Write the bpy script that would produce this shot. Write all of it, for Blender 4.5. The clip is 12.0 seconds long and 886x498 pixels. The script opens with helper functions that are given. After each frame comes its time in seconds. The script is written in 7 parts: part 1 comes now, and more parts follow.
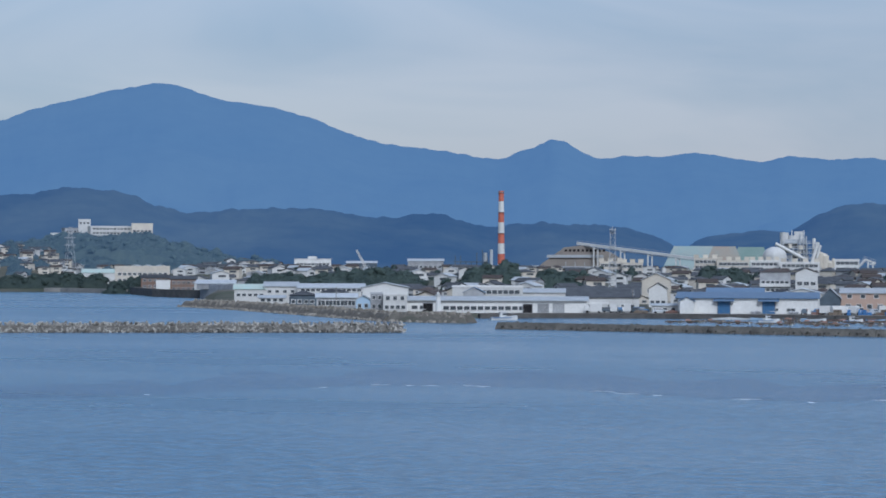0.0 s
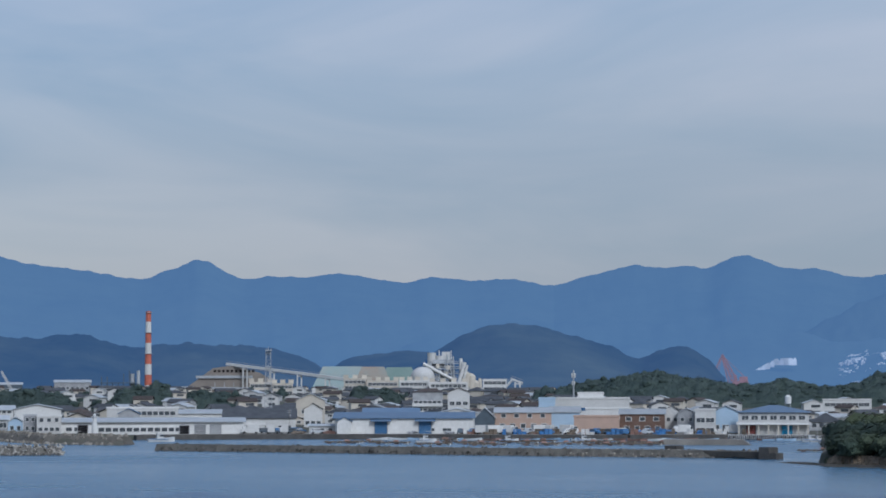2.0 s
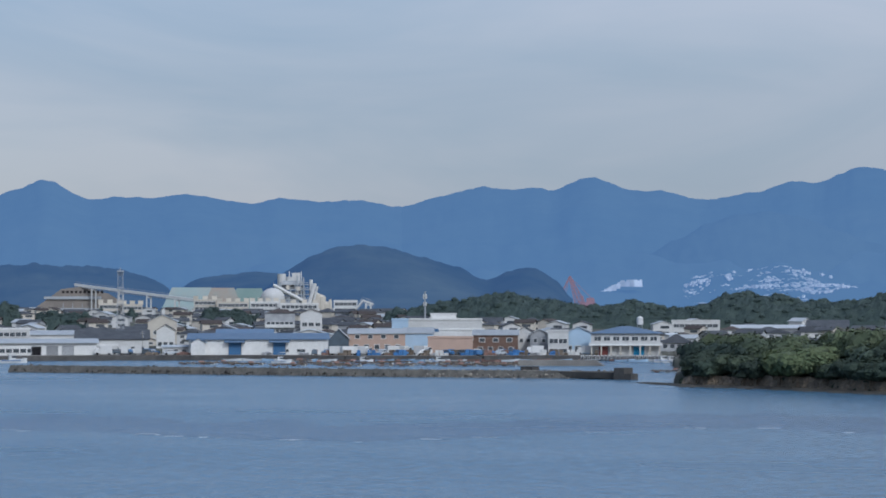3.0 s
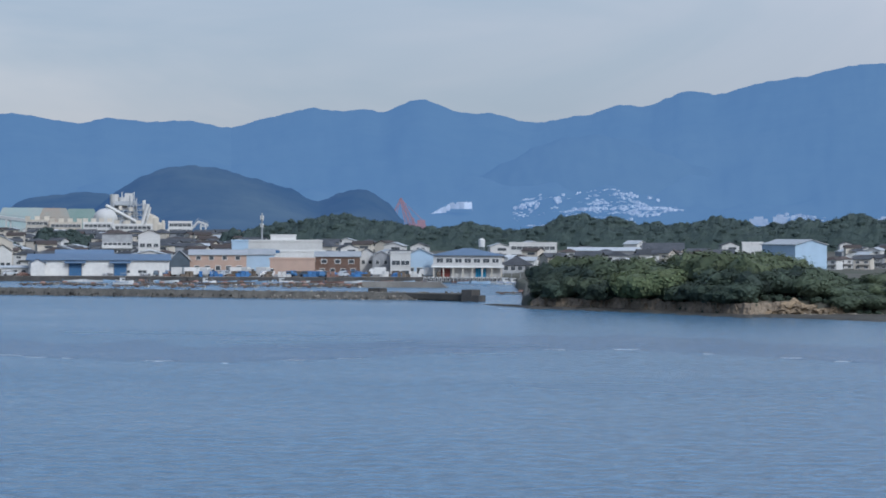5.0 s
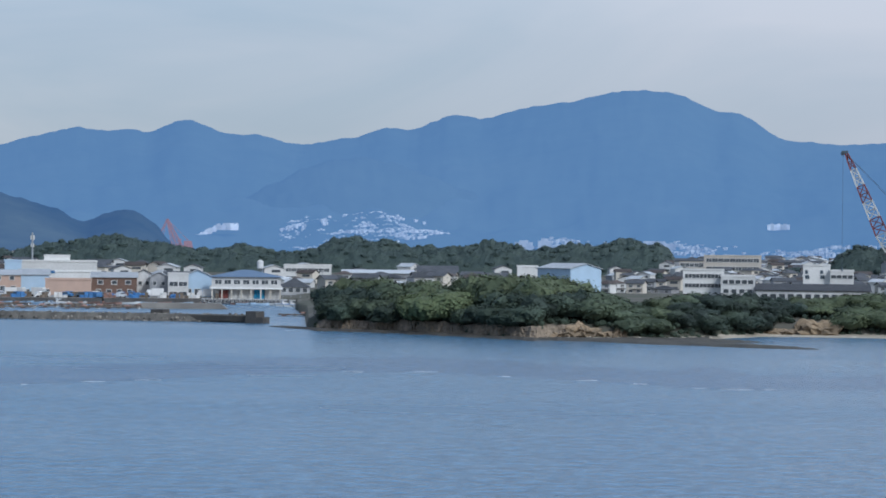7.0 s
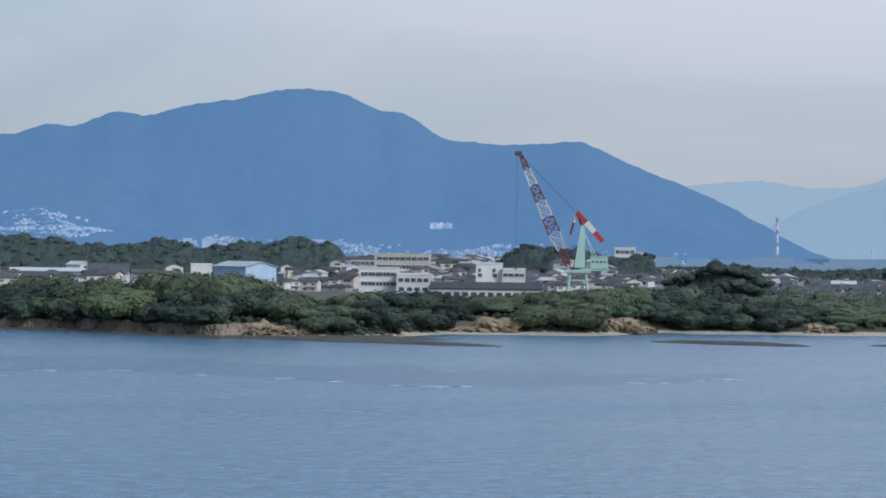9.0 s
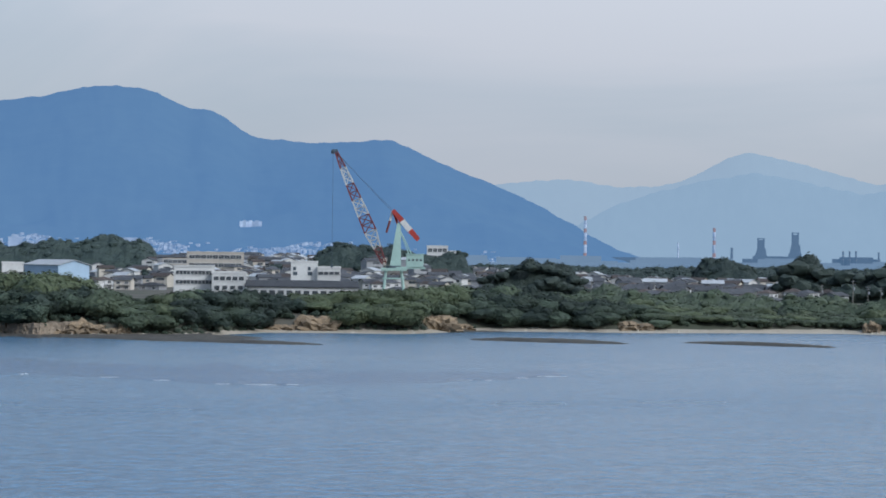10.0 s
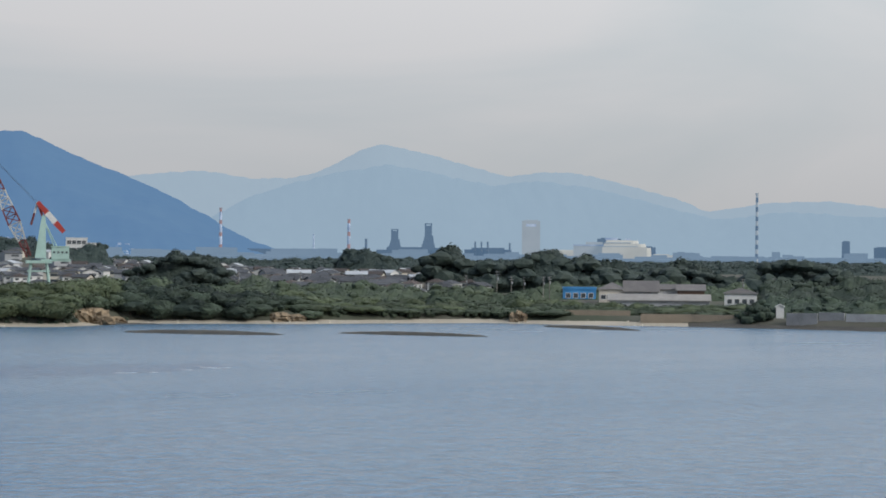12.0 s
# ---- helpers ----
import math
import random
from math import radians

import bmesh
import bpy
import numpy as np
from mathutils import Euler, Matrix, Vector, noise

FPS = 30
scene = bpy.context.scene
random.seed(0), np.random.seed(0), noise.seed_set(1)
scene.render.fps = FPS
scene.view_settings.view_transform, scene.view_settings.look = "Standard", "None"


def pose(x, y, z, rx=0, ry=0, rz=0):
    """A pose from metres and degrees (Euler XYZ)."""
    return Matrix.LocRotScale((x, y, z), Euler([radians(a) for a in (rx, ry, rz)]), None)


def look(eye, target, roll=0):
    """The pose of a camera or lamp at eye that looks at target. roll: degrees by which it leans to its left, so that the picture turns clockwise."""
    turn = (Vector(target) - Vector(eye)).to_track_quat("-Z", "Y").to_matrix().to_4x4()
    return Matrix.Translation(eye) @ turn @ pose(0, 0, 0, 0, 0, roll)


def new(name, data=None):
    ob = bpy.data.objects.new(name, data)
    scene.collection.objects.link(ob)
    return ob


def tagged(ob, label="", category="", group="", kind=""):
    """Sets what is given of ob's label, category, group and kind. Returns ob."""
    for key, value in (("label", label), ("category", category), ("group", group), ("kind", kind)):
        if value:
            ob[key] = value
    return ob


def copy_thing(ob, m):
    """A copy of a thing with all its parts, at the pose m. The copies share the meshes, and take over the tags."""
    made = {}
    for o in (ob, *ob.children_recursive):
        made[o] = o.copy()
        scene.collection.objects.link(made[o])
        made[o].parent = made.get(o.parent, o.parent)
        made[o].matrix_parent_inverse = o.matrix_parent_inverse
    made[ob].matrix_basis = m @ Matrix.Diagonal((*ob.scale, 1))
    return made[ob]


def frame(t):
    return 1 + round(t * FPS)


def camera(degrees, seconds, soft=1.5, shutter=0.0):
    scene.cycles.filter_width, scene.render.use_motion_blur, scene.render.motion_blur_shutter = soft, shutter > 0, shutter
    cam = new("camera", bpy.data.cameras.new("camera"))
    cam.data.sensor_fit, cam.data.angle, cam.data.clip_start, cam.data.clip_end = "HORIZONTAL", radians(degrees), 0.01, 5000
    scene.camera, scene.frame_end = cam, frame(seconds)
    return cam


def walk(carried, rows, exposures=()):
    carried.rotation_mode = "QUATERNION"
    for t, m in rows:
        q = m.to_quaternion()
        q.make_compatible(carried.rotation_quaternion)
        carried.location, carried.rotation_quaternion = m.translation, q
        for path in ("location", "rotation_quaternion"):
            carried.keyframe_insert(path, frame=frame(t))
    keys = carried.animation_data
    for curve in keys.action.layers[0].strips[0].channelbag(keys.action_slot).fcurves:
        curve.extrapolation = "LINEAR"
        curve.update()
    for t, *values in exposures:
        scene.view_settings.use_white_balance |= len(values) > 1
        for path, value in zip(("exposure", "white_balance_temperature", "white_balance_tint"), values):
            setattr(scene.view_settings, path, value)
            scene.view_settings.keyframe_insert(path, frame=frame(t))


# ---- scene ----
cam = camera(20.864, 12.0, soft=1.75)
PATH = [
    (0.0, pose(12.30, 2.55, 14, 90.407, 0, 18.571) @ pose(0, 0, 0, 0, 0, 0.136)),
    (0.5, pose(11.28, 2.34, 14, 91.440, 0, 17.036) @ pose(0, 0, 0, 0, 0, 0.138)),
    (1.0, pose(10.25, 2.13, 14, 92.496, 0, 14.750) @ pose(0, 0, 0, 0, 0, 0.110)),
    (1.5, pose(9.23, 1.91, 14, 93.177, 0, 12.408) @ pose(0, 0, 0, 0, 0, 0.073)),
    (2.0, pose(8.20, 1.70, 14, 93.279, 0, 10.064) @ pose(0, 0, 0, 0, 0, -0.070)),
    (2.5, pose(7.18, 1.49, 14, 92.612, 0, 7.889) @ pose(0, 0, 0, 0, 0, -0.063)),
    (3.0, pose(6.15, 1.28, 14, 91.401, 0, 6.419) @ pose(0, 0, 0, 0, 0, -0.045)),
    (3.2, pose(5.74, 1.19, 14, 90.945, 0, 6.014) @ pose(0, 0, 0, 0, 0, -0.069)),
    (4.8, pose(2.46, 0.51, 14, 89.534, 0, 2.836) @ pose(0, 0, 0, 0, 0, 0.158)),
    (5.0, pose(2.05, 0.43, 14, 89.542, 0, 2.306) @ pose(0, 0, 0, 0, 0, 0.192)),
    (5.5, pose(1.03, 0.21, 14, 89.691, 0, 1.041) @ pose(0, 0, 0, 0, 0, 0.316)),
    (6.0, pose(-0.00, -0.00, 14, 89.862, 0, -0.235) @ pose(0, 0, 0, 0, 0, 0.448)),
    (6.5, pose(-1.03, -0.21, 14, 89.960, 0, -1.566) @ pose(0, 0, 0, 0, 0, 0.507)),
    (7.0, pose(-2.05, -0.43, 14, 90.107, 0, -3.313) @ pose(0, 0, 0, 0, 0, 0.623)),
    (7.5, pose(-3.08, -0.64, 14, 90.253, 0, -5.296) @ pose(0, 0, 0, 0, 0, 0.713)),
    (7.7, pose(-3.49, -0.72, 14, 90.340, 0, -6.218) @ pose(0, 0, 0, 0, 0, 0.763)),
    (9.5, pose(-7.18, -1.49, 14, 90.082, 0, -13.467) @ pose(0, 0, 0, 0, 0, 0.713)),
    (10.0, pose(-8.20, -1.70, 14, 90.168, 0, -15.915) @ pose(0, 0, 0, 0, 0, 0.733)),
    (10.5, pose(-9.23, -1.91, 14, 90.186, 0, -18.378) @ pose(0, 0, 0, 0, 0, 0.735)),
    (11.0, pose(-10.25, -2.13, 14, 90.079, 0, -20.770) @ pose(0, 0, 0, 0, 0, 0.670)),
    (11.5, pose(-11.28, -2.34, 14, 90.030, 0, -22.849) @ pose(0, 0, 0, 0, 0, 0.613)),
    (12.0, pose(-12.30, -2.55, 14, 90.054, 0, -24.638) @ pose(0, 0, 0, 0, 0, 0.492)),
]
walk(cam, PATH, [(0, -0.11, 5420, 10), (1.5, -0.31, 5520, 10), (2.5, -0.25, 5540, 10), (3.4, -0.12, 5580, 10), (4.8, -0.01, 5620, 10), (6.5, 0.06, 5600, 9), (9.5, 0.05, 5720, 8), (10.5, 0.02, 5820, 9), (12, 0.04, 6350, 9)])

# ---- world and sun ----
SUN_AZ, SUN_EL = 150.0, 38.0
world = bpy.data.worlds.new("world")
scene.world = world
world.use_nodes = True
wt = world.node_tree
wt.nodes.clear()


def link(tree, a, b):
    tree.links.new(a, b)


def node(tree, kind, **values):
    n = tree.nodes.new(kind)
    for k, v in values.items():
        n.inputs[k].default_value = v
    return n


def build_world():
    out = wt.nodes.new("ShaderNodeOutputWorld")
    sky = wt.nodes.new("ShaderNodeTexSky")
    sky.sky_type, sky.sun_disc = "NISHITA", False
    sky.sun_elevation, sky.sun_rotation = radians(SUN_EL), radians(SUN_AZ)
    sky.air_density, sky.dust_density = 1.0, 1.5
    bg_sky = node(wt, "ShaderNodeBackground", Strength=0.12)
    link(wt, sky.outputs[0], bg_sky.inputs["Color"])
    tex = wt.nodes.new("ShaderNodeTexCoord")
    sep = wt.nodes.new("ShaderNodeSeparateXYZ")
    link(wt, tex.outputs["Generated"], sep.inputs[0])
    # the veil of high cloud turns greyer towards the east
    side = wt.nodes.new("ShaderNodeMapRange")
    side.inputs["From Min"].default_value, side.inputs["From Max"].default_value = -0.45, 0.5
    link(wt, sep.outputs["X"], side.inputs["Value"])
    veil = wt.nodes.new("ShaderNodeValToRGB")
    veil.color_ramp.elements[0].color = (0.315, 0.38, 0.465, 1)
    veil.color_ramp.elements[1].color = (0.455, 0.478, 0.492, 1)
    mid = veil.color_ramp.elements.new(0.5)
    mid.color = (0.43, 0.465, 0.495, 1)
    link(wt, side.outputs[0], veil.inputs[0])
    mapping = wt.nodes.new("ShaderNodeMapping")
    mapping.inputs["Scale"].default_value = (2.6, 2.6, 11.0)
    mapping.inputs["Rotation"].default_value = (0.03, 0.05, 0.3)
    link(wt, tex.outputs["Generated"], mapping.inputs[0])
    cloud = node(wt, "ShaderNodeTexNoise", Scale=1.25, Detail=5.0, Roughness=0.5, Distortion=0.8)
    link(wt, mapping.outputs[0], cloud.inputs["Vector"])
    ramp = wt.nodes.new("ShaderNodeValToRGB")
    ramp.color_ramp.elements[0].position, ramp.color_ramp.elements[1].position = 0.37, 0.60
    ramp.color_ramp.elements[0].color, ramp.color_ramp.elements[1].color = (0, 0, 0, 1), (0.95, 0.95, 0.95, 1)
    link(wt, cloud.outputs[0], ramp.inputs[0])
    mix = wt.nodes.new("ShaderNodeMix")
    mix.data_type = "RGBA"
    thin = wt.nodes.new("ShaderNodeMapRange")
    thin.inputs["To Min"].default_value, thin.inputs["To Max"].default_value = 1.05, 0.45
    link(wt, side.outputs[0], thin.inputs["Value"])
    cover = wt.nodes.new("ShaderNodeMath")
    cover.operation = "MULTIPLY"
    link(wt, ramp.outputs[0], cover.inputs[0])
    link(wt, thin.outputs[0], cover.inputs[1])
    link(wt, cover.outputs[0], mix.inputs[0])
    link(wt, veil.outputs[0], mix.inputs[6])
    mix.inputs[7].default_value = (0.63, 0.588, 0.58, 1)
    bg_veil = node(wt, "ShaderNodeBackground", Strength=0.66)
    # an overcast sky grows brighter towards the zenith
    gain = wt.nodes.new("ShaderNodeMapRange")
    gain.inputs["To Min"].default_value, gain.inputs["To Max"].default_value = 0.0, 3.7
    link(wt, side.outputs[0], gain.inputs["Value"])
    lift = wt.nodes.new("ShaderNodeMath")
    lift.operation = "MULTIPLY_ADD"
    lift.inputs[2].default_value = 0.845
    link(wt, sep.outputs["Z"], lift.inputs[0])
    link(wt, gain.outputs[0], lift.inputs[1])
    link(wt, lift.outputs[0], bg_veil.inputs["Strength"])
    link(wt, mix.outputs[2], bg_veil.inputs["Color"])
    # the veil is thickest along the horizon and lets the blue through overhead
    thick = wt.nodes.new("ShaderNodeMapRange")
    thick.inputs["From Min"].default_value, thick.inputs["From Max"].default_value = 0.09, 0.28
    thick.inputs["To Min"].default_value, thick.inputs["To Max"].default_value = 0.86, 0.36
    link(wt, sep.outputs["Z"], thick.inputs["Value"])
    east = wt.nodes.new("ShaderNodeMath")
    east.operation, east.use_clamp = "MULTIPLY_ADD", True
    east.inputs[1].default_value = 0.45
    link(wt, side.outputs[0], east.inputs[0])
    less = wt.nodes.new("ShaderNodeMath")
    less.operation = "SUBTRACT"
    less.inputs[1].default_value = 0.2
    link(wt, thick.outputs[0], less.inputs[0])
    link(wt, less.outputs[0], east.inputs[2])
    add = wt.nodes.new("ShaderNodeMixShader")
    link(wt, east.outputs[0], add.inputs[0])
    link(wt, bg_sky.outputs[0], add.inputs[1])
    link(wt, bg_veil.outputs[0], add.inputs[2])
    link(wt, add.outputs[0], out.inputs[0])


build_world()
sun = new("sun", bpy.data.lights.new("sun", "SUN"))
sun.data.energy, sun.data.angle, sun.data.color = 1.85, radians(12), (1.0, 0.95, 0.88)
sun.matrix_world = look((0, 0, 0), (-math.sin(radians(SUN_AZ)), -math.cos(radians(SUN_AZ)), -math.tan(radians(SUN_EL))))


# ---- materials ----
def mat(name, color, rough=0.8, other=None, scale=0.4, fine=4.0, bump=0.3, metal=0.0, vary=0.0, haze=None, spec=0.3, grain=0.08):
    """Two-scale procedural surface: large stains and a fine grain, and a shift of tone from piece to piece."""
    m = bpy.data.materials.new(name)
    m.use_nodes = True
    t = m.node_tree
    b = t.nodes["Principled BSDF"]
    b.inputs["Roughness"].default_value, b.inputs["Metallic"].default_value = rough, metal
    b.inputs["Specular IOR Level"].default_value = spec
    other = other or tuple(c * 0.72 for c in color)
    tc = t.nodes.new("ShaderNodeTexCoord")
    big = node(t, "ShaderNodeTexNoise", Scale=scale, Detail=5.0, Roughness=0.6)
    small = node(t, "ShaderNodeTexNoise", Scale=fine, Detail=4.0, Roughness=0.65)
    for n in (big, small):
        link(t, tc.outputs["Object"], n.inputs["Vector"])
    r = t.nodes.new("ShaderNodeMapRange")
    r.inputs["From Min"].default_value, r.inputs["From Max"].default_value = 0.35, 0.68
    link(t, big.outputs[0], r.inputs["Value"])
    mx = t.nodes.new("ShaderNodeMix")
    mx.data_type = "RGBA"
    link(t, r.outputs[0], mx.inputs[0])
    mx.inputs[6].default_value, mx.inputs[7].default_value = (*color, 1), (*other, 1)
    hsv = t.nodes.new("ShaderNodeHueSaturation")
    link(t, mx.outputs[2], hsv.inputs["Color"])
    val = t.nodes.new("ShaderNodeMapRange")
    val.inputs["From Min"].default_value, val.inputs["From Max"].default_value = 0.3, 0.7
    val.inputs["To Min"].default_value, val.inputs["To Max"].default_value = 1 - grain, 1 + grain
    link(t, small.outputs[0], val.inputs["Value"])
    if vary:
        info = t.nodes.new("ShaderNodeObjectInfo")
        rv = t.nodes.new("ShaderNodeMapRange")
        rv.inputs["To Min"].default_value, rv.inputs["To Max"].default_value = 1 - vary, 1 + vary
        link(t, info.outputs["Random"], rv.inputs["Value"])
        mul = t.nodes.new("ShaderNodeMath")
        mul.operation = "MULTIPLY"
        link(t, val.outputs[0], mul.inputs[0])
        link(t, rv.outputs[0], mul.inputs[1])
        link(t, mul.outputs[0], hsv.inputs["Value"])
    else:
        link(t, val.outputs[0], hsv.inputs["Value"])
    link(t, hsv.outputs[0], b.inputs["Base Color"])
    if bump:
        bp = node(t, "ShaderNodeBump", Strength=bump, Distance=0.1)
        link(t, small.outputs[0], bp.inputs["Height"])
        link(t, bp.outputs[0], b.inputs["Normal"])
    # distance haze is imitated by an even glow of the surface
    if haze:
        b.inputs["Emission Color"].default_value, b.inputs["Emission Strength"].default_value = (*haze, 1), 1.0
    return m


def foliage(name, dark, light, vary=0.25, haze=None):
    m = mat(name, dark, 0.7, light, scale=0.22, fine=1.6, bump=0.0, vary=vary, haze=haze, spec=0.2)
    t = m.node_tree
    hsv = [n for n in t.nodes if n.type == "HUE_SAT"][0]
    geo = t.nodes.new("ShaderNodeNewGeometry")
    hue = t.nodes.new("ShaderNodeMapRange")
    hue.inputs["To Min"].default_value, hue.inputs["To Max"].default_value = 0.487, 0.513
    link(t, geo.outputs["Random Per Island"], hue.inputs["Value"])
    link(t, hue.outputs[0], hsv.inputs["Hue"])
    return m


def water_material(slick=False):
    m = bpy.data.materials.new("gust_water" if slick else "sea_water")
    m.use_nodes = True
    t = m.node_tree
    b = t.nodes["Principled BSDF"]
    b.inputs["IOR"].default_value = 1.33
    b.inputs["Specular IOR Level"].default_value = 0.5
    tc = t.nodes.new("ShaderNodeTexCoord")

    def waves(scale, sx, sy, detail, rot=0.0):
        mp = t.nodes.new("ShaderNodeMapping")
        mp.inputs["Scale"].default_value = (sx, sy, 1)
        mp.inputs["Rotation"].default_value = (0, 0, rot)
        link(t, tc.outputs["Object"], mp.inputs[0])
        n = node(t, "ShaderNodeTexNoise", Scale=scale, Detail=detail, Roughness=0.6)
        link(t, mp.outputs[0], n.inputs["Vector"])
        return n

    chop = waves(0.62, 1.0, 1.0, 3.0, 0.1)
    swell = waves(0.12, 0.6, 1.0, 3.0, -0.12)
    wind = waves(0.010, 0.35, 1.0, 4.0, 0.05)

    def spread(n, lo, hi, a, b):
        r = t.nodes.new("ShaderNodeMapRange")
        r.inputs["From Min"].default_value, r.inputs["From Max"].default_value = lo, hi
        r.inputs["To Min"].default_value, r.inputs["To Max"].default_value = a, b
        link(t, n.outputs[0], r.inputs["Value"])
        return r

    # ripple noise paints wavelet reflections, dark and light, into the base colour; gusts change the whole tone
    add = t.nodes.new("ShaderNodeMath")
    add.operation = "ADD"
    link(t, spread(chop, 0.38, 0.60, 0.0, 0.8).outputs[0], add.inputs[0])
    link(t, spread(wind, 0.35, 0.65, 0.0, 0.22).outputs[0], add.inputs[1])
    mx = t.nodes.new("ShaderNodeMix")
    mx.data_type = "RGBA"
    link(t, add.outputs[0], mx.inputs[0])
    # slick: the same pair of colours, made darker
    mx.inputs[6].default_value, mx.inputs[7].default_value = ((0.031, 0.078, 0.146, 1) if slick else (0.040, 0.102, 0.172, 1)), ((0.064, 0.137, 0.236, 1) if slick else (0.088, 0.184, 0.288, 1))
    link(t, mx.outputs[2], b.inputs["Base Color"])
    link(t, spread(wind, 0.35, 0.65, 0.30, 0.17).outputs[0], b.inputs["Roughness"])
    b1 = node(t, "ShaderNodeBump", Strength=1.0, Distance=0.4)
    link(t, swell.outputs[0], b1.inputs["Height"])
    b2 = node(t, "ShaderNodeBump", Strength=1.0, Distance=0.5 if slick else 0.42)
    link(t, chop.outputs[0], b2.inputs["Height"])
    link(t, b1.outputs[0], b2.inputs["Normal"])
    link(t, b2.outputs[0], b.inputs["Normal"])
    return m


WATER = water_material()
GUST = water_material(True)
WHITE = mat("white_paint", (0.62, 0.62, 0.60), 0.6, (0.54, 0.54, 0.52), scale=0.15, fine=1.5, vary=0.14, bump=0.1)
CREAM = mat("cream_render", (0.56, 0.52, 0.44), 0.8, (0.48, 0.44, 0.38), scale=0.15, fine=1.5, vary=0.14, bump=0.1)
PINK = mat("peach_render", (0.47, 0.34, 0.27), 0.8, (0.42, 0.31, 0.25))
GREY = mat("grey_render", (0.36, 0.37, 0.38), 0.8, vary=0.25)
BROWN = mat("brown_cladding", (0.20, 0.13, 0.10), 0.8, vary=0.15)
PALEBLUE = mat("pale_blue_sheet", (0.40, 0.53, 0.66), 0.5, (0.36, 0.48, 0.6))
BLUEROOF = mat("blue_sheet_roof", (0.10, 0.165, 0.26), 0.5, (0.13, 0.19, 0.28), vary=0.1)
BLUEDOOR = mat("blue_shutter", (0.06, 0.16, 0.32), 0.5)
CYANDOOR = mat("cyan_shutter", (0.03, 0.25, 0.45), 0.5)
REDDOOR = mat("red_shutter", (0.22, 0.065, 0.055), 0.5)
SKYBLUE = mat("sky_blue_siding", (0.07, 0.29, 0.60), 0.5)
DARKROOF = mat("grey_roof_tiles", (0.045, 0.05, 0.058), 0.75, (0.075, 0.08, 0.088), fine=2.5, bump=0.6, vary=0.35)
SLATE = mat("faded_slate_roof", (0.12, 0.115, 0.115), 0.8, (0.16, 0.15, 0.145), fine=2.5, bump=0.6, vary=0.25)
BROWNROOF = mat("brown_roof_tiles", (0.078, 0.060, 0.054), 0.75, (0.064, 0.055, 0.050), fine=2.5, bump=0.6, vary=0.3)
PALEROOF = mat("pale_sheet_roof", (0.42, 0.44, 0.46), 0.5, (0.33, 0.36, 0.38), vary=0.2)
GREENROOF = mat("pale_green_roof", (0.40, 0.52, 0.48), 0.6, (0.45, 0.5, 0.45))
GLASS = mat("window_glass", (0.05, 0.06, 0.07), 0.2, (0.09, 0.1, 0.11), bump=0.0, spec=0.6)
# near-black: tyres and rubber, and panels painted as the shade inside openings
DARK = mat("dark_opening", (0.015, 0.015, 0.018), 0.9, bump=0.0)
DULLSHEET = mat("dull_plastic_sheet", (0.30, 0.29, 0.27), 0.6, (0.22, 0.21, 0.20), scale=0.3)
CONCRETE = mat("weathered_concrete", (0.27, 0.255, 0.225), 0.9, (0.17, 0.16, 0.145), scale=0.15, bump=0.6, vary=0.2, grain=0.2)
WETSTONE = mat("wet_dark_stone", (0.055, 0.052, 0.046), 0.7, (0.115, 0.108, 0.092), scale=0.5, bump=0.8, vary=0.35, grain=0.2)
TETRA = mat("armour_concrete", (0.34, 0.325, 0.29), 0.9, (0.13, 0.122, 0.11), scale=0.35, bump=0.7, vary=0.4, grain=0.2)
STEEL = mat("galvanised_steel", (0.42, 0.44, 0.46), 0.5, metal=0.3)
DARKSTEEL = mat("dark_steel", (0.10, 0.13, 0.16), 0.6, metal=0.2)
MINT = mat("mint_green_paint", (0.40, 0.56, 0.50), 0.5, (0.34, 0.48, 0.43))
RED = mat("red_paint", (0.42, 0.055, 0.045), 0.5, (0.34, 0.05, 0.04))
DARKRED = mat("faded_dark_red_paint", (0.20, 0.06, 0.06), 0.6)
CHIMRED = mat("orange_red_paint", (0.52, 0.15, 0.10), 0.6)
SAND = mat("beach_sand", (0.40, 0.36, 0.29), 0.95, (0.32, 0.29, 0.23), scale=0.08, bump=0.4, grain=0.2)
ROCK = mat("ochre_cliff_rock", (0.31, 0.235, 0.15), 0.95, (0.15, 0.12, 0.085), scale=0.6, bump=1.0, grain=0.2)
REEF = mat("dark_reef_rock", (0.05, 0.048, 0.043), 0.8, (0.08, 0.075, 0.062), scale=0.3, bump=1.0, grain=0.2)
SOIL = mat("town_ground", (0.055, 0.065, 0.042), 0.95, (0.12, 0.11, 0.095), scale=0.02, fine=0.4, bump=0.3)
BARK = mat("bark", (0.10, 0.075, 0.05), 0.9)
LEAF_DARK = foliage("dark_evergreen_leaves", (0.040, 0.058, 0.044), (0.056, 0.078, 0.052))
LEAF_DEEP = foliage("deep_shade_leaves", (0.026, 0.040, 0.034), (0.040, 0.057, 0.042))
LEAF_MID = foliage("green_leaves", (0.057, 0.078, 0.052), (0.076, 0.100, 0.060))
LEAF_LIGHT = foliage("bright_bamboo_leaves", (0.070, 0.093, 0.054), (0.096, 0.120, 0.062))
LEAF_GRASS = foliage("sunlit_creeper_leaves", (0.084, 0.110, 0.055), (0.104, 0.130, 0.062))
# some distance haze is mixed into these bluish base colours
FAR_LEAF = foliage("far_wood_leaves", (0.034, 0.052, 0.050), (0.051, 0.072, 0.062), vary=0.15)
PINE = foliage("dark_crown_leaves", (0.030, 0.044, 0.040), (0.046, 0.062, 0.050), vary=0.12)
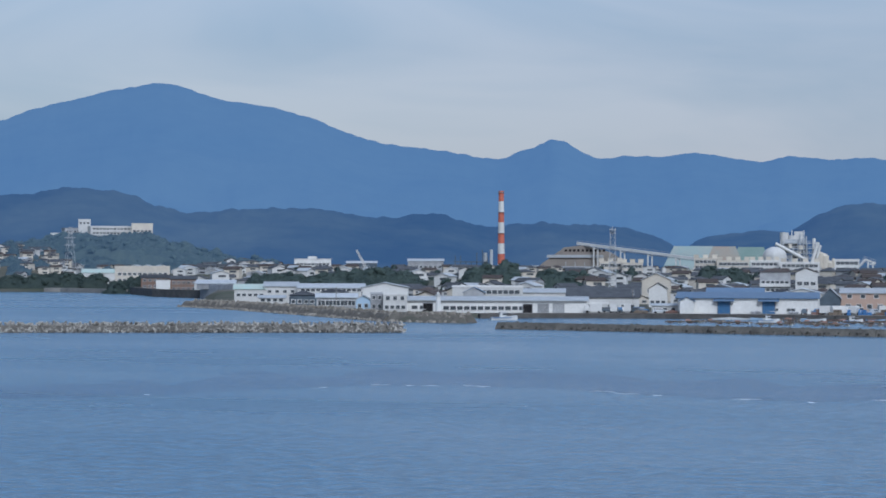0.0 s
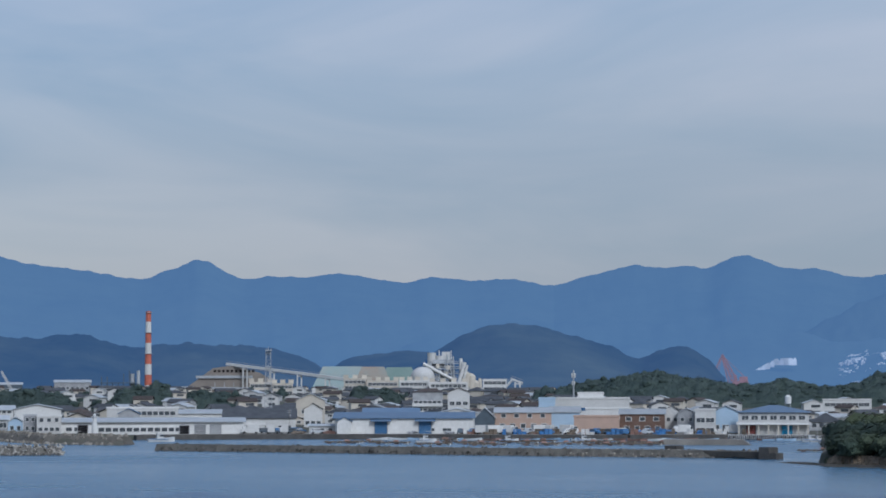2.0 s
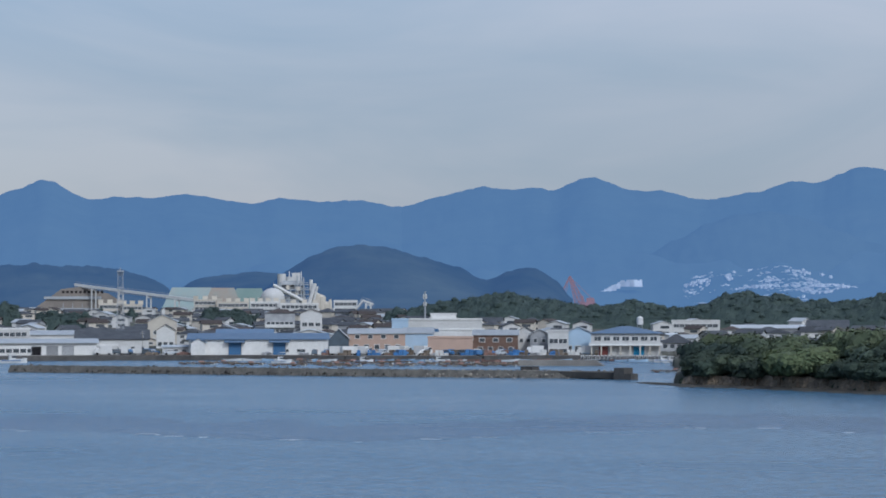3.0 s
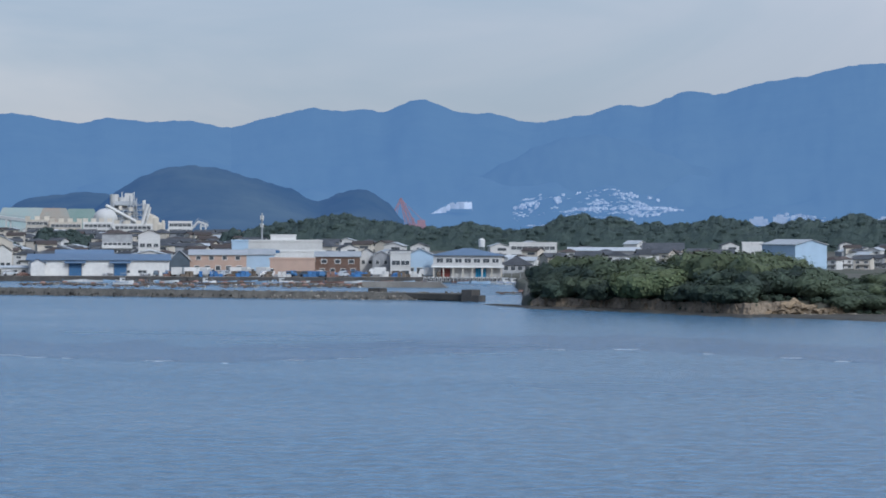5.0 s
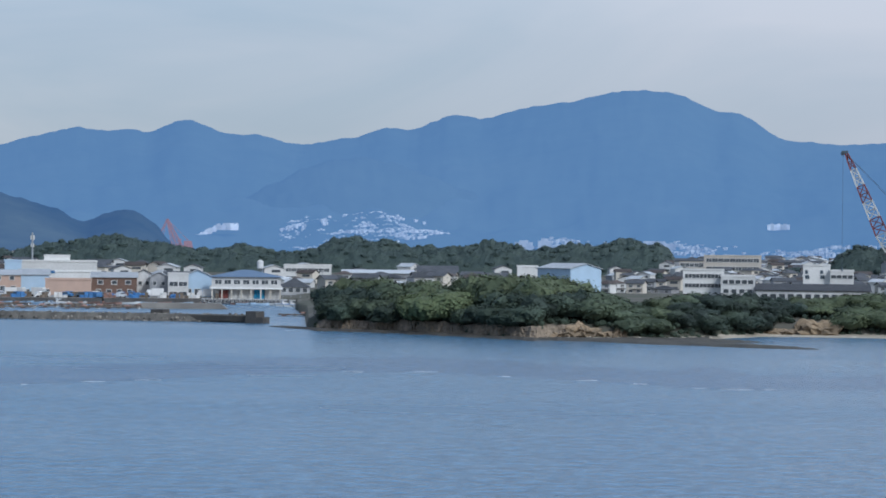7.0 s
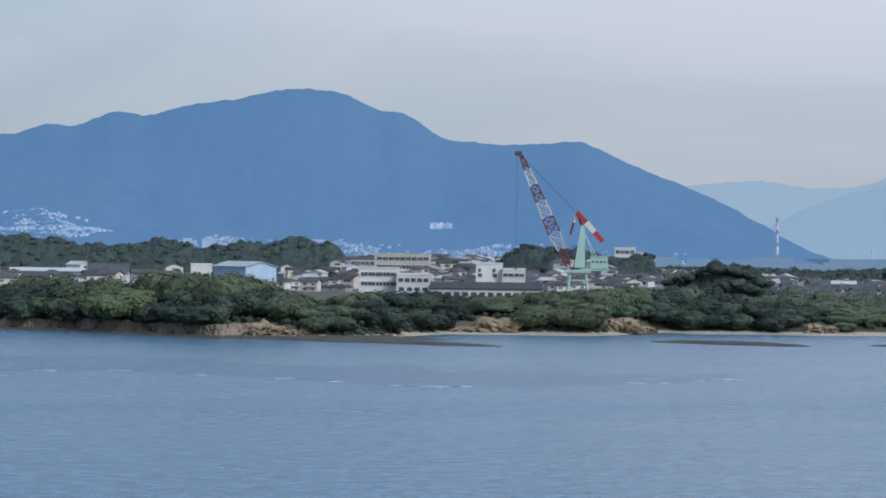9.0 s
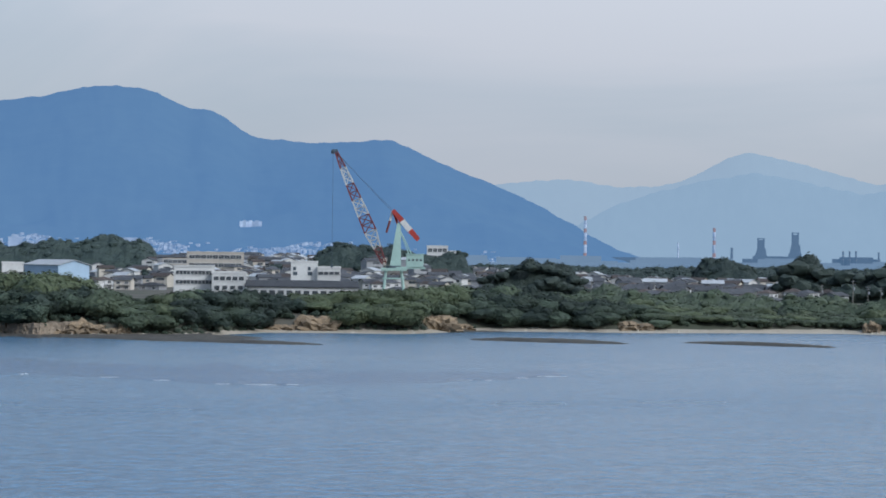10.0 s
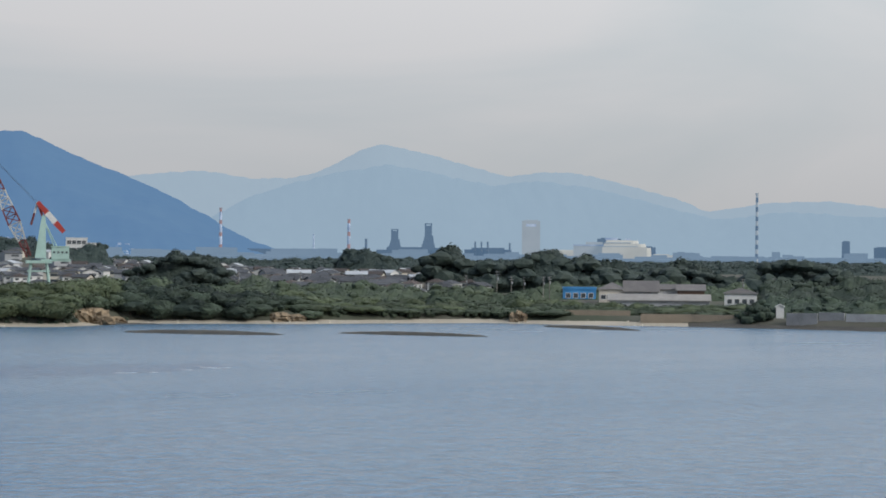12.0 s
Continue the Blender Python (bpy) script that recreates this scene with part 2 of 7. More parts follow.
TARP = mat("blue_tarpaulin", (0.05, 0.16, 0.38), 0.6, (0.08, 0.2, 0.4), vary=0.2)
ORANGE = mat("orange_float", (0.24, 0.145, 0.115), 0.6, vary=0.2)
WOOD = mat("weathered_wood", (0.17, 0.14, 0.11), 0.9, vary=0.3)
FOAM = mat("sea_foam", (0.62, 0.66, 0.70), 0.9)
# far distance: bluish haze is painted on as emission
# wooded hills: a blue emission stands for the haze before them
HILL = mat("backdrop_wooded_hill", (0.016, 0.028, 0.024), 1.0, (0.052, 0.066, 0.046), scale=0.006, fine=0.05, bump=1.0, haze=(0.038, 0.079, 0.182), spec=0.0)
# blue air in front of the ranges, given off by the slopes themselves
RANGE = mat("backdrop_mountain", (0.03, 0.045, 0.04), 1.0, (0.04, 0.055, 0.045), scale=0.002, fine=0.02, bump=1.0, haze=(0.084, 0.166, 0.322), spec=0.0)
# thick and thinner haze as two strengths of pale glow
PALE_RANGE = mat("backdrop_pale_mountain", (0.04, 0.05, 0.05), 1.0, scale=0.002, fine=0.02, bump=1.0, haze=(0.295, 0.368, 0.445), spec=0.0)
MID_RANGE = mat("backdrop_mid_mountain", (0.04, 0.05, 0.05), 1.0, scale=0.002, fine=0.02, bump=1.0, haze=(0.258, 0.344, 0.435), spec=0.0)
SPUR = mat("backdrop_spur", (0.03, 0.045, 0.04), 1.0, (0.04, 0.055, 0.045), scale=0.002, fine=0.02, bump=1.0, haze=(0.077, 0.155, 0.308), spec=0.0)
# far buildings: haze is put into each paint as a pale blue glow
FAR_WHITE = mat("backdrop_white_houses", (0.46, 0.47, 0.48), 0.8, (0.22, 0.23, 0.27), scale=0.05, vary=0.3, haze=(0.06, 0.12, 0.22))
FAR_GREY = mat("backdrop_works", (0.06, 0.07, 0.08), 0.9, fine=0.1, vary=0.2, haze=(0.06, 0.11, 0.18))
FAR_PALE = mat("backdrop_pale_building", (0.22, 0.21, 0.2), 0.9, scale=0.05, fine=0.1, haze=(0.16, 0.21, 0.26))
# leaves of the far slopes glow faintly blue to look hazy
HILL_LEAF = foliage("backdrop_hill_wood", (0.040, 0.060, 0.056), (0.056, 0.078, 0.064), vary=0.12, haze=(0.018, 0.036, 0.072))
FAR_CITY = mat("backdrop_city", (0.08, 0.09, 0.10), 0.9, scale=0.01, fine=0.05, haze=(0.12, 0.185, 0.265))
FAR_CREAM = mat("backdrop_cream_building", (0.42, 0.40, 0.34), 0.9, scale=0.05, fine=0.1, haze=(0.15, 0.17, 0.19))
QUAYWALL = mat("stained_quay_concrete", (0.115, 0.108, 0.098), 0.9, (0.065, 0.062, 0.058), scale=0.25, fine=1.5, bump=0.6, grain=0.2)
SCHOOL = mat("pale_brown_render", (0.50, 0.46, 0.40), 0.8, (0.42, 0.39, 0.34), scale=0.15)



# ---- mesh helpers ----
class Shape:
    """Collects boxes, tubes, roofs and sheets for one mesh."""

    def __init__(self):
        self.v, self.f = [], []

    def add(self, verts, faces):
        o = len(self.v)
        self.v += [tuple(p) for p in verts]
        self.f += [tuple(i + o for i in f) for f in faces]
        return self

    def box(self, x, y, z, sx, sy, sz, turn=0.0, taper=1.0):
        """A box on its base centre (x, y, z)."""
        c, s = math.cos(turn), math.sin(turn)
        pts = []
        for k in (0, 1):
            q = taper if k else 1.0
            for ax, ay in ((-1, -1), (1, -1), (1, 1), (-1, 1)):
                px, py = ax * sx / 2 * q, ay * sy / 2 * q
                pts.append((x + px * c - py * s, y + px * s + py * c, z + k * sz))
        return self.add(pts, [(3, 2, 1, 0), (4, 5, 6, 7), (0, 1, 5, 4), (1, 2, 6, 5), (2, 3, 7, 6), (3, 0, 4, 7)])

    def tube(self, a, b, r, r2=None, n=8):
        a, b = Vector(a), Vector(b)
        r2 = r if r2 is None else r2
        d = (b - a).normalized()
        u = d.orthogonal().normalized()
        w = d.cross(u)
        pts = []
        for p, q in ((a, r), (b, r2)):
            for i in range(n):
                t = 2 * math.pi * i / n
                pts.append(p + u * (q * math.cos(t)) + w * (q * math.sin(t)))
        faces = [(i, (i + 1) % n, n + (i + 1) % n, n + i) for i in range(n)]
        return self.add(pts, faces + [tuple(range(n - 1, -1, -1)), tuple(range(n, 2 * n))])

    def gable(self, w, d, z, h, over=0.5, along="x", t=0.18):
        """A two-pitched roof of real thickness with its ridge along x or y."""
        if along == "x":
            ex, ey = w / 2 + over, d / 2 + over
            prof = [(-ey, 0), (0, h), (ey, 0), (ey, t), (0, h + t), (-ey, t)]
            pts = [(sx * ex, p, z + q) for sx in (-1, 1) for p, q in prof]
        else:
            ex, ey = w / 2 + over, d / 2 + over
            prof = [(-ex, 0), (0, h), (ex, 0), (ex, t), (0, h + t), (-ex, t)]
            pts = [(p, sy * ey, z + q) for sy in (1, -1) for p, q in prof]
        faces = [(5, 4, 3, 2, 1, 0), (6, 7, 8, 9, 10, 11)]
        faces += [(i, (i + 1) % 6, 6 + (i + 1) % 6, 6 + i) for i in range(6)]
        return self.add(pts, faces)

    def hip(self, w, d, z, h, over=0.5):
        ex, ey = w / 2 + over, d / 2 + over
        rx, ry = max(0.0, (w - d) / 2), max(0.0, (d - w) / 2)
        pts = [(-ex, -ey, z), (ex, -ey, z), (ex, ey, z), (-ex, ey, z), (-rx - .05, -ry - .05, z + h), (rx + .05, -ry - .05, z + h), (rx + .05, ry + .05, z + h), (-rx - .05, ry + .05, z + h)]
        return self.add(pts, [(3, 2, 1, 0), (0, 1, 5, 4), (1, 2, 6, 5), (2, 3, 7, 6), (3, 0, 4, 7), (4, 5, 6, 7)])

    def gable_walls(self, w, d, h, rise, along="x"):
        self.box(0, 0, 0, w, d, h)
        if along == "x":
            for sx in (-1, 1):
                self.add([(sx * w / 2, -d / 2, h), (sx * w / 2, d / 2, h), (sx * w / 2, 0, h + rise)], [(0, 1, 2) if sx > 0 else (2, 1, 0)])
        else:
            for sy in (-1, 1):
                self.add([(-w / 2, sy * d / 2, h), (w / 2, sy * d / 2, h), (0, sy * d / 2, h + rise)], [(0, 1, 2) if sy < 0 else (2, 1, 0)])
        return self

    def mesh(self, name, material, smooth=False):
        me = bpy.data.meshes.new(name)
        me.from_pydata(self.v, [], self.f)
        me.materials.append(material)
        if smooth:
            me.polygons.foreach_set("use_smooth", [True] * len(me.polygons))
        me.update()
        return me


def part(name, shape, material, parent=None, label="", smooth=False):
    ob = new(name, shape.mesh(name, material, smooth))
    if parent:
        ob.parent = parent
    return tagged(ob, label)


def thing(name, x, y, z, turn, label, category, group=""):
    ob = new(name)
    ob.empty_display_size = 0.5
    ob.matrix_basis = pose(x, y, z, 0, 0, turn)
    return tagged(ob, label, category, group)


def facing(x, y):
    """The turn, in degrees, of a front that looks at the sea from (x, y)."""
    return -math.degrees(math.atan2(x, y))


def sheet(name, fz, azs, rs, material, smooth=True):
    """A polar sheet of ground: fz(azimuths, ranges) gives the heights."""
    A, R = np.meshgrid(np.array(azs), np.array(rs), indexing="ij")
    Z = fz(A, R)
    rad = np.radians(A)
    V = np.stack([R * np.sin(rad), R * np.cos(rad), Z], -1).reshape(-1, 3)
    n, m = A.shape
    idx = np.arange(n * m).reshape(n, m)
    F = np.stack([idx[:-1, :-1], idx[:-1, 1:], idx[1:, 1:], idx[1:, :-1]], -1).reshape(-1, 4)[:, ::-1]
    me = bpy.data.meshes.new(name)
    me.from_pydata(V.tolist(), [], F.tolist())
    me.materials.append(material)
    me.polygons.foreach_set("use_smooth", [smooth] * len(me.polygons))
    me.update()
    return new(name, me)


def rough_noise(A, R, scale, octaves=4, seed=0.0):
    """Fractal noise over the plan, in -1..1."""
    rad = np.radians(A)
    X, Y = R * np.sin(rad), R * np.cos(rad)
    out = np.empty(A.shape)
    flat = out.ravel()
    for i, (x, y) in enumerate(zip(X.ravel(), Y.ravel())):
        flat[i] = noise.fractal(Vector((x / scale + seed, y / scale, seed)), 0.8, 2.0, octaves)
    return out


# ---- the lie of the land ----
COAST = [(-60, 1300), (-28.46, 1269), (-27.15, 1270), (-25.48, 1195), (-24.87, 1091), (-23.5, 1030), (-23.3, 855), (-23.1, 815), (-22.26, 759), (-20.53, 674), (-18.51, 601), (-16.78, 585),
         (-16.75, 646), (-14.5, 652), (-12.0, 652), (-10.0, 648), (-8.0, 640), (-5.0, 638), (-3.3, 643), (-1.94, 643), (-0.45, 640), (-0.1, 436), (2.01, 424), (5.23, 396), (5.69, 400),
         (8.6, 402), (10.66, 430), (14.18, 431), (16.0, 452), (19.77, 454), (24.39, 469), (26.35, 462), (29.06, 458), (33.86, 442), (60, 430)]
COAST_A, COAST_R = [c[0] for c in COAST], [c[1] for c in COAST]
# wooded rises of the town: bearing, range, height, half-width in degrees, depth
RISES = [(-22.83, 14, 1420, 2.0, 110), (-26.12, 32, 1750, 2.6, 160), (-28.15, 23, 1480, 1.9, 130), (14.3, 11, 1020, 1.5, 120), (9.42, 9, 1020, 2.2, 110)]


def coast(a):
    return np.interp(a, COAST_A, COAST_R)


def land(A, R):
    A, R = np.asarray(A, float), np.asarray(R, float)
    c = coast(A)
    d = R - c
    harbour = np.clip((A + 17.5) * 2, 0, 1) * np.clip((-0.6 - A) * 4, 0, 1)
    z = -3.0 + (4.6 - 0.4 * harbour) * np.clip((d + 5) / 7.5, 0, 1) + np.clip((d - 60) * 0.003, 0, 1.0) + np.clip((R - 880) * 0.018, 0, 7.5) * np.clip((d - 60) / 160, 0, 1) * np.clip((18 - A) / 6, 0, 1)
    head = np.clip((A + 0.1) / 0.5, 0, 1) * np.clip(d / 9, 0, 1) * np.clip((110 - d) / 30, 0, 1)
    z = z + head * 2.0 * np.clip((24 - A) / 6, 0, 1)
    for a, zz, r, wa, wr in ((q[0], q[1], q[2], q[3], q[4]) for q in RISES):
        g = np.exp(-((A - a) / wa) ** 2 - ((R - r) / wr) ** 2)
        z = np.maximum(z, (zz + 3) * g - 3)
    return z


def ground_z(x, y):
    return float(land(math.degrees(math.atan2(x, y)), math.hypot(x, y)))


azs = sorted(set(np.round(np.arange(-34, 38.01, 0.22), 2)) | {-0.45, -0.1, -0.3, 0.05})
rs = list(np.arange(340, 700, 4.0)) + list(np.arange(700, 1300, 12.0)) + list(np.arange(1300, 2000, 40.0)) + [2000, 2400, 3000, 4000, 4950]
tagged(sheet("ground", land, azs, rs, SOIL), "dull green and grey ground of the harbour town", "ground", kind="structure")
sea = Shape().add([(-4900, -4900, 0), (4900, -4900, 0), (4900, 4900, 0), (-4900, 4900, 0)], [(0, 1, 2, 3)])
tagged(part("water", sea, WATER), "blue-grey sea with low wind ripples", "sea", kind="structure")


# ---- mountains and hills ----
def ridge(name, crest, base_r, depth, material, label, rough, seed, step=0.06, fine=26.0):
    """A range whose crest line runs through its tops and saddles; spurs come down towards the sea."""
    ca, cz = np.array([c[0] for c in crest]), np.array([c[1] for c in crest])
    grid = np.arange(ca[0], ca[-1] + step / 2, step)
    soft = np.interp(grid, ca, cz)
    k = max(1, int(0.22 / step))
    pad = np.pad(soft, k, mode="edge")
    soft = np.convolve(pad, np.ones(2 * k + 1) / (2 * k + 1), "valid")

    def fz(A, R):
        top = np.interp(A, grid, soft)
        q = np.clip((R - (base_r - depth)) / depth, 0, 1.25)
        prof = np.where(q <= 1, q ** 1.25, 1 - (q - 1) * 0.6)
        big = rough_noise(A, R, 300.0, 5, seed)
        small = rough_noise(A, R, fine, 3, seed + 7)
        return top * prof + big * rough * np.clip(q * 3, 0, 1) * (1.05 - np.clip(q, 0, 1)) + small * (0.06 if rough > 20 else 0.2) * rough * prof

    rr = base_r - depth + depth * np.linspace(0, 1.2, 31)
    tagged(sheet(name, fz, grid, rr, material), label, "mountain", kind="structure")
    return fz


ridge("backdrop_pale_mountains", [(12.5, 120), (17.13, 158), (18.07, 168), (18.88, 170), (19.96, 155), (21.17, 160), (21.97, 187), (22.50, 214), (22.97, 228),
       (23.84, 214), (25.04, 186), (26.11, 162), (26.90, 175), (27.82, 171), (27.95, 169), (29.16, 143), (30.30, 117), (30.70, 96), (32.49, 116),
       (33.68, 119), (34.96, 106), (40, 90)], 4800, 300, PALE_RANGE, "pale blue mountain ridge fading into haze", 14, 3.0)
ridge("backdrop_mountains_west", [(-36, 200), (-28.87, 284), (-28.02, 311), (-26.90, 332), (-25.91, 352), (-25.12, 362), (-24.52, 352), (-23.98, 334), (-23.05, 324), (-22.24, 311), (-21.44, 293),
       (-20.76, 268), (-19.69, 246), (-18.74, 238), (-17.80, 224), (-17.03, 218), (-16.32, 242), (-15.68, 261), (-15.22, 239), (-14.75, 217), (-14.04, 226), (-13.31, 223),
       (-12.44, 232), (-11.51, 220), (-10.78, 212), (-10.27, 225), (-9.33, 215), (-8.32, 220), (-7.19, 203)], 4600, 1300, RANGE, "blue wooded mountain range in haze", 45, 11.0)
# lower ridge added: its darker glow makes the mountain's haze thin out downward
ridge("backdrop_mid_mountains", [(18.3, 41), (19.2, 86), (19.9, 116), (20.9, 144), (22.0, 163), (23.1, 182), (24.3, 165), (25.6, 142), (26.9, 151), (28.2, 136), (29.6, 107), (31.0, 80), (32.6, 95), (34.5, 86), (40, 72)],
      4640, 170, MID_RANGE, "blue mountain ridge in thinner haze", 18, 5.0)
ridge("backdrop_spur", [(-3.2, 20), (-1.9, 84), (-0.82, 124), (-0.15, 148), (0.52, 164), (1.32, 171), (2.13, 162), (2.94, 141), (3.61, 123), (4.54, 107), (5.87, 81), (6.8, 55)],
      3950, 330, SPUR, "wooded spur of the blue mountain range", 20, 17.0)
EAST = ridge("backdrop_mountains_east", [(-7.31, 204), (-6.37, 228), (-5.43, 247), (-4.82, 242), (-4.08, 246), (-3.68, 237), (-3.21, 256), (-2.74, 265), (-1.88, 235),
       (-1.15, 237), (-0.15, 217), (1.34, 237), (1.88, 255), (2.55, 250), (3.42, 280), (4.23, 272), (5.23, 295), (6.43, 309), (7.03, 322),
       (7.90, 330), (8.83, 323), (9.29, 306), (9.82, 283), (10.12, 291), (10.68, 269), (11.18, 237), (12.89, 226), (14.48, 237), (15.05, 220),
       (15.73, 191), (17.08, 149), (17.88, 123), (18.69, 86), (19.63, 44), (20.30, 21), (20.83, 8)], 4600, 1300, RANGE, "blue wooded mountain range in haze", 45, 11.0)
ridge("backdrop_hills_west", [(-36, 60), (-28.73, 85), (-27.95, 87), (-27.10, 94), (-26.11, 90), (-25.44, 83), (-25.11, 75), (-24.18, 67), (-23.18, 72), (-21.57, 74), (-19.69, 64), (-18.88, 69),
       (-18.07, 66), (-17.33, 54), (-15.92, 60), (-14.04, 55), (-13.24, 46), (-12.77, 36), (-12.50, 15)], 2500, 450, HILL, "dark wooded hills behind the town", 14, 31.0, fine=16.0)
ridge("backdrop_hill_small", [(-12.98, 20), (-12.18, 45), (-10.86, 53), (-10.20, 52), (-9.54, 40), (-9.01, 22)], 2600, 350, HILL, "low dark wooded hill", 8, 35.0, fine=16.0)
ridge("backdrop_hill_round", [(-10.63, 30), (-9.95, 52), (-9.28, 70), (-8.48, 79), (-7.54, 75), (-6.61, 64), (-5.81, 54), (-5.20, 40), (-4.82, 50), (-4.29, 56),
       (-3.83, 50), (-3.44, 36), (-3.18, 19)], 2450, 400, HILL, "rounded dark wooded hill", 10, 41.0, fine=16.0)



# ---- buildings ----
TAKEN = []
CACHE = {}


def shared(key, make):
    if key not in CACHE:
        CACHE[key] = make()
    return CACHE[key]


def window(parent, x, y, z, w, h, frame_mat=None, name="window", glass=None, side=0):
    """One window, its frame standing proud of the wall and its pane set back in it. side 0: front, 1: right gable, -1: left gable."""
    frame_mat, glass = frame_mat or WHITE, glass or GLASS
    w, h = round(w, 1), round(h, 1)

    def make_frame():
        s = Shape()
        b = min(0.14, w * 0.12)
        s.box(0, -0.06, -b, w + 2 * b, 0.16, b).box(0, -0.05, h, w + 2 * b, 0.12, b)
        s.box(-w / 2 - b / 2, -0.05, 0, b, 0.12, h).box(w / 2 + b / 2, -0.05, 0, b, 0.12, h)
        if w > 1.5:
            s.box(0, -0.04, 0, b * 0.6, 0.09, h)
        return s.mesh(name, frame_mat)

    fr = new(name, shared((name, w, h, frame_mat.name), make_frame))
    fr.parent = parent
    fr.location = (x, y, z)
    fr.rotation_euler = (0, 0, radians(90) * side)
    pane = new("pane", shared(("pane", w, h, glass.name), lambda: Shape().box(0, -0.02, 0, w, 0.05, h).mesh("pane", glass)))
    pane.parent = fr
    return fr


def door(parent, x, y, z, w, h, material, label, name="shutter_door"):
    """A roller shutter of many laths in its frame."""
    s = Shape()
    n = max(4, int(h / 0.35))
    for i in range(n):
        s.box(0, -0.07 - 0.03 * (i % 2), i * h / n, w, 0.1, h / n - 0.02)
    ob = part(name, s, material, parent, label)
    ob.location = (x, y, z)
    b = 0.18
    fr = part("door_frame", Shape().box(-w / 2 - b / 2, -0.12, 0, b, 0.24, h + b).box(w / 2 + b / 2, -0.12, 0, b, 0.24, h + b).box(0, -0.12, h, w, 0.24, b), GREY, ob)
    return ob


def building(name, x, y, w, top, d, label, category, wall=None, roof="flat", rise=1.5, cover=None, rows=(), turn=0.0, over=0.4, doors=(), base=None, gables=(), lowest=None):
    """A building whose front centre stands at (x, y), its roof reaching top. rows: windows as (height over the floor, count, width, height, from, to).
    doors: (place along the front, width, height, material, label)."""
    wall, cover = wall or WHITE, cover or PALEROOF
    a = math.atan2(x, y)
    cx, cy = x + d / 2 * math.sin(a), y + d / 2 * math.cos(a)
    z0 = ground_z(cx, cy) - 0.15 if base is None else base
    TAKEN.append((cx, cy, max(w, d) * 0.55 + 2))
    ob = thing(name, cx, cy, z0, facing(x, y) + turn, label, category)
    rise = 0.0 if roof == "flat" else rise
    h = max(2.2, top - z0 - rise - 0.2)
    s = Shape()
    if roof in ("x", "y"):
        s.gable_walls(w, d, h, rise, roof)
    else:
        s.box(0, 0, 0, w, d, h)
    part("wall", s, wall, ob)
    r = Shape()
    if roof in ("x", "y"):
        r.gable(w, d, h + 0.02, rise, over, roof)
    elif roof == "hip":
        r.hip(w, d, h + 0.02, rise, over)
    else:
        p = 0.3
        r.box(0, 0, h, w, d, 0.15)
        for sx, sy, bx, by in ((0, -d / 2, w + 0.2, p), (0, d / 2, w + 0.2, p), (-w / 2, 0, p, d - p), (w / 2, 0, p, d - p)):
            r.box(sx, sy, h + 0.003, bx, by, 0.5)
    part("roof", r, cover if roof != "flat" else wall, ob)
    for zz, n, ww, wh, *span in rows:
        zz = h + zz if zz < 0 else zz
        if zz + wh > h - 0.1 or zz < 0.2:
            continue
        f0, f1 = span or (-0.46, 0.46)
        for i in range(n):
            window(ob, w * (f0 + (f1 - f0) * (i + 0.5) / n), -d / 2, zz, ww, wh)
    for zz, n, ww, wh, side in gables:
        for i in range(n):
            window(ob, side * w / 2, (-0.4 + 0.8 * (i + 0.5) / n) * d, zz, ww, wh, side=side)
    for px, dw, dh, dm, dl in doors:
        door(ob, px, -d / 2, 0.15, dw, dh, dm, dl)
    return ob, h


def canopy(parent, x, d, z, w, depth, material):
    return part("canopy", Shape().add([(x - w / 2, -d / 2, z + 0.5), (x + w / 2, -d / 2, z + 0.5), (x + w / 2, -d / 2 - depth, z), (x - w / 2, -d / 2 - depth, z),
                                       (x - w / 2, -d / 2, z + 0.7), (x + w / 2, -d / 2, z + 0.7), (x + w / 2, -d / 2 - depth, z + 0.2), (x - w / 2, -d / 2 - depth, z + 0.2)],
                                      [(0, 1, 2, 3), (7, 6, 5, 4), (3, 2, 6, 7), (0, 3, 7, 4), (1, 5, 6, 2), (0, 4, 5, 1)]), material, parent, "")


def stair_heads(made, w, n):
    """Lift and stair boxes that break the roofline of a flat block."""
    ob, h = made
    for i in range(n):
        part("stair_head", Shape().box(w * (-0.42 + 0.84 * i / max(1, n - 1)), -1.5, h + 0.15, 2.6, 4.0, 2.0).box(w * (-0.42 + 0.84 * i / max(1, n - 1)), -1.5, h + 2.15, 3.0, 4.4, 0.2), CREAM, ob)


# harbour front, west to east
building("warehouse", -302.3, 738.1, 10.3, 7.9, 14, "white warehouse with a pale green roof", "warehouse", roof="x", rise=1.6, cover=GREENROOF, rows=((2.4, 5, 1.2, 0.9),))
building("warehouse", -292.8, 742.1, 11.1, 8.7, 16, "white warehouse with a long plain roof", "warehouse", roof="x", rise=1.5, rows=((3.5, 4, 1.2, 0.9),))
building("shed", -282.1, 708.6, 8.4, 4.1, 8, "low white shed beside the rock bank", "shed", roof="x", rise=0.8, rows=((1.2, 4, 1.2, 0.9),))
building("house", -260.0, 679.9, 8.2, 6.7, 9, "dark two-storey house with small windows", "house", wall=DARKSTEEL, roof="hip", rise=1.4, cover=DARKROOF, rows=((1.2, 4, 1.1, 1.0), (3.6, 4, 1.1, 1.0)))
building("shed", -241.5, 660.3, 11.9, 6.0, 10, "grey net shed with an open dark front", "shed", wall=GREY, roof="x", rise=1.2, rows=((1.0, 5, 2.0, 1.4),))
building("warehouse", -273.8, 738.9, 21.9, 8.2, 18, "long white warehouse with a flat-pitched roof", "warehouse", roof="x", rise=1.4, rows=((4.0, 12, 1.2, 0.8),))
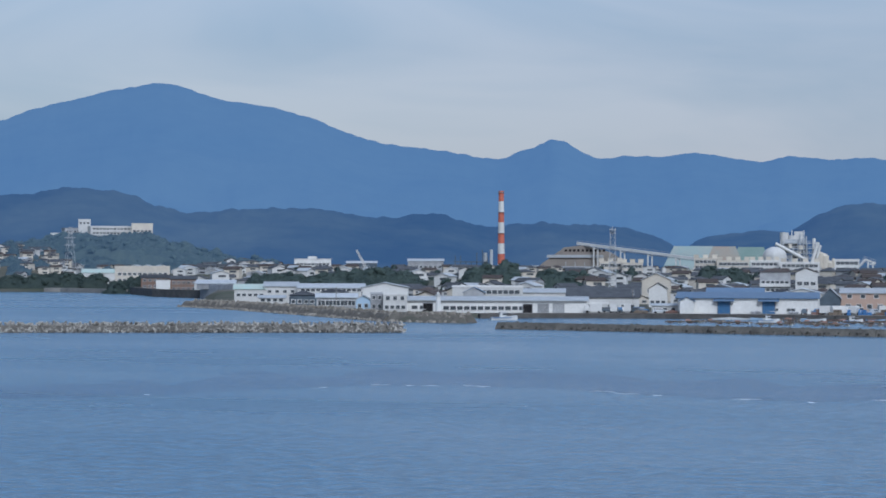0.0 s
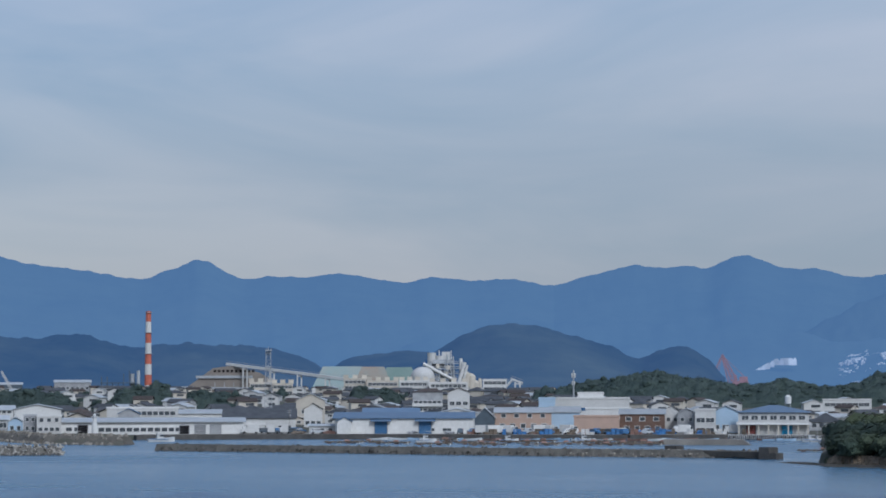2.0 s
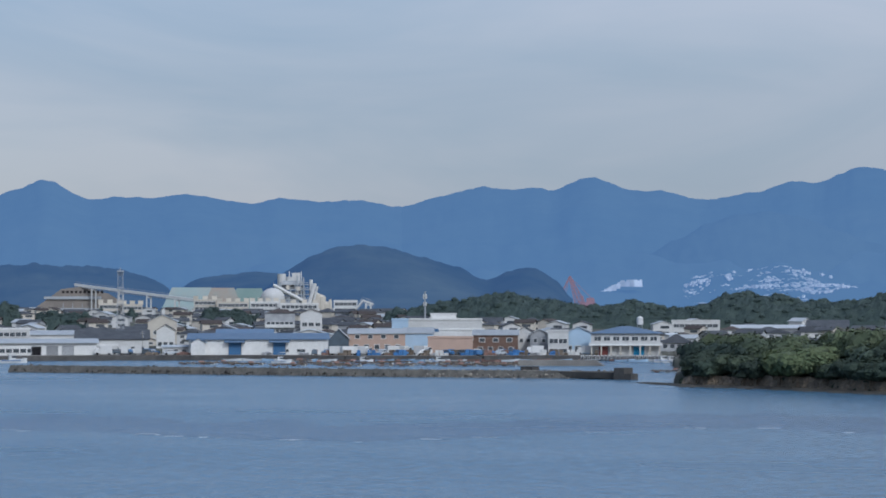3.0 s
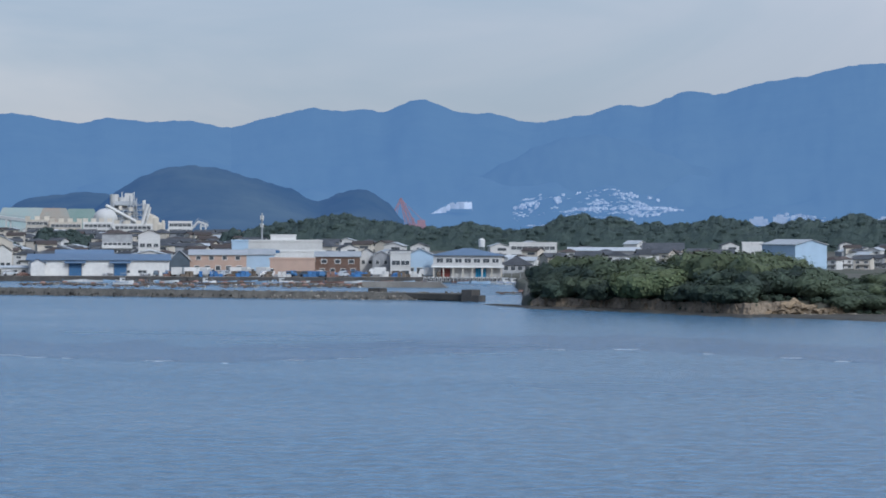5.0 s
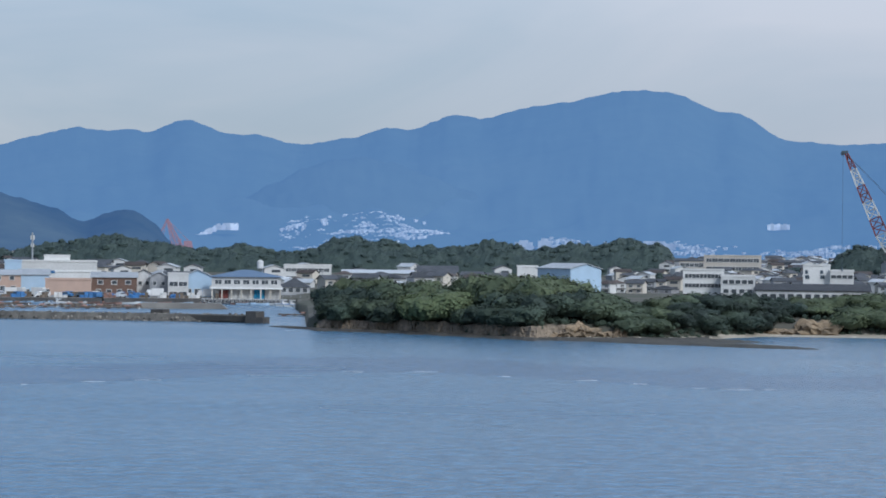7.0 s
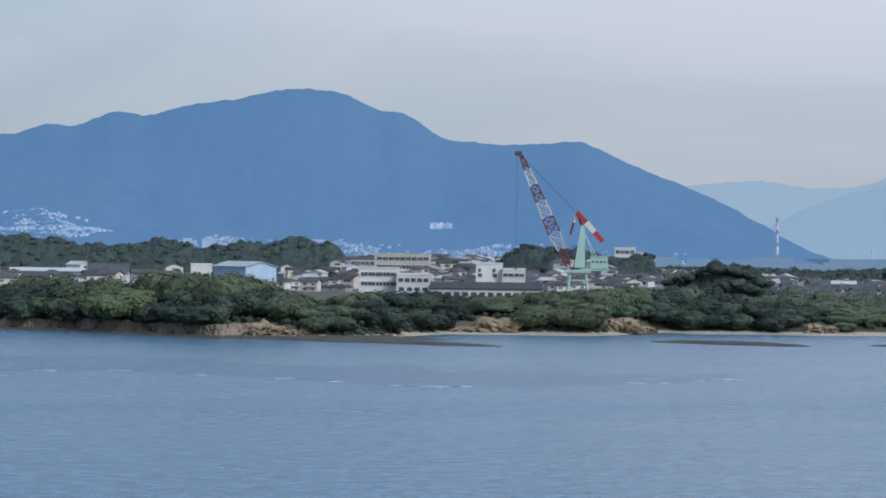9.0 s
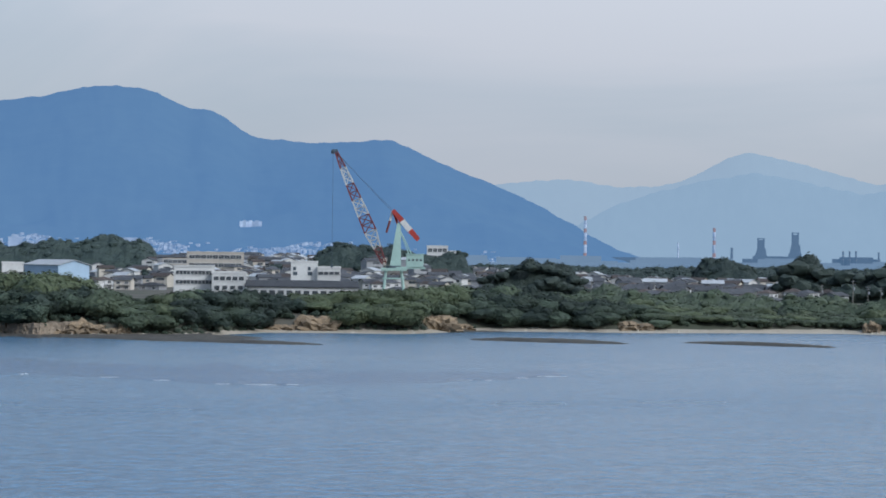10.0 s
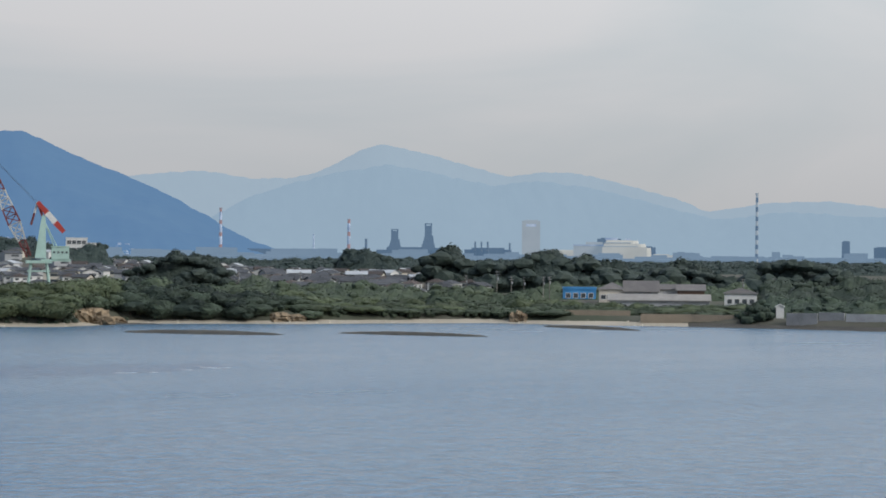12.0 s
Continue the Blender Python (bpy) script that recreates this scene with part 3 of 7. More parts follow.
building("house", -223.8, 634.9, 4.0, 5.9, 9, "light blue two-storey harbour house", "house", wall=PALEBLUE, roof="y", rise=1.3, cover=PALEROOF, rows=((0.9, 2, 0.9, 1.0), (3.3, 2, 0.9, 1.0)))
building("building", -215.0, 622.2, 3.4, 6.4, 9, "pale grey narrow building beside the white office", "building", wall=GREY, rows=((1.0, 2, 0.8, 1.0), (3.4, 2, 0.8, 1.0)))
building("warehouse", -233.4, 679.3, 13.9, 9.1, 20, "white factory hall with a slanted roof", "warehouse", roof="y", rise=1.5, cover=PALEROOF, rows=((5.2, 3, 1.4, 1.0),))
building("office", -208.6, 619.2, 6.5, 6.3, 11, "white two-storey harbour office with window bands", "office", rows=((0.9, 4, 1.0, 0.9), (3.3, 3, 1.0, 1.0)))
W_SHED = 49.1
# the DARK shutters are painted as unlit doorways; the wall is not cut
building("market_shed", -183.3, 630.8, 49.0, 5.7, 20, "long white harbour shed with a pale roof", "shed", roof="x", rise=1.0, cover=PALEROOF, over=0.8,
         rows=((1.2, 2, 1.5, 0.9, -0.48, -0.39), (1.0, 12, 1.5, 1.0, -0.3, 0.16)), doors=((-0.382 * W_SHED, 2.6, 2.6, DARK, "dark panel for the unlit doorway"), (0.173 * W_SHED, 2.5, 2.4, DARK, "dark panel for the unlit doorway"),
         (0.26 * W_SHED, 2.8, 2.5, GREY, ""), (0.345 * W_SHED, 2.8, 2.5, GREY, "")))
building("office", -198.3, 670.1, 20.5, 8.0, 12, "white upper office block with a row of windows", "office", rows=((4.9, 7, 1.4, 1.1, -0.1, 0.46),))
building("house", -199.0, 659.4, 6.0, 8.1, 8, "house with a dark blue gable roof", "house", wall=GREY, roof="y", rise=1.6, cover=BLUEROOF, rows=((4.6, 3, 0.9, 0.7),))
building("warehouse", -187.4, 694.3, 14.4, 7.4, 14, "white warehouse with a plain pitched roof", "warehouse", roof="x", rise=1.2, rows=((4.4, 6, 1.0, 0.8),))
building("warehouse", -163.6, 669.8, 20.7, 7.8, 18, "white store house with a wide dark tiled roof", "warehouse", roof="x", rise=2.6, cover=DARKROOF, rows=((1.0, 8, 1.3, 1.0),))
building("shed", -159.0, 648.2, 4.7, 3.8, 6, "small white shed by the quay", "shed", roof="flat", rows=((0.9, 2, 1.0, 0.8),))
building("shed", -138.4, 645.1, 9.5, 3.4, 6, "low white shed with a flat roof", "shed", roof="x", rise=0.5, rows=((0.9, 4, 1.1, 0.8),))
W_BLUE = 37.5
ob, h = building("warehouse", -116.7, 644.7, 37.5, 7.1, 22, "white warehouse with blue roof and blue doors", "warehouse", roof="x", rise=1.5, cover=BLUEROOF, over=0.7,
                 rows=((3.9, 2, 2.2, 0.6, 0.27, 0.47), (1.0, 2, 2.2, 0.7, 0.13, 0.37)), doors=((-0.168 * W_BLUE, 3.3, 3.5, BLUEDOOR, "tall blue shutter"), (0.152 * W_BLUE, 3.3, 3.5, BLUEDOOR, "tall blue shutter")))
for fx in (-0.168, 0.152):
    canopy(ob, fx * W_BLUE, 22, 3.6, 5.6, 1.6, BLUEROOF)
building("shed", -132.2, 639.4, 3.8, 6.0, 7, "small white shed with a blue gable roof", "shed", wall=WHITE, roof="y", rise=1.2, cover=BLUEROOF)
building("warehouse", -127.0, 678.3, 15.9, 8.0, 14, "warehouse with a blue pitched roof", "warehouse", roof="x", rise=1.6, cover=BLUEROOF)
building("warehouse", -113.8, 711.3, 16.4, 7.7, 18, "white warehouse with a gable to the harbour", "warehouse", roof="y", rise=2.0, cover=PALEROOF)
building("greenhouse", -99.1, 673.1, 5.7, 8.2, 14, "dark gabled net store", "shed", wall=DARKSTEEL, roof="y", rise=3.0, cover=PALEROOF)
building("office", -89.8, 684.6, 16.2, 8.1, 14, "peach factory building under a grey roof", "factory", wall=PINK, roof="x", rise=1.4, cover=PALEROOF, rows=((4.2, 4, 1.2, 1.0), (1.2, 5, 1.3, 1.2)))
building("factory", -79.2, 696.1, 8.5, 8.3, 14, "pale blue roofed factory hall", "factory", wall=PALEBLUE, roof="x", rise=1.6, cover=PALEROOF)
building("factory", -66.2, 662.4, 12.5, 5.8, 9, "long plain peach factory block", "factory", wall=PINK, roof="flat")
ob, h = building("factory", -78.2, 756.7, 23.4, 10.3, 24, "large white flat-roofed factory with a blue band", "factory", roof="flat", rows=((-5.6, 10, 1.3, 0.7, -0.46, 0.46),))
part("blue_band", Shape().box(0, -12.04, h - 3.6, 23.4, 0.1, 0.9), BLUEDOOR, ob, "blue painted band")
building("factory", -80.4, 771.5, 8.2, 12.0, 10, "white rooftop plant room of the factory", "factory", roof="flat")
building("factory", -92.3, 754.9, 5.2, 10.3, 16, "light blue block beside the white factory", "factory", wall=PALEBLUE, roof="flat")
# near-black shutter painted as the unlit inside of the hall
building("factory", -67.3, 702.5, 13.2, 7.6, 12, "white factory hall with a wide dark panel for the unlit opening", "factory", roof="flat", doors=((0, 10, 3.2, DARK, "wide dark panel for the unlit opening"),))
building("house", -54.2, 668.7, 12.4, 7.9, 10, "brown-clad two-storey building by the harbour", "building", wall=BROWN, roof="x", rise=1.4, cover=PALEROOF, rows=((1.0, 4, 1.2, 1.0), (3.5, 3, 1.4, 1.0)))
building("house", -46.5, 674.4, 4.3, 8.8, 9, "white house with a grey gable roof", "house", roof="y", rise=1.5, cover=DARKROOF, rows=((3.3, 2, 0.9, 1.0),))
building("house", -41.7, 664.7, 5.0, 8.2, 9, "grey rendered house by the quay", "house", wall=GREY, roof="y", rise=1.4, cover=PALEROOF, rows=((1.0, 2, 0.9, 1.0), (3.4, 2, 0.9, 1.0)))
building("office", -35.9, 655.1, 5.5, 7.7, 9, "white two-storey office with large windows", "office", roof="flat", rows=((3.3, 2, 2.2, 1.2), (0.8, 2, 2.2, 1.0)))
building("warehouse", -31.1, 665.4, 8.3, 8.9, 14, "grey-blue shed with a pale gable roof", "warehouse", wall=PALEBLUE, roof="y", rise=2.0, cover=PALEROOF, rows=((0.8, 3, 1.6, 1.6),))

# fishery hall at the quay
W_FISH = 18.5
ob, h = building("fishery_hall", -17.3, 646.0, 18.5, 9.2, 16, "white two-storey fishery hall with a blue roof", "fishery hall", roof="hip", rise=1.9, cover=BLUEROOF, over=0.7,
                 rows=((-1.9, 7, 1.7, 1.1, -0.47, 0.47),), doors=((-0.32 * W_FISH, 2.4, 2.5, REDDOOR, "dark red shutter"), (0.19 * W_FISH, 2.8, 2.5, CYANDOOR, "bright blue shutter")))
canopy(ob, 0, 16, h - 3.2, W_FISH + 1.0, 2.0, WHITE)
for i in range(8):
    part("pillar", Shape().box((-0.49 + 0.14 * i) * W_FISH, -9.7, 0, 0.35, 0.35, h - 3.1), CREAM, ob)
part("balcony_rail", Shape().box(0, -9.6, h - 2.98, W_FISH + 0.8, 0.12, 0.6), WHITE, ob, "white band below the upper windows")
tank = thing("water_tank", -13.8, 656.2, 8.9, 0, "white cylindrical tank above the blue roof", "tank")
part("drum", Shape().tube((0, 0, 0.5), (0, 0, 2.4), 0.9, n=14).tube((0, 0, 2.4), (0, 0, 2.8), 0.9, 0.3, 14), WHITE, tank, smooth=False)
part("stand", Shape().box(-0.6, 0, -1.4, 0.2, 0.2, 1.95).box(0.6, 0, -1.4, 0.2, 0.2, 1.95).box(0, 0.5, -1.4, 0.2, 0.2, 1.95), STEEL, tank)

# town blocks behind
ob, h = building("apartment_house", -147.6, 847.6, 10.7, 13.9, 14, "apartment house with dark roof and white balcony bands", "apartment house", wall=GREY, roof="hip", rise=1.5, cover=BROWNROOF, rows=((1.0, 6, 1.3, 1.1), (3.7, 6, 1.3, 1.1), (6.4, 6, 1.3, 1.1)))
for k in (3.0, 5.7):
    part("balcony", Shape().box(0, -7.5, k - 0.2, 10.7, 1.0, 1.1), WHITE, ob, "white balcony band")
building("apartment_house", -133.3, 829.8, 7.5, 13.8, 12, "white gabled apartment house", "apartment house", roof="y", rise=1.6, cover=BROWNROOF, rows=((1.0, 3, 1.6, 1.2), (3.6, 3, 1.6, 1.2), (6.2, 3, 1.6, 1.2)))
building("house", -181.5, 809.6, 9.9, 11.9, 12, "cream house with a wide gable", "house", wall=CREAM, roof="y", rise=2.4, cover=PALEROOF, rows=((1.0, 3, 1.4, 1.1), (3.6, 2, 1.4, 1.1)))
building("house", -164.7, 741.6, 5.7, 9.0, 10, "white gabled house among trees", "house", roof="y", rise=2.0, cover=DARKROOF, rows=((1.0, 3, 1.2, 1.1),))
stair_heads(building("apartment_block", -302.5, 1212.3, 11.4, 16.3, 12, "cream apartment block with rows of windows", "apartment block", wall=CREAM, rows=((-2.2, 5, 1.9, 1.5), (-5.2, 5, 1.9, 1.5), (-8.2, 5, 1.9, 1.5))), 11.4, 3)
stair_heads(building("apartment_block", -289.1, 1205.4, 10.2, 15.7, 12, "cream apartment block with rows of windows", "apartment block", wall=CREAM, rows=((-2.2, 5, 1.9, 1.5), (-5.2, 5, 1.9, 1.5), (-8.2, 5, 1.9, 1.5))), 10.2, 3)
stair_heads(building("apartment_block", -261.4, 1253.0, 11.7, 18.3, 12, "cream apartment block, four storeys", "apartment block", wall=CREAM, rows=((-2.2, 5, 1.9, 1.5), (-5.2, 5, 1.9, 1.5), (-8.2, 5, 1.9, 1.5))), 11.7, 3)
stair_heads(building("apartment_block", -245.0, 1246.2, 16.7, 17.1, 12, "cream apartment block, three storeys", "apartment block", wall=CREAM, rows=((-2.2, 7, 1.9, 1.5), (-5.2, 7, 1.9, 1.5), (-8.2, 7, 1.9, 1.5))), 16.7, 4)
stair_heads(building("apartment_block", -225.3, 1229.8, 14.7, 17.1, 12, "white apartment block, three storeys", "apartment block", rows=((-2.2, 6, 1.9, 1.5), (-5.2, 6, 1.9, 1.5), (-8.2, 6, 1.9, 1.5))), 14.7, 4)
stair_heads(building("apartment_block", -205.8, 1223.2, 19.8, 16.2, 12, "white apartment block, three storeys", "apartment block", rows=((-2.2, 8, 1.9, 1.5), (-5.2, 8, 1.9, 1.5), (-8.2, 8, 1.9, 1.5))), 19.8, 4)
building("office", -176.2, 1187.7, 11.8, 17.6, 14, "white flat-roofed building with dark windows", "office", rows=((-2.2, 5, 1.9, 1.5), (-5.2, 5, 1.9, 1.5), (-8.2, 5, 1.9, 1.5)))
building("factory", -467.7, 1210.7, 19.8, 17.6, 14, "white four-storey building with window bands", "office", rows=((1, 9, 1.6, 1.2), (4.3, 9, 1.6, 1.2), (7.6, 9, 1.6, 1.2)))
building("office", -471.7, 1219.9, 4.6, 18.8, 6, "white rooftop block of the office", "office")
building("factory", -460.6, 1267.0, 17.1, 16.8, 14, "dark works building with a flat roof", "factory", wall=DARKSTEEL, roof="x", rise=1.2, cover=PALEROOF, rows=((2, 6, 1.6, 1.4),))
building("factory", -426.8, 1279.1, 20.0, 18.2, 16, "works hall with a pale flat roof", "factory", wall=GREY, roof="x", rise=1.4, cover=PALEROOF, rows=((3, 7, 1.5, 1.2),))
building("factory", -559.8, 1158.8, 35.1, 12.1, 20, "long white factory with a pale green roof", "factory", roof="x", rise=2.0, cover=GREENROOF, rows=((2.5, 9, 1.6, 1.0),))
building("school", -533.9, 1138.0, 28.4, 13.4, 14, "cream three-storey school block", "school", wall=CREAM, rows=((1, 10, 1.7, 1.4), (4.2, 10, 1.7, 1.4), (7.4, 10, 1.7, 1.4)))
building("apartment_house", -489.3, 1059.6, 13.7, 9.6, 12, "dark brown row house with white windows", "house", wall=BROWN, roof="x", rise=1.6, cover=DARKROOF, rows=((1.0, 5, 1.3, 1.2), (3.8, 5, 1.3, 1.2)))
building("apartment_house", -456.1, 1019.9, 12.1, 9.3, 12, "dark brown row house with white windows", "house", wall=BROWN, roof="x", rise=1.6, cover=DARKROOF, rows=((1.0, 5, 1.3, 1.2), (3.8, 5, 1.3, 1.2)))
building("warehouse", -404.3, 940.2, 16.4, 8.0, 16, "grey warehouse with a flat pitched roof", "warehouse", wall=GREY, roof="x", rise=1.6, cover=PALEROOF)
building("shed", -460.0, 1006.0, 6.4, 6.9, 10, "plain white shed by the sea wall", "shed", roof="flat")
building("hospital", -744.7, 1524.7, 32.3, 41.2, 16, "long white hospital on the wooded rise", "hospital", rows=((6, 12, 1.8, 1.3), (3.0, 12, 1.8, 1.3)), base=32.9, turn=14)
building("hospital", -772.3, 1527.5, 19.3, 40.1, 14, "grey hospital wing on the wooded rise", "hospital", wall=GREY, rows=((4.5, 7, 1.8, 1.3), (1.4, 7, 1.8, 1.3)), base=32.8, turn=10)
building("hospital", -772.2, 1499.4, 10.3, 36.2, 10, "low white annex below the hospital", "hospital", base=31.9)
building("hospital", -763.1, 1521.1, 8.4, 46.0, 14, "white stair tower of the hospital", "hospital", rows=((10, 3, 1.5, 1.5),), base=32.8)
building("hospital", -720.6, 1525.4, 14.7, 43.1, 16, "yellowish end block of the hospital", "hospital", wall=CREAM, rows=((1, 5, 1.8, 1.5), (4.2, 5, 1.8, 1.5)), base=32.9)

# east town behind the headland
building("house", -4.6, 689.8, 8.8, 6.7, 12, "low house with a wide dark tiled roof", "house", wall=GREY, roof="hip", rise=2.6, cover=DARKROOF, rows=((0.9, 4, 1.3, 1.2),))
building("school", -0.5, 899.8, 17.8, 9.1, 14, "long white flat-roofed school", "school", rows=((-2.2, 8, 1.8, 1.2), (-5.2, 8, 1.8, 1.2)))
building("warehouse", 26.4, 919.4, 27.4, 7.5, 16, "long low hall with a pale roof", "warehouse", wall=GREY, roof="x", rise=1.2, cover=PALEROOF, rows=((2.0, 10, 1.5, 1.2),))
building("warehouse", 46.9, 878.5, 14.7, 9.5, 14, "grey hall with a dark pitched roof", "warehouse", wall=GREY, roof="x", rise=2.2, cover=DARKROOF)
building("house", 68.6, 756.6, 6.6, 10.2, 10, "white flat-roofed house with small windows", "house", rows=((1.2, 3, 0.9, 1.0), (4.0, 3, 0.9, 1.0)))
building("boat_shed", 75.1, 695.6, 11.8, 11.6, 15, "pale blue sheet-metal hall with a grey roof", "hall", wall=PALEBLUE, roof="y", rise=1.5, cover=PALEROOF, turn=40)
building("office", 103.1, 628.2, 10.7, 10.4, 14, "white two-storey factory office with ledges", "office", rows=((-1.9, 5, 1.8, 1.0), (-4.4, 5, 1.8, 1.0)))
building("office", 111.1, 621.6, 8.9, 8.9, 12, "white lower wing of the factory office", "office", rows=((-1.8, 5, 1.3, 1.0), (-4.2, 4, 1.3, 1.0)))
building("factory", 128.9, 612.7, 29.1, 7.1, 20, "long white factory with a grey roof", "factory", roof="x", rise=1.6, cover=DARKROOF, rows=((-2.0, 12, 1.5, 1.2),))
ob, h = building("factory", 142.5, 671.2, 7.6, 11.8, 12, "white works tower with dark square marks", "factory", rows=((1.5, 2, 1.2, 1.2),))
for px in (-2.6, 1.6):
    part("wall_mark", Shape().box(px, -6.06, h - 3.6, 1.2, 0.1, 1.0).box(px - 0.2, -6.06, h - 2.2, 0.8, 0.1, 1.0), DARKSTEEL, ob, "dark square mark on the wall")
building("factory", 148.9, 667.7, 6.6, 10.3, 12, "white works block with two rows of windows", "factory", rows=((-1.9, 4, 1.4, 0.9), (-4.4, 4, 1.4, 0.9)))
building("school", 154.6, 964.3, 10.1, 13.9, 14, "pale brown two-storey school wing", "school", wall=SCHOOL, roof="hip", rise=1.6, cover=DARKROOF, rows=((-2.4, 5, 1.8, 1.5), (-5.4, 5, 1.8, 1.5)))
building("school", 174.2, 981.1, 23.5, 14.3, 14, "pale brown school with deep window bays", "school", wall=SCHOOL, roof="flat", rows=((-2.4, 9, 2.2, 1.5), (-5.8, 9, 2.2, 1.5)))
building("office", 285.4, 1037.1, 9.4, 18.4, 12, "white four-storey block on the rise", "apartment block", rows=((-2.4, 4, 1.8, 1.6), (-5.6, 4, 1.8, 1.6), (-8.8, 4, 1.8, 1.6)))
building("office", 294.0, 1039.9, 6.1, 16.2, 12, "white block with dark windows on the rise", "apartment block", rows=((-2.4, 3, 1.8, 1.6), (-5.6, 3, 1.8, 1.6)))
building("long_shed", 240.5, 715.9, 8.9, 7.7, 8, "long low shed with a pale roof", "shed", wall=GREY, roof="x", rise=1.0, cover=PALEROOF)
building("long_shed", 267.0, 716.8, 7.2, 7.7, 8, "long low shed with a pale roof", "shed", wall=GREY, roof="x", rise=1.0, cover=PALEROOF)
building("long_shed", 280.3, 700.8, 6.4, 7.5, 8, "long low shed with a pale roof", "shed", wall=GREY, roof="x", rise=1.0, cover=PALEROOF)
building("house", 249.7, 492.4, 7.6, 5.3, 8, "bright blue house on the slope", "house", wall=SKYBLUE, roof="flat", rows=((-1.9, 4, 1.0, 1.0),), base=3.2)
building("house", 270.8, 515.1, 6.4, 6.9, 9, "pale house with a grey hipped roof", "house", wall=CREAM, roof="hip", rise=1.7, cover=SLATE, rows=((1.0, 4, 1.1, 1.0), (3.6, 3, 1.1, 1.0)))
building("house", 276.6, 511.0, 8.2, 7.2, 10, "house with a wide grey gable roof", "house", wall=GREY, roof="x", rise=2.6, cover=SLATE, rows=((1.0, 4, 1.1, 1.0),))
building("house", 285.3, 514.0, 6.2, 6.3, 8, "white house with a low grey roof", "house", roof="x", rise=1.2, cover=SLATE, rows=((1.0, 3, 1.1, 1.0), (3.4, 3, 1.1, 0.9)))
building("house", 287.5, 505.8, 6.6, 6.4, 8, "dark timber house near the shore", "house", wall=BROWN, roof="x", rise=1.4, cover=SLATE, rows=((1.0, 3, 1.1, 1.0),))
building("house", 282.0, 473.9, 7.4, 6.3, 8, "white two-storey house with a brown band", "house", roof="hip", rise=1.3, cover=SLATE, rows=((0.9, 4, 1.0, 1.0), (3.3, 4, 1.0, 1.0)))
building("greenhouse", 246.0, 448.7, 21.5, 3.3, 6, "long low dull plastic greenhouse", "greenhouse", wall=GREY, roof="x", rise=1.3, cover=DULLSHEET)
building("hut", 241.1, 393.3, 1.5, 2.6, 2.2, "small white hut by the sea wall", "hut", roof="y", rise=0.5, cover=WHITE, over=0.2)

# pale blocks of the far city


def far_block(name, x, y, w, top, d, label, material, base=2.0):
    ob = thing(name, x, y, base, facing(x, y), label, "building")
    s = Shape().box(0, 0, 0, w, d, top - base)
    s.box(0, 0, top - base, w * 0.7, d * 0.7, max(1.0, w * 0.04))
    part("body", s, material, ob)
    return ob


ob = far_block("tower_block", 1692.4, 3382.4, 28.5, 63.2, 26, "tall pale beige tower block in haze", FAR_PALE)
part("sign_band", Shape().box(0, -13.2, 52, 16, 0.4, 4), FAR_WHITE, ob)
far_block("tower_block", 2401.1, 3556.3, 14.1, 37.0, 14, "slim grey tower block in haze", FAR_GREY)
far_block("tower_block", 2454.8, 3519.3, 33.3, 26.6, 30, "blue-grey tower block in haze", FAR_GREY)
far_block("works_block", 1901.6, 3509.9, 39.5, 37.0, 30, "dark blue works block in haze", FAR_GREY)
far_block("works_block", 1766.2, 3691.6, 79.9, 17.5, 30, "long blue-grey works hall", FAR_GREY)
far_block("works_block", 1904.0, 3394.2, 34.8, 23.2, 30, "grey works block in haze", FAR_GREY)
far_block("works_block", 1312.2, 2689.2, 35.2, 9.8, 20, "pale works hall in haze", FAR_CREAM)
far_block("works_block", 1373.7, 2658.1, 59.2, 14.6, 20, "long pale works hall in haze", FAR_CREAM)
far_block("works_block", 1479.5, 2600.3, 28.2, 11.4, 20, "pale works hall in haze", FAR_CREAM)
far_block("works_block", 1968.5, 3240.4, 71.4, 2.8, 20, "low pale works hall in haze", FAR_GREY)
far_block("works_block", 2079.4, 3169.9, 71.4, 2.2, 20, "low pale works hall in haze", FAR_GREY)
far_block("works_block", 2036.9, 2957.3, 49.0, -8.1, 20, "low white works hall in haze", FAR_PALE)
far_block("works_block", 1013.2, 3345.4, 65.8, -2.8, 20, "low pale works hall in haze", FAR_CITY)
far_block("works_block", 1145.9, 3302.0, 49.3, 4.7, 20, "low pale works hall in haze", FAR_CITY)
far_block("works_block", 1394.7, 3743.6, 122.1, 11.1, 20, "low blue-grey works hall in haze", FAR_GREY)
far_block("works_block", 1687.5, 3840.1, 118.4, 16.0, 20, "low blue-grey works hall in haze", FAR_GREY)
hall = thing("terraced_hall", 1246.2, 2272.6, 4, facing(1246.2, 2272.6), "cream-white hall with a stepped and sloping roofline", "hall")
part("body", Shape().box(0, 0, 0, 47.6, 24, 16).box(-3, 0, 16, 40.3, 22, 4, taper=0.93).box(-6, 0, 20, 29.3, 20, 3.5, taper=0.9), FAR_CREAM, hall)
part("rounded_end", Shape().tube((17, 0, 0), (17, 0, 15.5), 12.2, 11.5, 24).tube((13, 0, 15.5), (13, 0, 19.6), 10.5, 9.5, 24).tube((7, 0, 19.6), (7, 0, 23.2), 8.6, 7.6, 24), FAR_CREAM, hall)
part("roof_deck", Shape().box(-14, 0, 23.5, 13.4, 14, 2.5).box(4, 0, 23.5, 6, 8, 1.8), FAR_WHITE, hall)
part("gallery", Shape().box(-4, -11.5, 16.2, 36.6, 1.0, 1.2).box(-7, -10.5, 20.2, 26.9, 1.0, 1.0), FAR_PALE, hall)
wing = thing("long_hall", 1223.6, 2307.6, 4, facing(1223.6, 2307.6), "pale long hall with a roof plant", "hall")
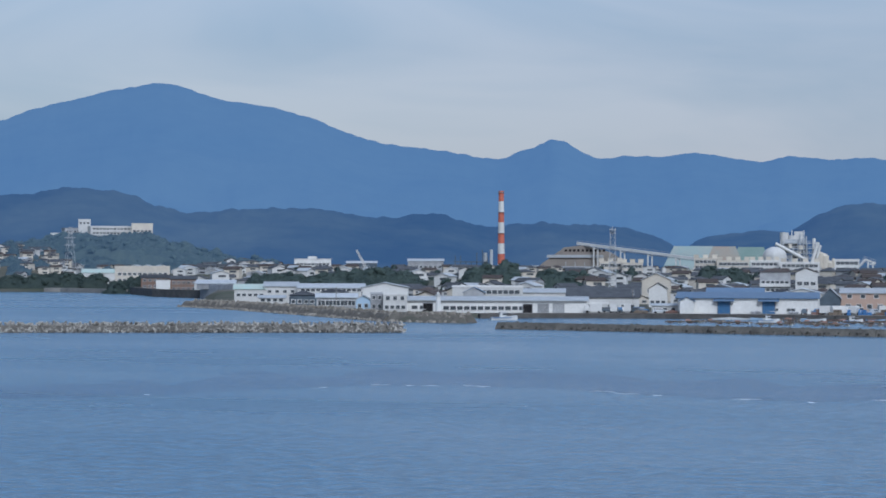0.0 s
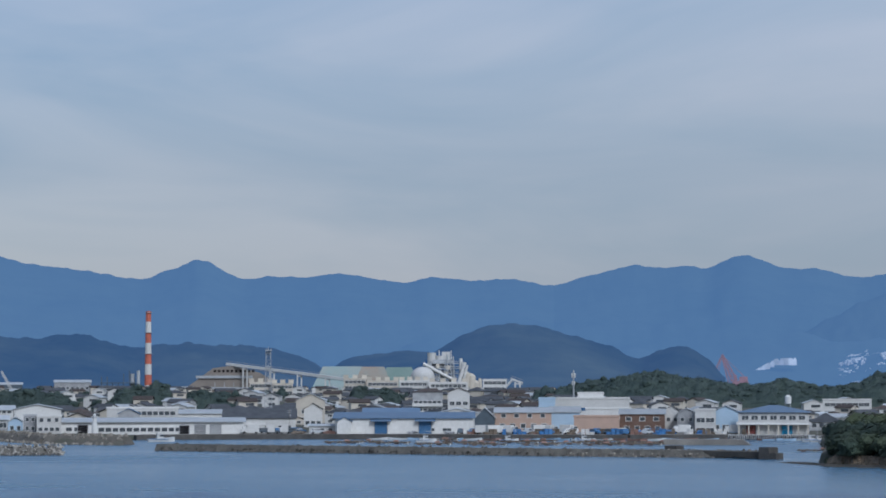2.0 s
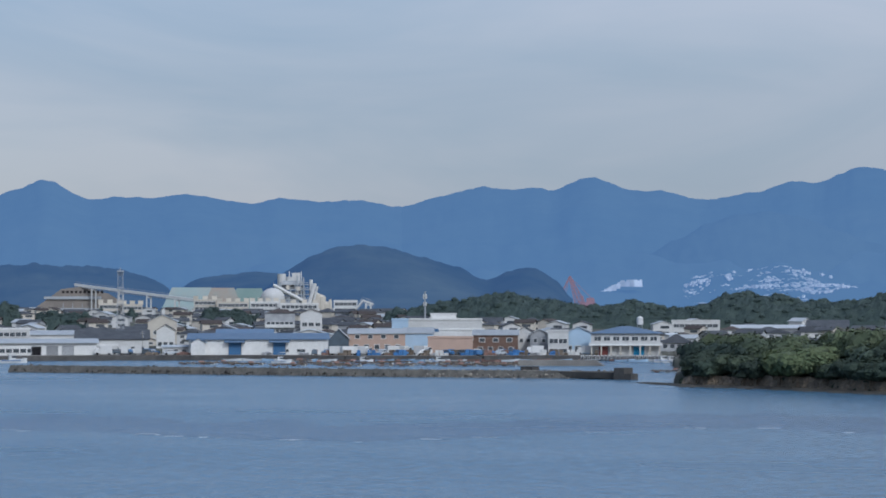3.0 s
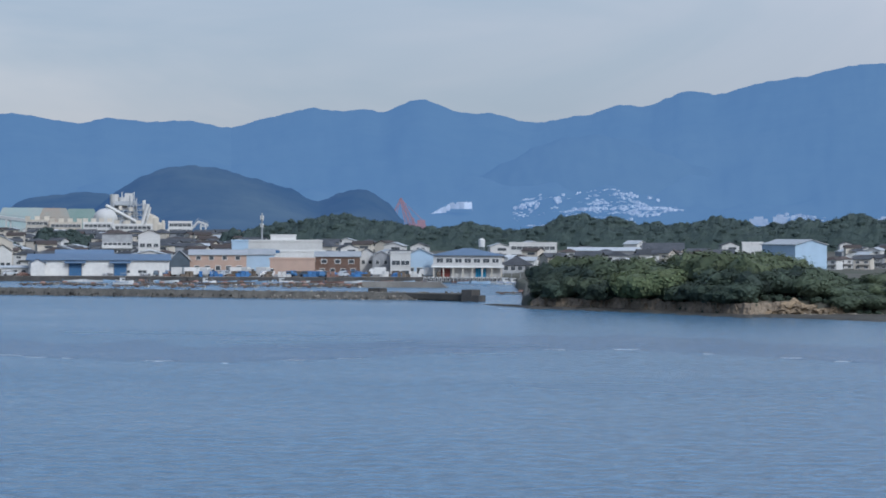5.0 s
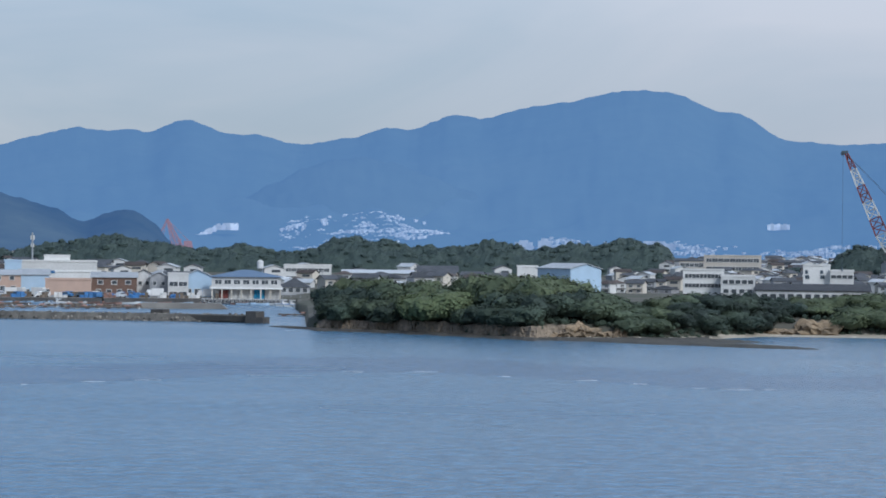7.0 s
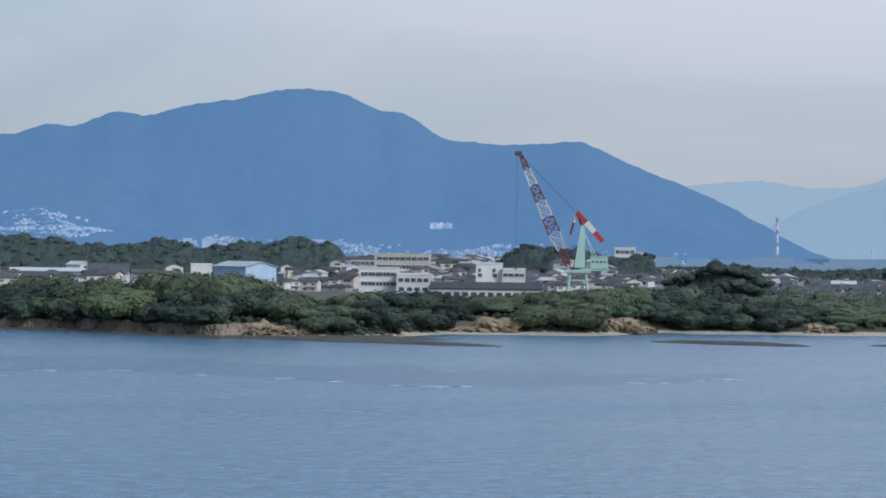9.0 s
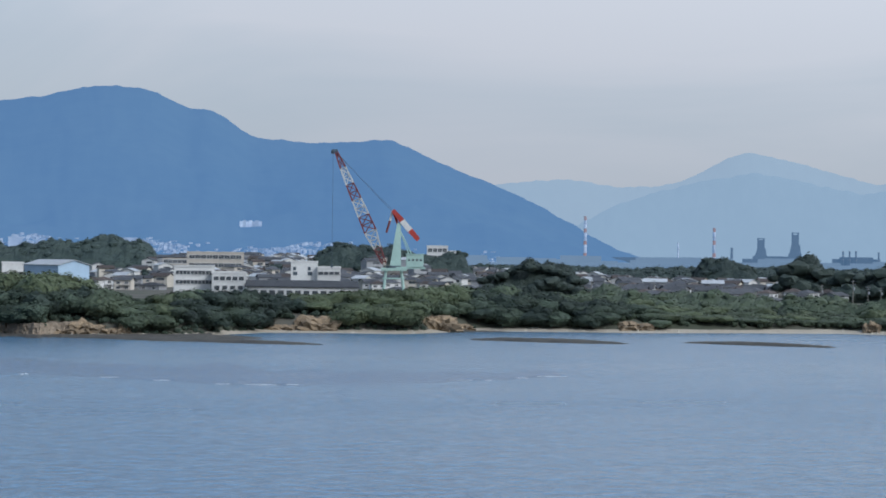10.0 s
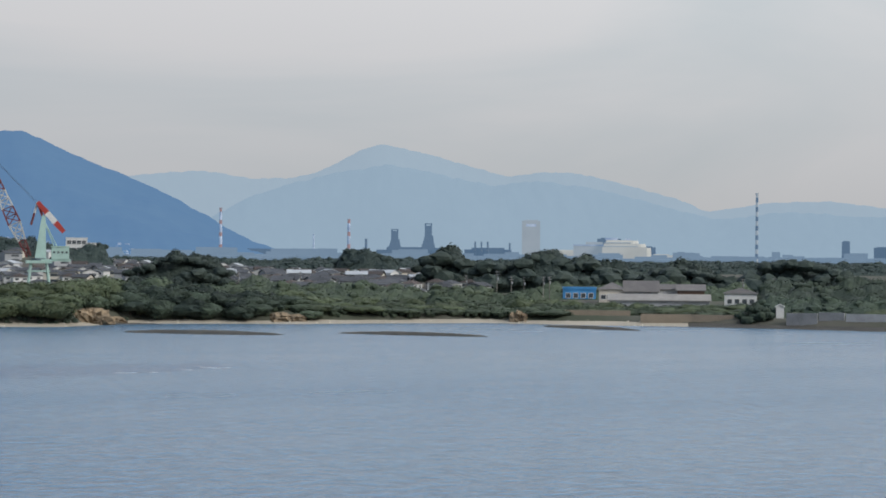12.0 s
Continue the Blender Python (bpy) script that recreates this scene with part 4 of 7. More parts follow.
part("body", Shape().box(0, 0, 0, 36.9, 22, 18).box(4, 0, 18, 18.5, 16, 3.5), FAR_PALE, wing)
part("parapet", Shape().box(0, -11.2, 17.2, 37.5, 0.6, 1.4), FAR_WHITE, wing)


def blast_furnace(x, y, top, label):
    ob = thing("blast_furnace", x, y, 2, facing(x, y), label, "furnace")
    h = top - 2
    part("tower", Shape().box(0, 0, 0, 26, 20, h * 0.4, taper=0.85).box(1, 0, h * 0.4, 18, 14, h * 0.25, taper=0.8).box(0, 0, h * 0.65, 12, 10, h * 0.27, taper=0.85).box(22, 0, 0, 22, 14, h * 0.3).box(-20, 0, 0, 12, 10, h * 0.24), FAR_GREY, ob)
    s = Shape()
    for sx in (-5, 5):
        s.tube((sx, 0, h * 0.5), (sx, 0, h), 1.3)
    s.box(0, 0, h * 0.9, 12, 4, 2.0).box(0, 0, h * 0.97, 13, 4, 1.6).tube((-14, 0, 0), (-3, 0, h * 0.8), 1.2)
    part("top_frame", s, FAR_GREY, ob)


blast_furnace(1662.3, 3851.1, 52.0, "dark blast furnace in haze")
blast_furnace(1715.9, 3827.4, 62.5, "taller dark blast furnace in haze")


def chimney(x, y, top, r0, r1, mats, bands, label, base=0.0, taper_rim=True):
    ob = thing("chimney", x, y, base, 0, label, "chimney")
    h = top - base
    for i in range(bands):
        a, b = i / bands, (i + 1) / bands
        part("shaft_band", Shape().tube((0, 0, h * a), (0, 0, h * b - 0.02), r0 + (r1 - r0) * a, r0 + (r1 - r0) * b, 20), mats[i % len(mats)], ob, smooth=False)
    s = Shape()
    for k in (0.5, 0.75, 0.985):
        r = r0 + (r1 - r0) * k
        s.tube((0, 0, h * k - 0.3), (0, 0, h * k), r + 0.8, r + 0.8, 20)
    part("gallery", s, STEEL, ob)
    return ob


# faded by a pale emission that imitates haze
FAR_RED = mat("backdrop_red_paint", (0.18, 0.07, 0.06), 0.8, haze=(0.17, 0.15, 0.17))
chimney(-484.1, 1607.5, 66.6, 2.6, 1.8, [WHITE, CHIMRED], 8, "tall chimney banded in red and white", 8)
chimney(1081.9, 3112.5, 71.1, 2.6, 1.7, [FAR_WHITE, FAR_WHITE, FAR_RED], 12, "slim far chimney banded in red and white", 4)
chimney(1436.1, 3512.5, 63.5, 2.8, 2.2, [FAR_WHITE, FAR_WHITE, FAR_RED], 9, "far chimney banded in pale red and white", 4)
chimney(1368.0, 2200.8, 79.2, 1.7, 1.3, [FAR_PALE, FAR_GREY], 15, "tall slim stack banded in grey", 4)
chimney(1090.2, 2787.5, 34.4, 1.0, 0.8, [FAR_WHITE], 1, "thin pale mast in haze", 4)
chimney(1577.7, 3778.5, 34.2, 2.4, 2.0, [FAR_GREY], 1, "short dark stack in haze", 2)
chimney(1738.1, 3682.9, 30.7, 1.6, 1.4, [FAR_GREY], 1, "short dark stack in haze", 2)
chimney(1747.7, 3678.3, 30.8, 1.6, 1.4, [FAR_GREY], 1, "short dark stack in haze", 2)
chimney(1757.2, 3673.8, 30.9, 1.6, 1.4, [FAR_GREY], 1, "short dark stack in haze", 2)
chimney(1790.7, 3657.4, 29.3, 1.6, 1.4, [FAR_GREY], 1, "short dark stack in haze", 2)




# ---- cement works ----
def hopper_hall():
    x, y = -354.7, 1353.6
    ob = thing("storage_hall", x, y, 7, facing(x, y), "grey-brown storage hall with sloping ends", "storage hall")
    w, t = 54.0, 26.4 - 7
    s = Shape()
    prof = [(-w / 2, 0), (-w / 2, t * 0.35), (-w * 0.22, t * 0.92), (0.0, t), (w * 0.28, t * 0.78), (w / 2, t * 0.4), (w / 2, 0)]
    n = len(prof)
    s.add([(px, sy, pz) for sy in (-14, 14) for px, pz in prof], [tuple(range(n)), tuple(range(2 * n - 1, n - 1, -1))] + [(i, i + n, (i + 1) % n + n, (i + 1) % n) for i in range(n)])
    part("body", s, mat("dusty_sheet", (0.26, 0.23, 0.20), 0.8, (0.2, 0.18, 0.16), scale=0.1), ob)
    part("gallery", Shape().box(-w * 0.1, -14.5, t * 0.62, w * 0.6, 1.2, 1.6).box(-w * 0.1, -14.4, t * 0.3, w * 0.7, 1.0, 1.2), PALEROOF, ob)
    # near-black boxes draw the shade of openings that are not cut
    for i in range(10):
        part("opening", Shape().box(-w * 0.2 + i * w * 0.045, -14.05, t * 0.8, w * 0.026, 0.3, t * 0.07), DARK, ob)
    for i in range(9):
        part("rib", Shape().box(-w * 0.4 + i * w * 0.1, -14.3, 0, 0.5, 0.5, t * (0.5 if i > 1 else 0.35)), GREY, ob)


hopper_hall()


def conveyor(x0, y0, z0, x1, y1, z1, thick, label, legs=3, material=None):
    ob = thing("conveyor", 0, 0, 0, 0, label, "conveyor")
    a, b = Vector((x0, y0, z0)), Vector((x1, y1, z1))
    d = (b - a).normalized()
    up = Vector((0, 0, 1))
    side = d.cross(up).normalized()
    s = Shape()
    s.add([p + side * (q * thick / 2) + up * k for p in (a, b) for q, k in ((-1, 0), (1, 0), (1, thick), (-1, thick))],
          [(0, 1, 2, 3), (7, 6, 5, 4), (0, 4, 5, 1), (1, 5, 6, 2), (2, 6, 7, 3), (3, 7, 4, 0)])
    part("gallery", s, material or WHITE, ob)
    part("walkway", Shape().tube(a + up * (thick + 0.9), b + up * (thick + 0.9), 0.12, n=4).tube(a - up * 0.5, b - up * 0.5, 0.25, n=4), STEEL, ob)
    for i in range(legs):
        p = a.lerp(b, (i + 0.7) / (legs + 0.4))
        part("trestle", Shape().box(p.x - 1.2, p.y, 4, 0.7, 0.7, p.z - 4).box(p.x + 1.2, p.y, 4, 0.7, 0.7, p.z - 4).box(p.x, p.y, p.z - 1.2, 3, 0.8, 0.5), WHITE, ob)


conveyor(-356.2, 1342.8, 26.6, -276.1, 1300.9, 17.5, 1.5, "long white sloping conveyor gallery", 4)
STOREROOF = mat("weathered_green_roof", (0.25, 0.34, 0.34), 0.7, (0.31, 0.34, 0.32), scale=0.08)
building("storage_shed", -300.5, 1398.0, 36.0, 26.4, 13, "steep pale green roof of the clinker store", "storage shed", wall=CREAM, roof="hip", rise=14.0, cover=STOREROOF)
TANROOF = mat("rust_stained_roof", (0.32, 0.25, 0.20), 0.8, (0.26, 0.30, 0.28), scale=0.08)
building("storage_shed", -276.0, 1370.0, 24.0, 25.4, 11, "steep rust-stained roof of the clinker store", "storage shed", wall=CREAM, roof="hip", rise=14.0, cover=TANROOF)
building("storage_shed", -269.0, 1413.0, 26.0, 25.8, 11, "steep dull green roof of the clinker store", "storage shed", wall=CREAM, roof="hip", rise=14.0, cover=mat("dull_green_roof", (0.16, 0.24, 0.22), 0.7, (0.20, 0.27, 0.25), scale=0.1))


def dome():
    x, y = -248.2, 1378.1
    ob = thing("dome_silo", x, y, 6, 0, "white domed silo of the cement works", "silo")
    r, s = 7.0, Shape()
    z1 = 19.7 - 6
    s.tube((0, 0, 0), (0, 0, z1), r, r, 28)
    k = 7
    for i in range(k):
        a, b = math.pi / 2 * i / k, math.pi / 2 * (i + 1) / k
        s.tube((0, 0, z1 + r * 0.85 * math.sin(a)), (0, 0, z1 + r * 0.85 * math.sin(b)), r * math.cos(a), max(0.05, r * math.cos(b)), 28)
    part("shell", s, WHITE, ob, smooth=False)


dome()


def works_tower():
    x, y = -244.0, 1429.7
    ob = thing("kiln_tower", x, y, 6, facing(x, y), "pale multi-level kiln tower of the cement works", "works tower")
    H = 35.1 - 6
    w = 23.8
    for i in range(7):
        z = H * (0.12 + 0.105 * i)
        part("deck", Shape().box(0, 0, z, w * (1 - 0.05 * i), 12, 0.5), PALEROOF, ob)
        part("floor_core", Shape().box(-w * 0.05, 1, z + 0.5, w * (0.72 - 0.03 * i), 8, H * 0.07), PALEROOF, ob)
        part("handrail", Shape().box(0, -5.9, z + 1.3, w * (1 - 0.05 * i), 0.15, 0.15), WHITE, ob)
    for i in range(5):
        part("column", Shape().box(-w * 0.42 + i * w * 0.21, -5.5, 0, 0.6, 0.6, H * 0.78), STEEL, ob)
    part("cyclone", Shape().tube((-w * 0.34, 0, H * 0.74), (-w * 0.34, 0, H * 0.98), 2.6, 2.6, 14).tube((-w * 0.34, 0, H * 0.6), (-w * 0.34, 0, H * 0.74), 0.8, 2.6, 14), WHITE, ob)
    part("cyclone", Shape().tube((-w * 0.12, 0, H * 0.72), (-w * 0.12, 0, H * 0.92), 3.0, 3.0, 14), WHITE, ob)
    part("cyclone", Shape().box(w * 0.02, 0, H * 0.8, 5, 5, H * 0.2), WHITE, ob)
    part("stack", Shape().tube((w * 0.4, 0, H * 0.4), (w * 0.4, 0, H * 0.86), 1.2, 1.0, 12), WHITE, ob)
    for i, (px, ph, pr) in enumerate(((0.52, 0.55, 3.2), (0.66, 0.5, 2.6), (0.78, 0.36, 2.2), (0.88, 0.4, 1.2))):
        part("silo", Shape().tube((w * px, -2, 0), (w * px, -2, H * ph), pr, pr, 16).tube((w * px, -2, H * ph), (w * px, -2, H * ph + 1.5), pr, 0.6, 16), CREAM, ob)
    rnd = random.Random(9)
    for i in range(16):
        px, pz = rnd.uniform(-0.42, 0.42) * w, H * rnd.uniform(0.12, 0.78)
        part("vessel", Shape().box(px, -5.2, pz, rnd.uniform(1.5, 3.4), 2.4, rnd.uniform(1.2, 2.8)), (WHITE, PALEROOF, CREAM)[i % 3], ob)
    for i in range(6):
        px = rnd.uniform(-0.42, 0.42) * w
        part("pipe", Shape().tube((px, -6, H * rnd.uniform(0.1, 0.3)), (px + rnd.uniform(-2, 2), -6, H * rnd.uniform(0.6, 0.95)), 0.45, 0.45, 8), PALEROOF, ob)
    for i in range(4):
        part("roof_post", Shape().tube((-w * 0.3 + i * w * 0.15, 1, H * 0.8), (-w * 0.3 + i * w * 0.15, 1, H * (0.98 + 0.05 * (i % 2))), 0.3, 0.3, 6), WHITE, ob)
    part("duct", Shape().tube((-w * 0.55, -6.5, H * 0.75), (w * 0.2, -6.5, H * 0.42), 1.0, 1.0, 8).tube((w * 0.25, -6.8, H * 0.1), (w * 0.5, -6.8, H * 0.78), 1.1, 1.1, 8).tube((w * 0.36, -6.8, H * 0.1), (w * 0.56, -6.8, H * 0.72), 0.7, 0.7, 8), WHITE, ob)


works_tower()
conveyor(-171.6, 1188.4, 12.6, -167.6, 1189.0, 17.3, 1.0, "short steep conveyor, pale grey", 0)
conveyor(-167.6, 1189.0, 17.3, -162.4, 1189.8, 15.4, 1.0, "short falling conveyor, pale grey", 1)


# ---- lattice masts, pylons, cranes ----
def lattice(shape, base, top, w0, w1, n, r):
    """A four-legged lattice from base to top."""
    a, b = Vector(base), Vector(top)
    d = (b - a).normalized()
    u = d.orthogonal().normalized() if abs(d.z) < 0.99 else Vector((1, 0, 0))
    if abs(d.z) < 0.99:
        u = d.cross(Vector((0, 0, 1))).normalized()
    v = d.cross(u).normalized()
    ring = []
    for i in range(n + 1):
        p, w = a.lerp(b, i / n), (w0 + (w1 - w0) * i / n) / 2
        ring.append([p + u * (sx * w) + v * (sy * w) for sx, sy in ((-1, -1), (1, -1), (1, 1), (-1, 1))])
    for i in range(n):
        for k in range(4):
            shape.tube(ring[i][k], ring[i + 1][k], r, n=4)
            shape.tube(ring[i][k], ring[i + 1][(k + 1) % 4], r * 0.6, n=3)
            shape.tube(ring[i + 1][k], ring[i + 1][(k + 1) % 4], r * 0.6, n=3)
    return shape


def mast(x, y, top, w0, w1, label, platforms=(0.55, 0.75, 0.95)):
    z = ground_z(x, y)
    ob = thing("radio_mast", x, y, z, facing(x, y), label, "mast")
    h = top - z
    part("lattice_tower", lattice(Shape(), (0, 0, 0), (0, 0, h * 0.93), w0, w1, 14, 0.11), STEEL, ob)
    for k in platforms:
        part("platform", Shape().box(0, 0, h * k, w0 * 0.8, w0 * 0.8, 0.3), STEEL, ob)
    s = Shape()
    for i in range(5):
        s.tube((-0.8 + 0.4 * i, 0, h * 0.9), (-0.8 + 0.4 * i, 0, h * (0.96 + 0.02 * (i % 3))), 0.12, n=5)
    part("aerials", s, STEEL, ob)


mast(-174.7, 723.7, 26.4, 2.6, 1.4, "grey steel lattice radio mast")


def pole_mast(x, y, top, label):
    z = ground_z(x, y)
    ob = thing("phone_mast", x, y, z, 0, label, "mast")
    part("pole", Shape().tube((0, 0, 0), (0, 0, top - z), 0.45, 0.3, 10), STEEL, ob)
    s = Shape()
    for i in range(6):
        a = i * math.pi / 3
        s.box(0.7 * math.cos(a), 0.7 * math.sin(a), top - z - 3, 0.25, 0.25, 1.8).box(0.6 * math.cos(a), 0.6 * math.sin(a), top - z - 6, 0.2, 0.2, 1.5)
    part("aerials", s, WHITE, ob)


pole_mast(-113.1, 994.2, 20.8, "pale steel phone mast")


def pylon(x, y, top, label, w=7.0):
    z = ground_z(x, y)
    ob = thing("pylon", x, y, z, facing(x, y) + 20, label, "pylon")
    h = top - z
    part("lattice_tower", lattice(Shape(), (0, 0, 0), (0, 0, h), w, 1.0, 9, 0.11), STEEL, ob)
    for k in (0.7, 0.82, 0.94):
        part("cross_arm", Shape().box(0, 0, h * k, w * 0.9, 0.4, 0.4), STEEL, ob)


pylon(-585.6, 1156.9, 34.4, "tall grey steel power pylon")
frame_tower = thing("steel_frame_plant", -479.1, 1525.2, 8, facing(-479.1, 1525.2), "blue-grey open steel plant frame", "plant frame")
s = Shape()
for i in range(7):
    s.box(-11 + 3.6 * i, 0, 0, 0.5, 0.5, (13, 13, 9, 9, 15, 17, 12)[i] * 1.0)
for k in (4, 8.5):
    s.box(0, 0, k, 24, 3, 0.6)
part("steelwork", s, DARKSTEEL, frame_tower)
part("silo", Shape().tube((9, 2, 0), (9, 2, 15), 1.4, 1.4, 12), PALEROOF, frame_tower)
part("silo", Shape().tube((13, 2, 0), (13, 2, 17), 1.1, 1.1, 12), PALEROOF, frame_tower)
derrick = thing("mobile_crane", -454.2, 1258.7, 8, facing(-454.2, 1258.7), "small white crane with a raised boom", "crane")
part("boom", lattice(Shape(), (2, 0, 0), (-6.0, 0, 22.8 - 8), 1.6, 0.8, 10, 0.2), WHITE, derrick)
part("cab", Shape().box(2, 0, -1, 4, 3, 2.6).box(3.5, 0, 1.6, 1.6, 2, 1.2), WHITE, derrick)


def harbour_crane():
    """Level-luffing shipyard crane: portal, tapered tower, machine house, lattice jib in red and white, swinging counterweight arm."""
    r = 605.0
    x, y = 145.7, 582.9
    zb = ground_z(x, y)
    ob = thing("harbour_crane", x, y, zb, facing(x, y), "mint green shipyard crane with red and white jib", "crane")
    k = 605 / 4258.2

    def at(px, py, depth=0.0):
        return Vector(((px - 520) * k, depth, 14 + (454.5 - 1.5 - py) * k - zb))

    for sx in (-1, 1):
        for sy in (-1, 1):
            part("portal_leg", Shape().tube((sx * 2.9, sy * 2.6, 0), (sx * 1.9, sy * 1.8, at(0, 478).z), 0.35, 0.35, 8), MINT, ob)
    part("portal_deck", Shape().box(0, 0, at(0, 480).z, 6.4, 5.4, 0.7), MINT, ob)
    part("portal_brace", Shape().box(0, -2.3, at(0, 495).z, 5.6, 0.3, 0.35).box(0, 2.3, at(0, 495).z, 5.6, 0.3, 0.35), MINT, ob)
    part("slew_ring", Shape().tube((0, 0, at(0, 480).z + 0.7), (0, 0, at(0, 476).z + 0.7), 1.9, 1.9, 20), DARKSTEEL, ob)
    zt = at(0, 476).z + 0.6
    tw = Shape()
    ht = at(0, 396).z - zt
    tw.add([(-1.0, -1.2, zt), (1.8, -1.2, zt), (1.8, 1.2, zt), (-1.0, 1.2, zt), (0.7, -0.5, zt + ht), (1.6, -0.5, zt + ht), (1.6, 0.5, zt + ht), (0.7, 0.5, zt + ht)],
           [(3, 2, 1, 0), (4, 5, 6, 7), (0, 1, 5, 4), (1, 2, 6, 5), (2, 3, 7, 6), (3, 0, 4, 7)])
    part("tower", tw, MINT, ob)
    m = at(557, 473)
    house = part("machine_house", Shape().box(m.x, 0, m.z, 4.3, 4.0, 3.1), MINT, ob, "pale green machine house")
    part("house_roof", Shape().box(m.x, 0, m.z + 3.1, 4.6, 4.3, 0.2), MINT, house)
    for i in range(4):
        part("pane", Shape().box(m.x - 1.5 + i, -2.03, m.z + 1.5, 0.5, 0.06, 0.5), GLASS, house)
    part("house_deck", Shape().box(m.x - 1.6, 0, m.z - 0.5, 8.4, 3.6, 0.5), MINT, ob)
    st = Shape()
    for sy in (-0.8, 0.8):
        for px in (546, 551):
            st.tube(at(528, 404) + Vector((0, sy * 0.5, 0)), Vector((at(px, 450).x, sy, at(px, 450).z)), 0.12, n=6)
    part("back_stay", st, MINT, ob)
    part("ladder", lattice(Shape(), (-2.2, 0.5, at(0, 474).z), (-1.2, 0.5, at(0, 432).z), 0.9, 0.9, 7, 0.06), DARKSTEEL, ob)
    # jib in bands from its foot to its head
    foot, head = at(503, 468), at(416, 272)
    marks = [(0.0, DARKRED, 1.0, 1.7), (0.14, WHITE, 1.7, 3.0), (0.29, DARKRED, 3.0, 2.7), (0.43, WHITE, 2.7, 2.3), (0.575, DARKRED, 2.3, 1.9), (0.715, WHITE, 1.9, 1.4), (0.86, DARKRED, 1.4, 0.6)]
    for i, (f0, m_, w0, w1) in enumerate(marks):
        f1 = marks[i + 1][0] if i + 1 < len(marks) else 1.0
        part("jib_section", lattice(Shape(), foot.lerp(head, f0), foot.lerp(head, f1), w0, w1, 2, 0.24), m_, ob, "red jib section" if m_ is DARKRED else "white jib section")
    part("jib_head", Shape().box(head.x - 0.4, 0, head.z, 1.6, 0.9, 0.7).tube(head + Vector((-0.9, -0.3, 0)), head + Vector((-0.9, 0.3, 0)), 0.5, n=10), DARKSTEEL, ob)
    top = at(517, 373)
    part("top_strut", Shape().tube(top, at(512, 392), 0.28, n=8), WHITE, ob)
    part("top_strut", Shape().tube(at(512, 392), at(506, 413), 0.28, n=8), DARKRED, ob)
    part("top_strut", Shape().tube(top, at(526, 398), 0.3, n=8), RED, ob)
    tip = at(563, 425)
    for i, (f0, f1, m_) in enumerate(((0.0, 0.36, RED), (0.36, 0.68, WHITE), (0.68, 1.0, RED))):
        a, b = top.lerp(tip, f0), top.lerp(tip, f1)
        d = (b - a).normalized()
        n = Vector((-d.z, 0, d.x)) * (0.5 + 0.2 * (f0 > 0.2))
        n2 = Vector((-d.z, 0, d.x)) * (0.7 if f1 < 0.99 else 0.55)
        s = Shape().add([a - n + Vector((0, -0.8, 0)), b - n2 + Vector((0, -0.8, 0)), b + n2 + Vector((0, -0.8, 0)), a + n + Vector((0, -0.8, 0)),
                         a - n + Vector((0, 0.8, 0)), b - n2 + Vector((0, 0.8, 0)), b + n2 + Vector((0, 0.8, 0)), a + n + Vector((0, 0.8, 0))],
                        [(3, 2, 1, 0), (4, 5, 6, 7), (0, 1, 5, 4), (1, 2, 6, 5), (2, 3, 7, 6), (3, 0, 4, 7)])
        part("counterweight_arm", s, m_, ob, "red and white swinging arm")
    part("rope", Shape().tube(head, top, 0.045, n=4).tube(head + Vector((0.2, 0.3, -0.3)), at(520, 380), 0.045, n=4), DARKSTEEL, ob)
    part("hoist_rope", Shape().tube(head + Vector((-0.8, 0, 0)), Vector((head.x - 0.8, 0, at(0, 470).z)), 0.05, n=4), DARKSTEEL, ob)
    part("hook", Shape().tube((head.x - 0.8, 0, at(0, 470).z - 0.9), (head.x - 0.8, 0, at(0, 470).z), 0.25, n=8), DARKSTEEL, ob)


harbour_crane()
x, y = -142.2, 2697.4
red = thing("ship_crane", x, y, 4, facing(x, y), "hazy red shipyard crane with a leaning jib", "crane")
# the crane's hazy look is this emission, laid over its red
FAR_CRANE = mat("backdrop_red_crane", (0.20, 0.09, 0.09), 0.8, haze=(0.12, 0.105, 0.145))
part("jib", lattice(Shape(), (5, 0, 9), (-12.3, 0, 45), 7, 2.0, 8, 0.7), FAR_CRANE, red)
part("jib", lattice(Shape(), (-3, 0, 12), (-12.3, 0, 45), 5, 2.0, 8, 0.5), FAR_CRANE, red)
part("back_stay", lattice(Shape(), (-26, 0, 15), (-12.6, 0, 44), 2.5, 1.0, 8, 0.4), FAR_CRANE, red)
part("rope", Shape().tube((-12.3, 0, 45), (12, 0, 21), 0.35, n=4).tube((-12.3, 2, 45), (16, 2, 17), 0.35, n=4).tube((-12.3, 0, 45), (-19, 0, 14), 0.35, n=4), FAR_CRANE, red)
part("machine_house", Shape().box(8, 0, 8, 17, 9, 8).box(11, 0, 16, 9, 8, 5).box(7, 0, -2, 24, 6, 10).box(2, 0, 16, 3, 5, 7), FAR_CRANE, red)


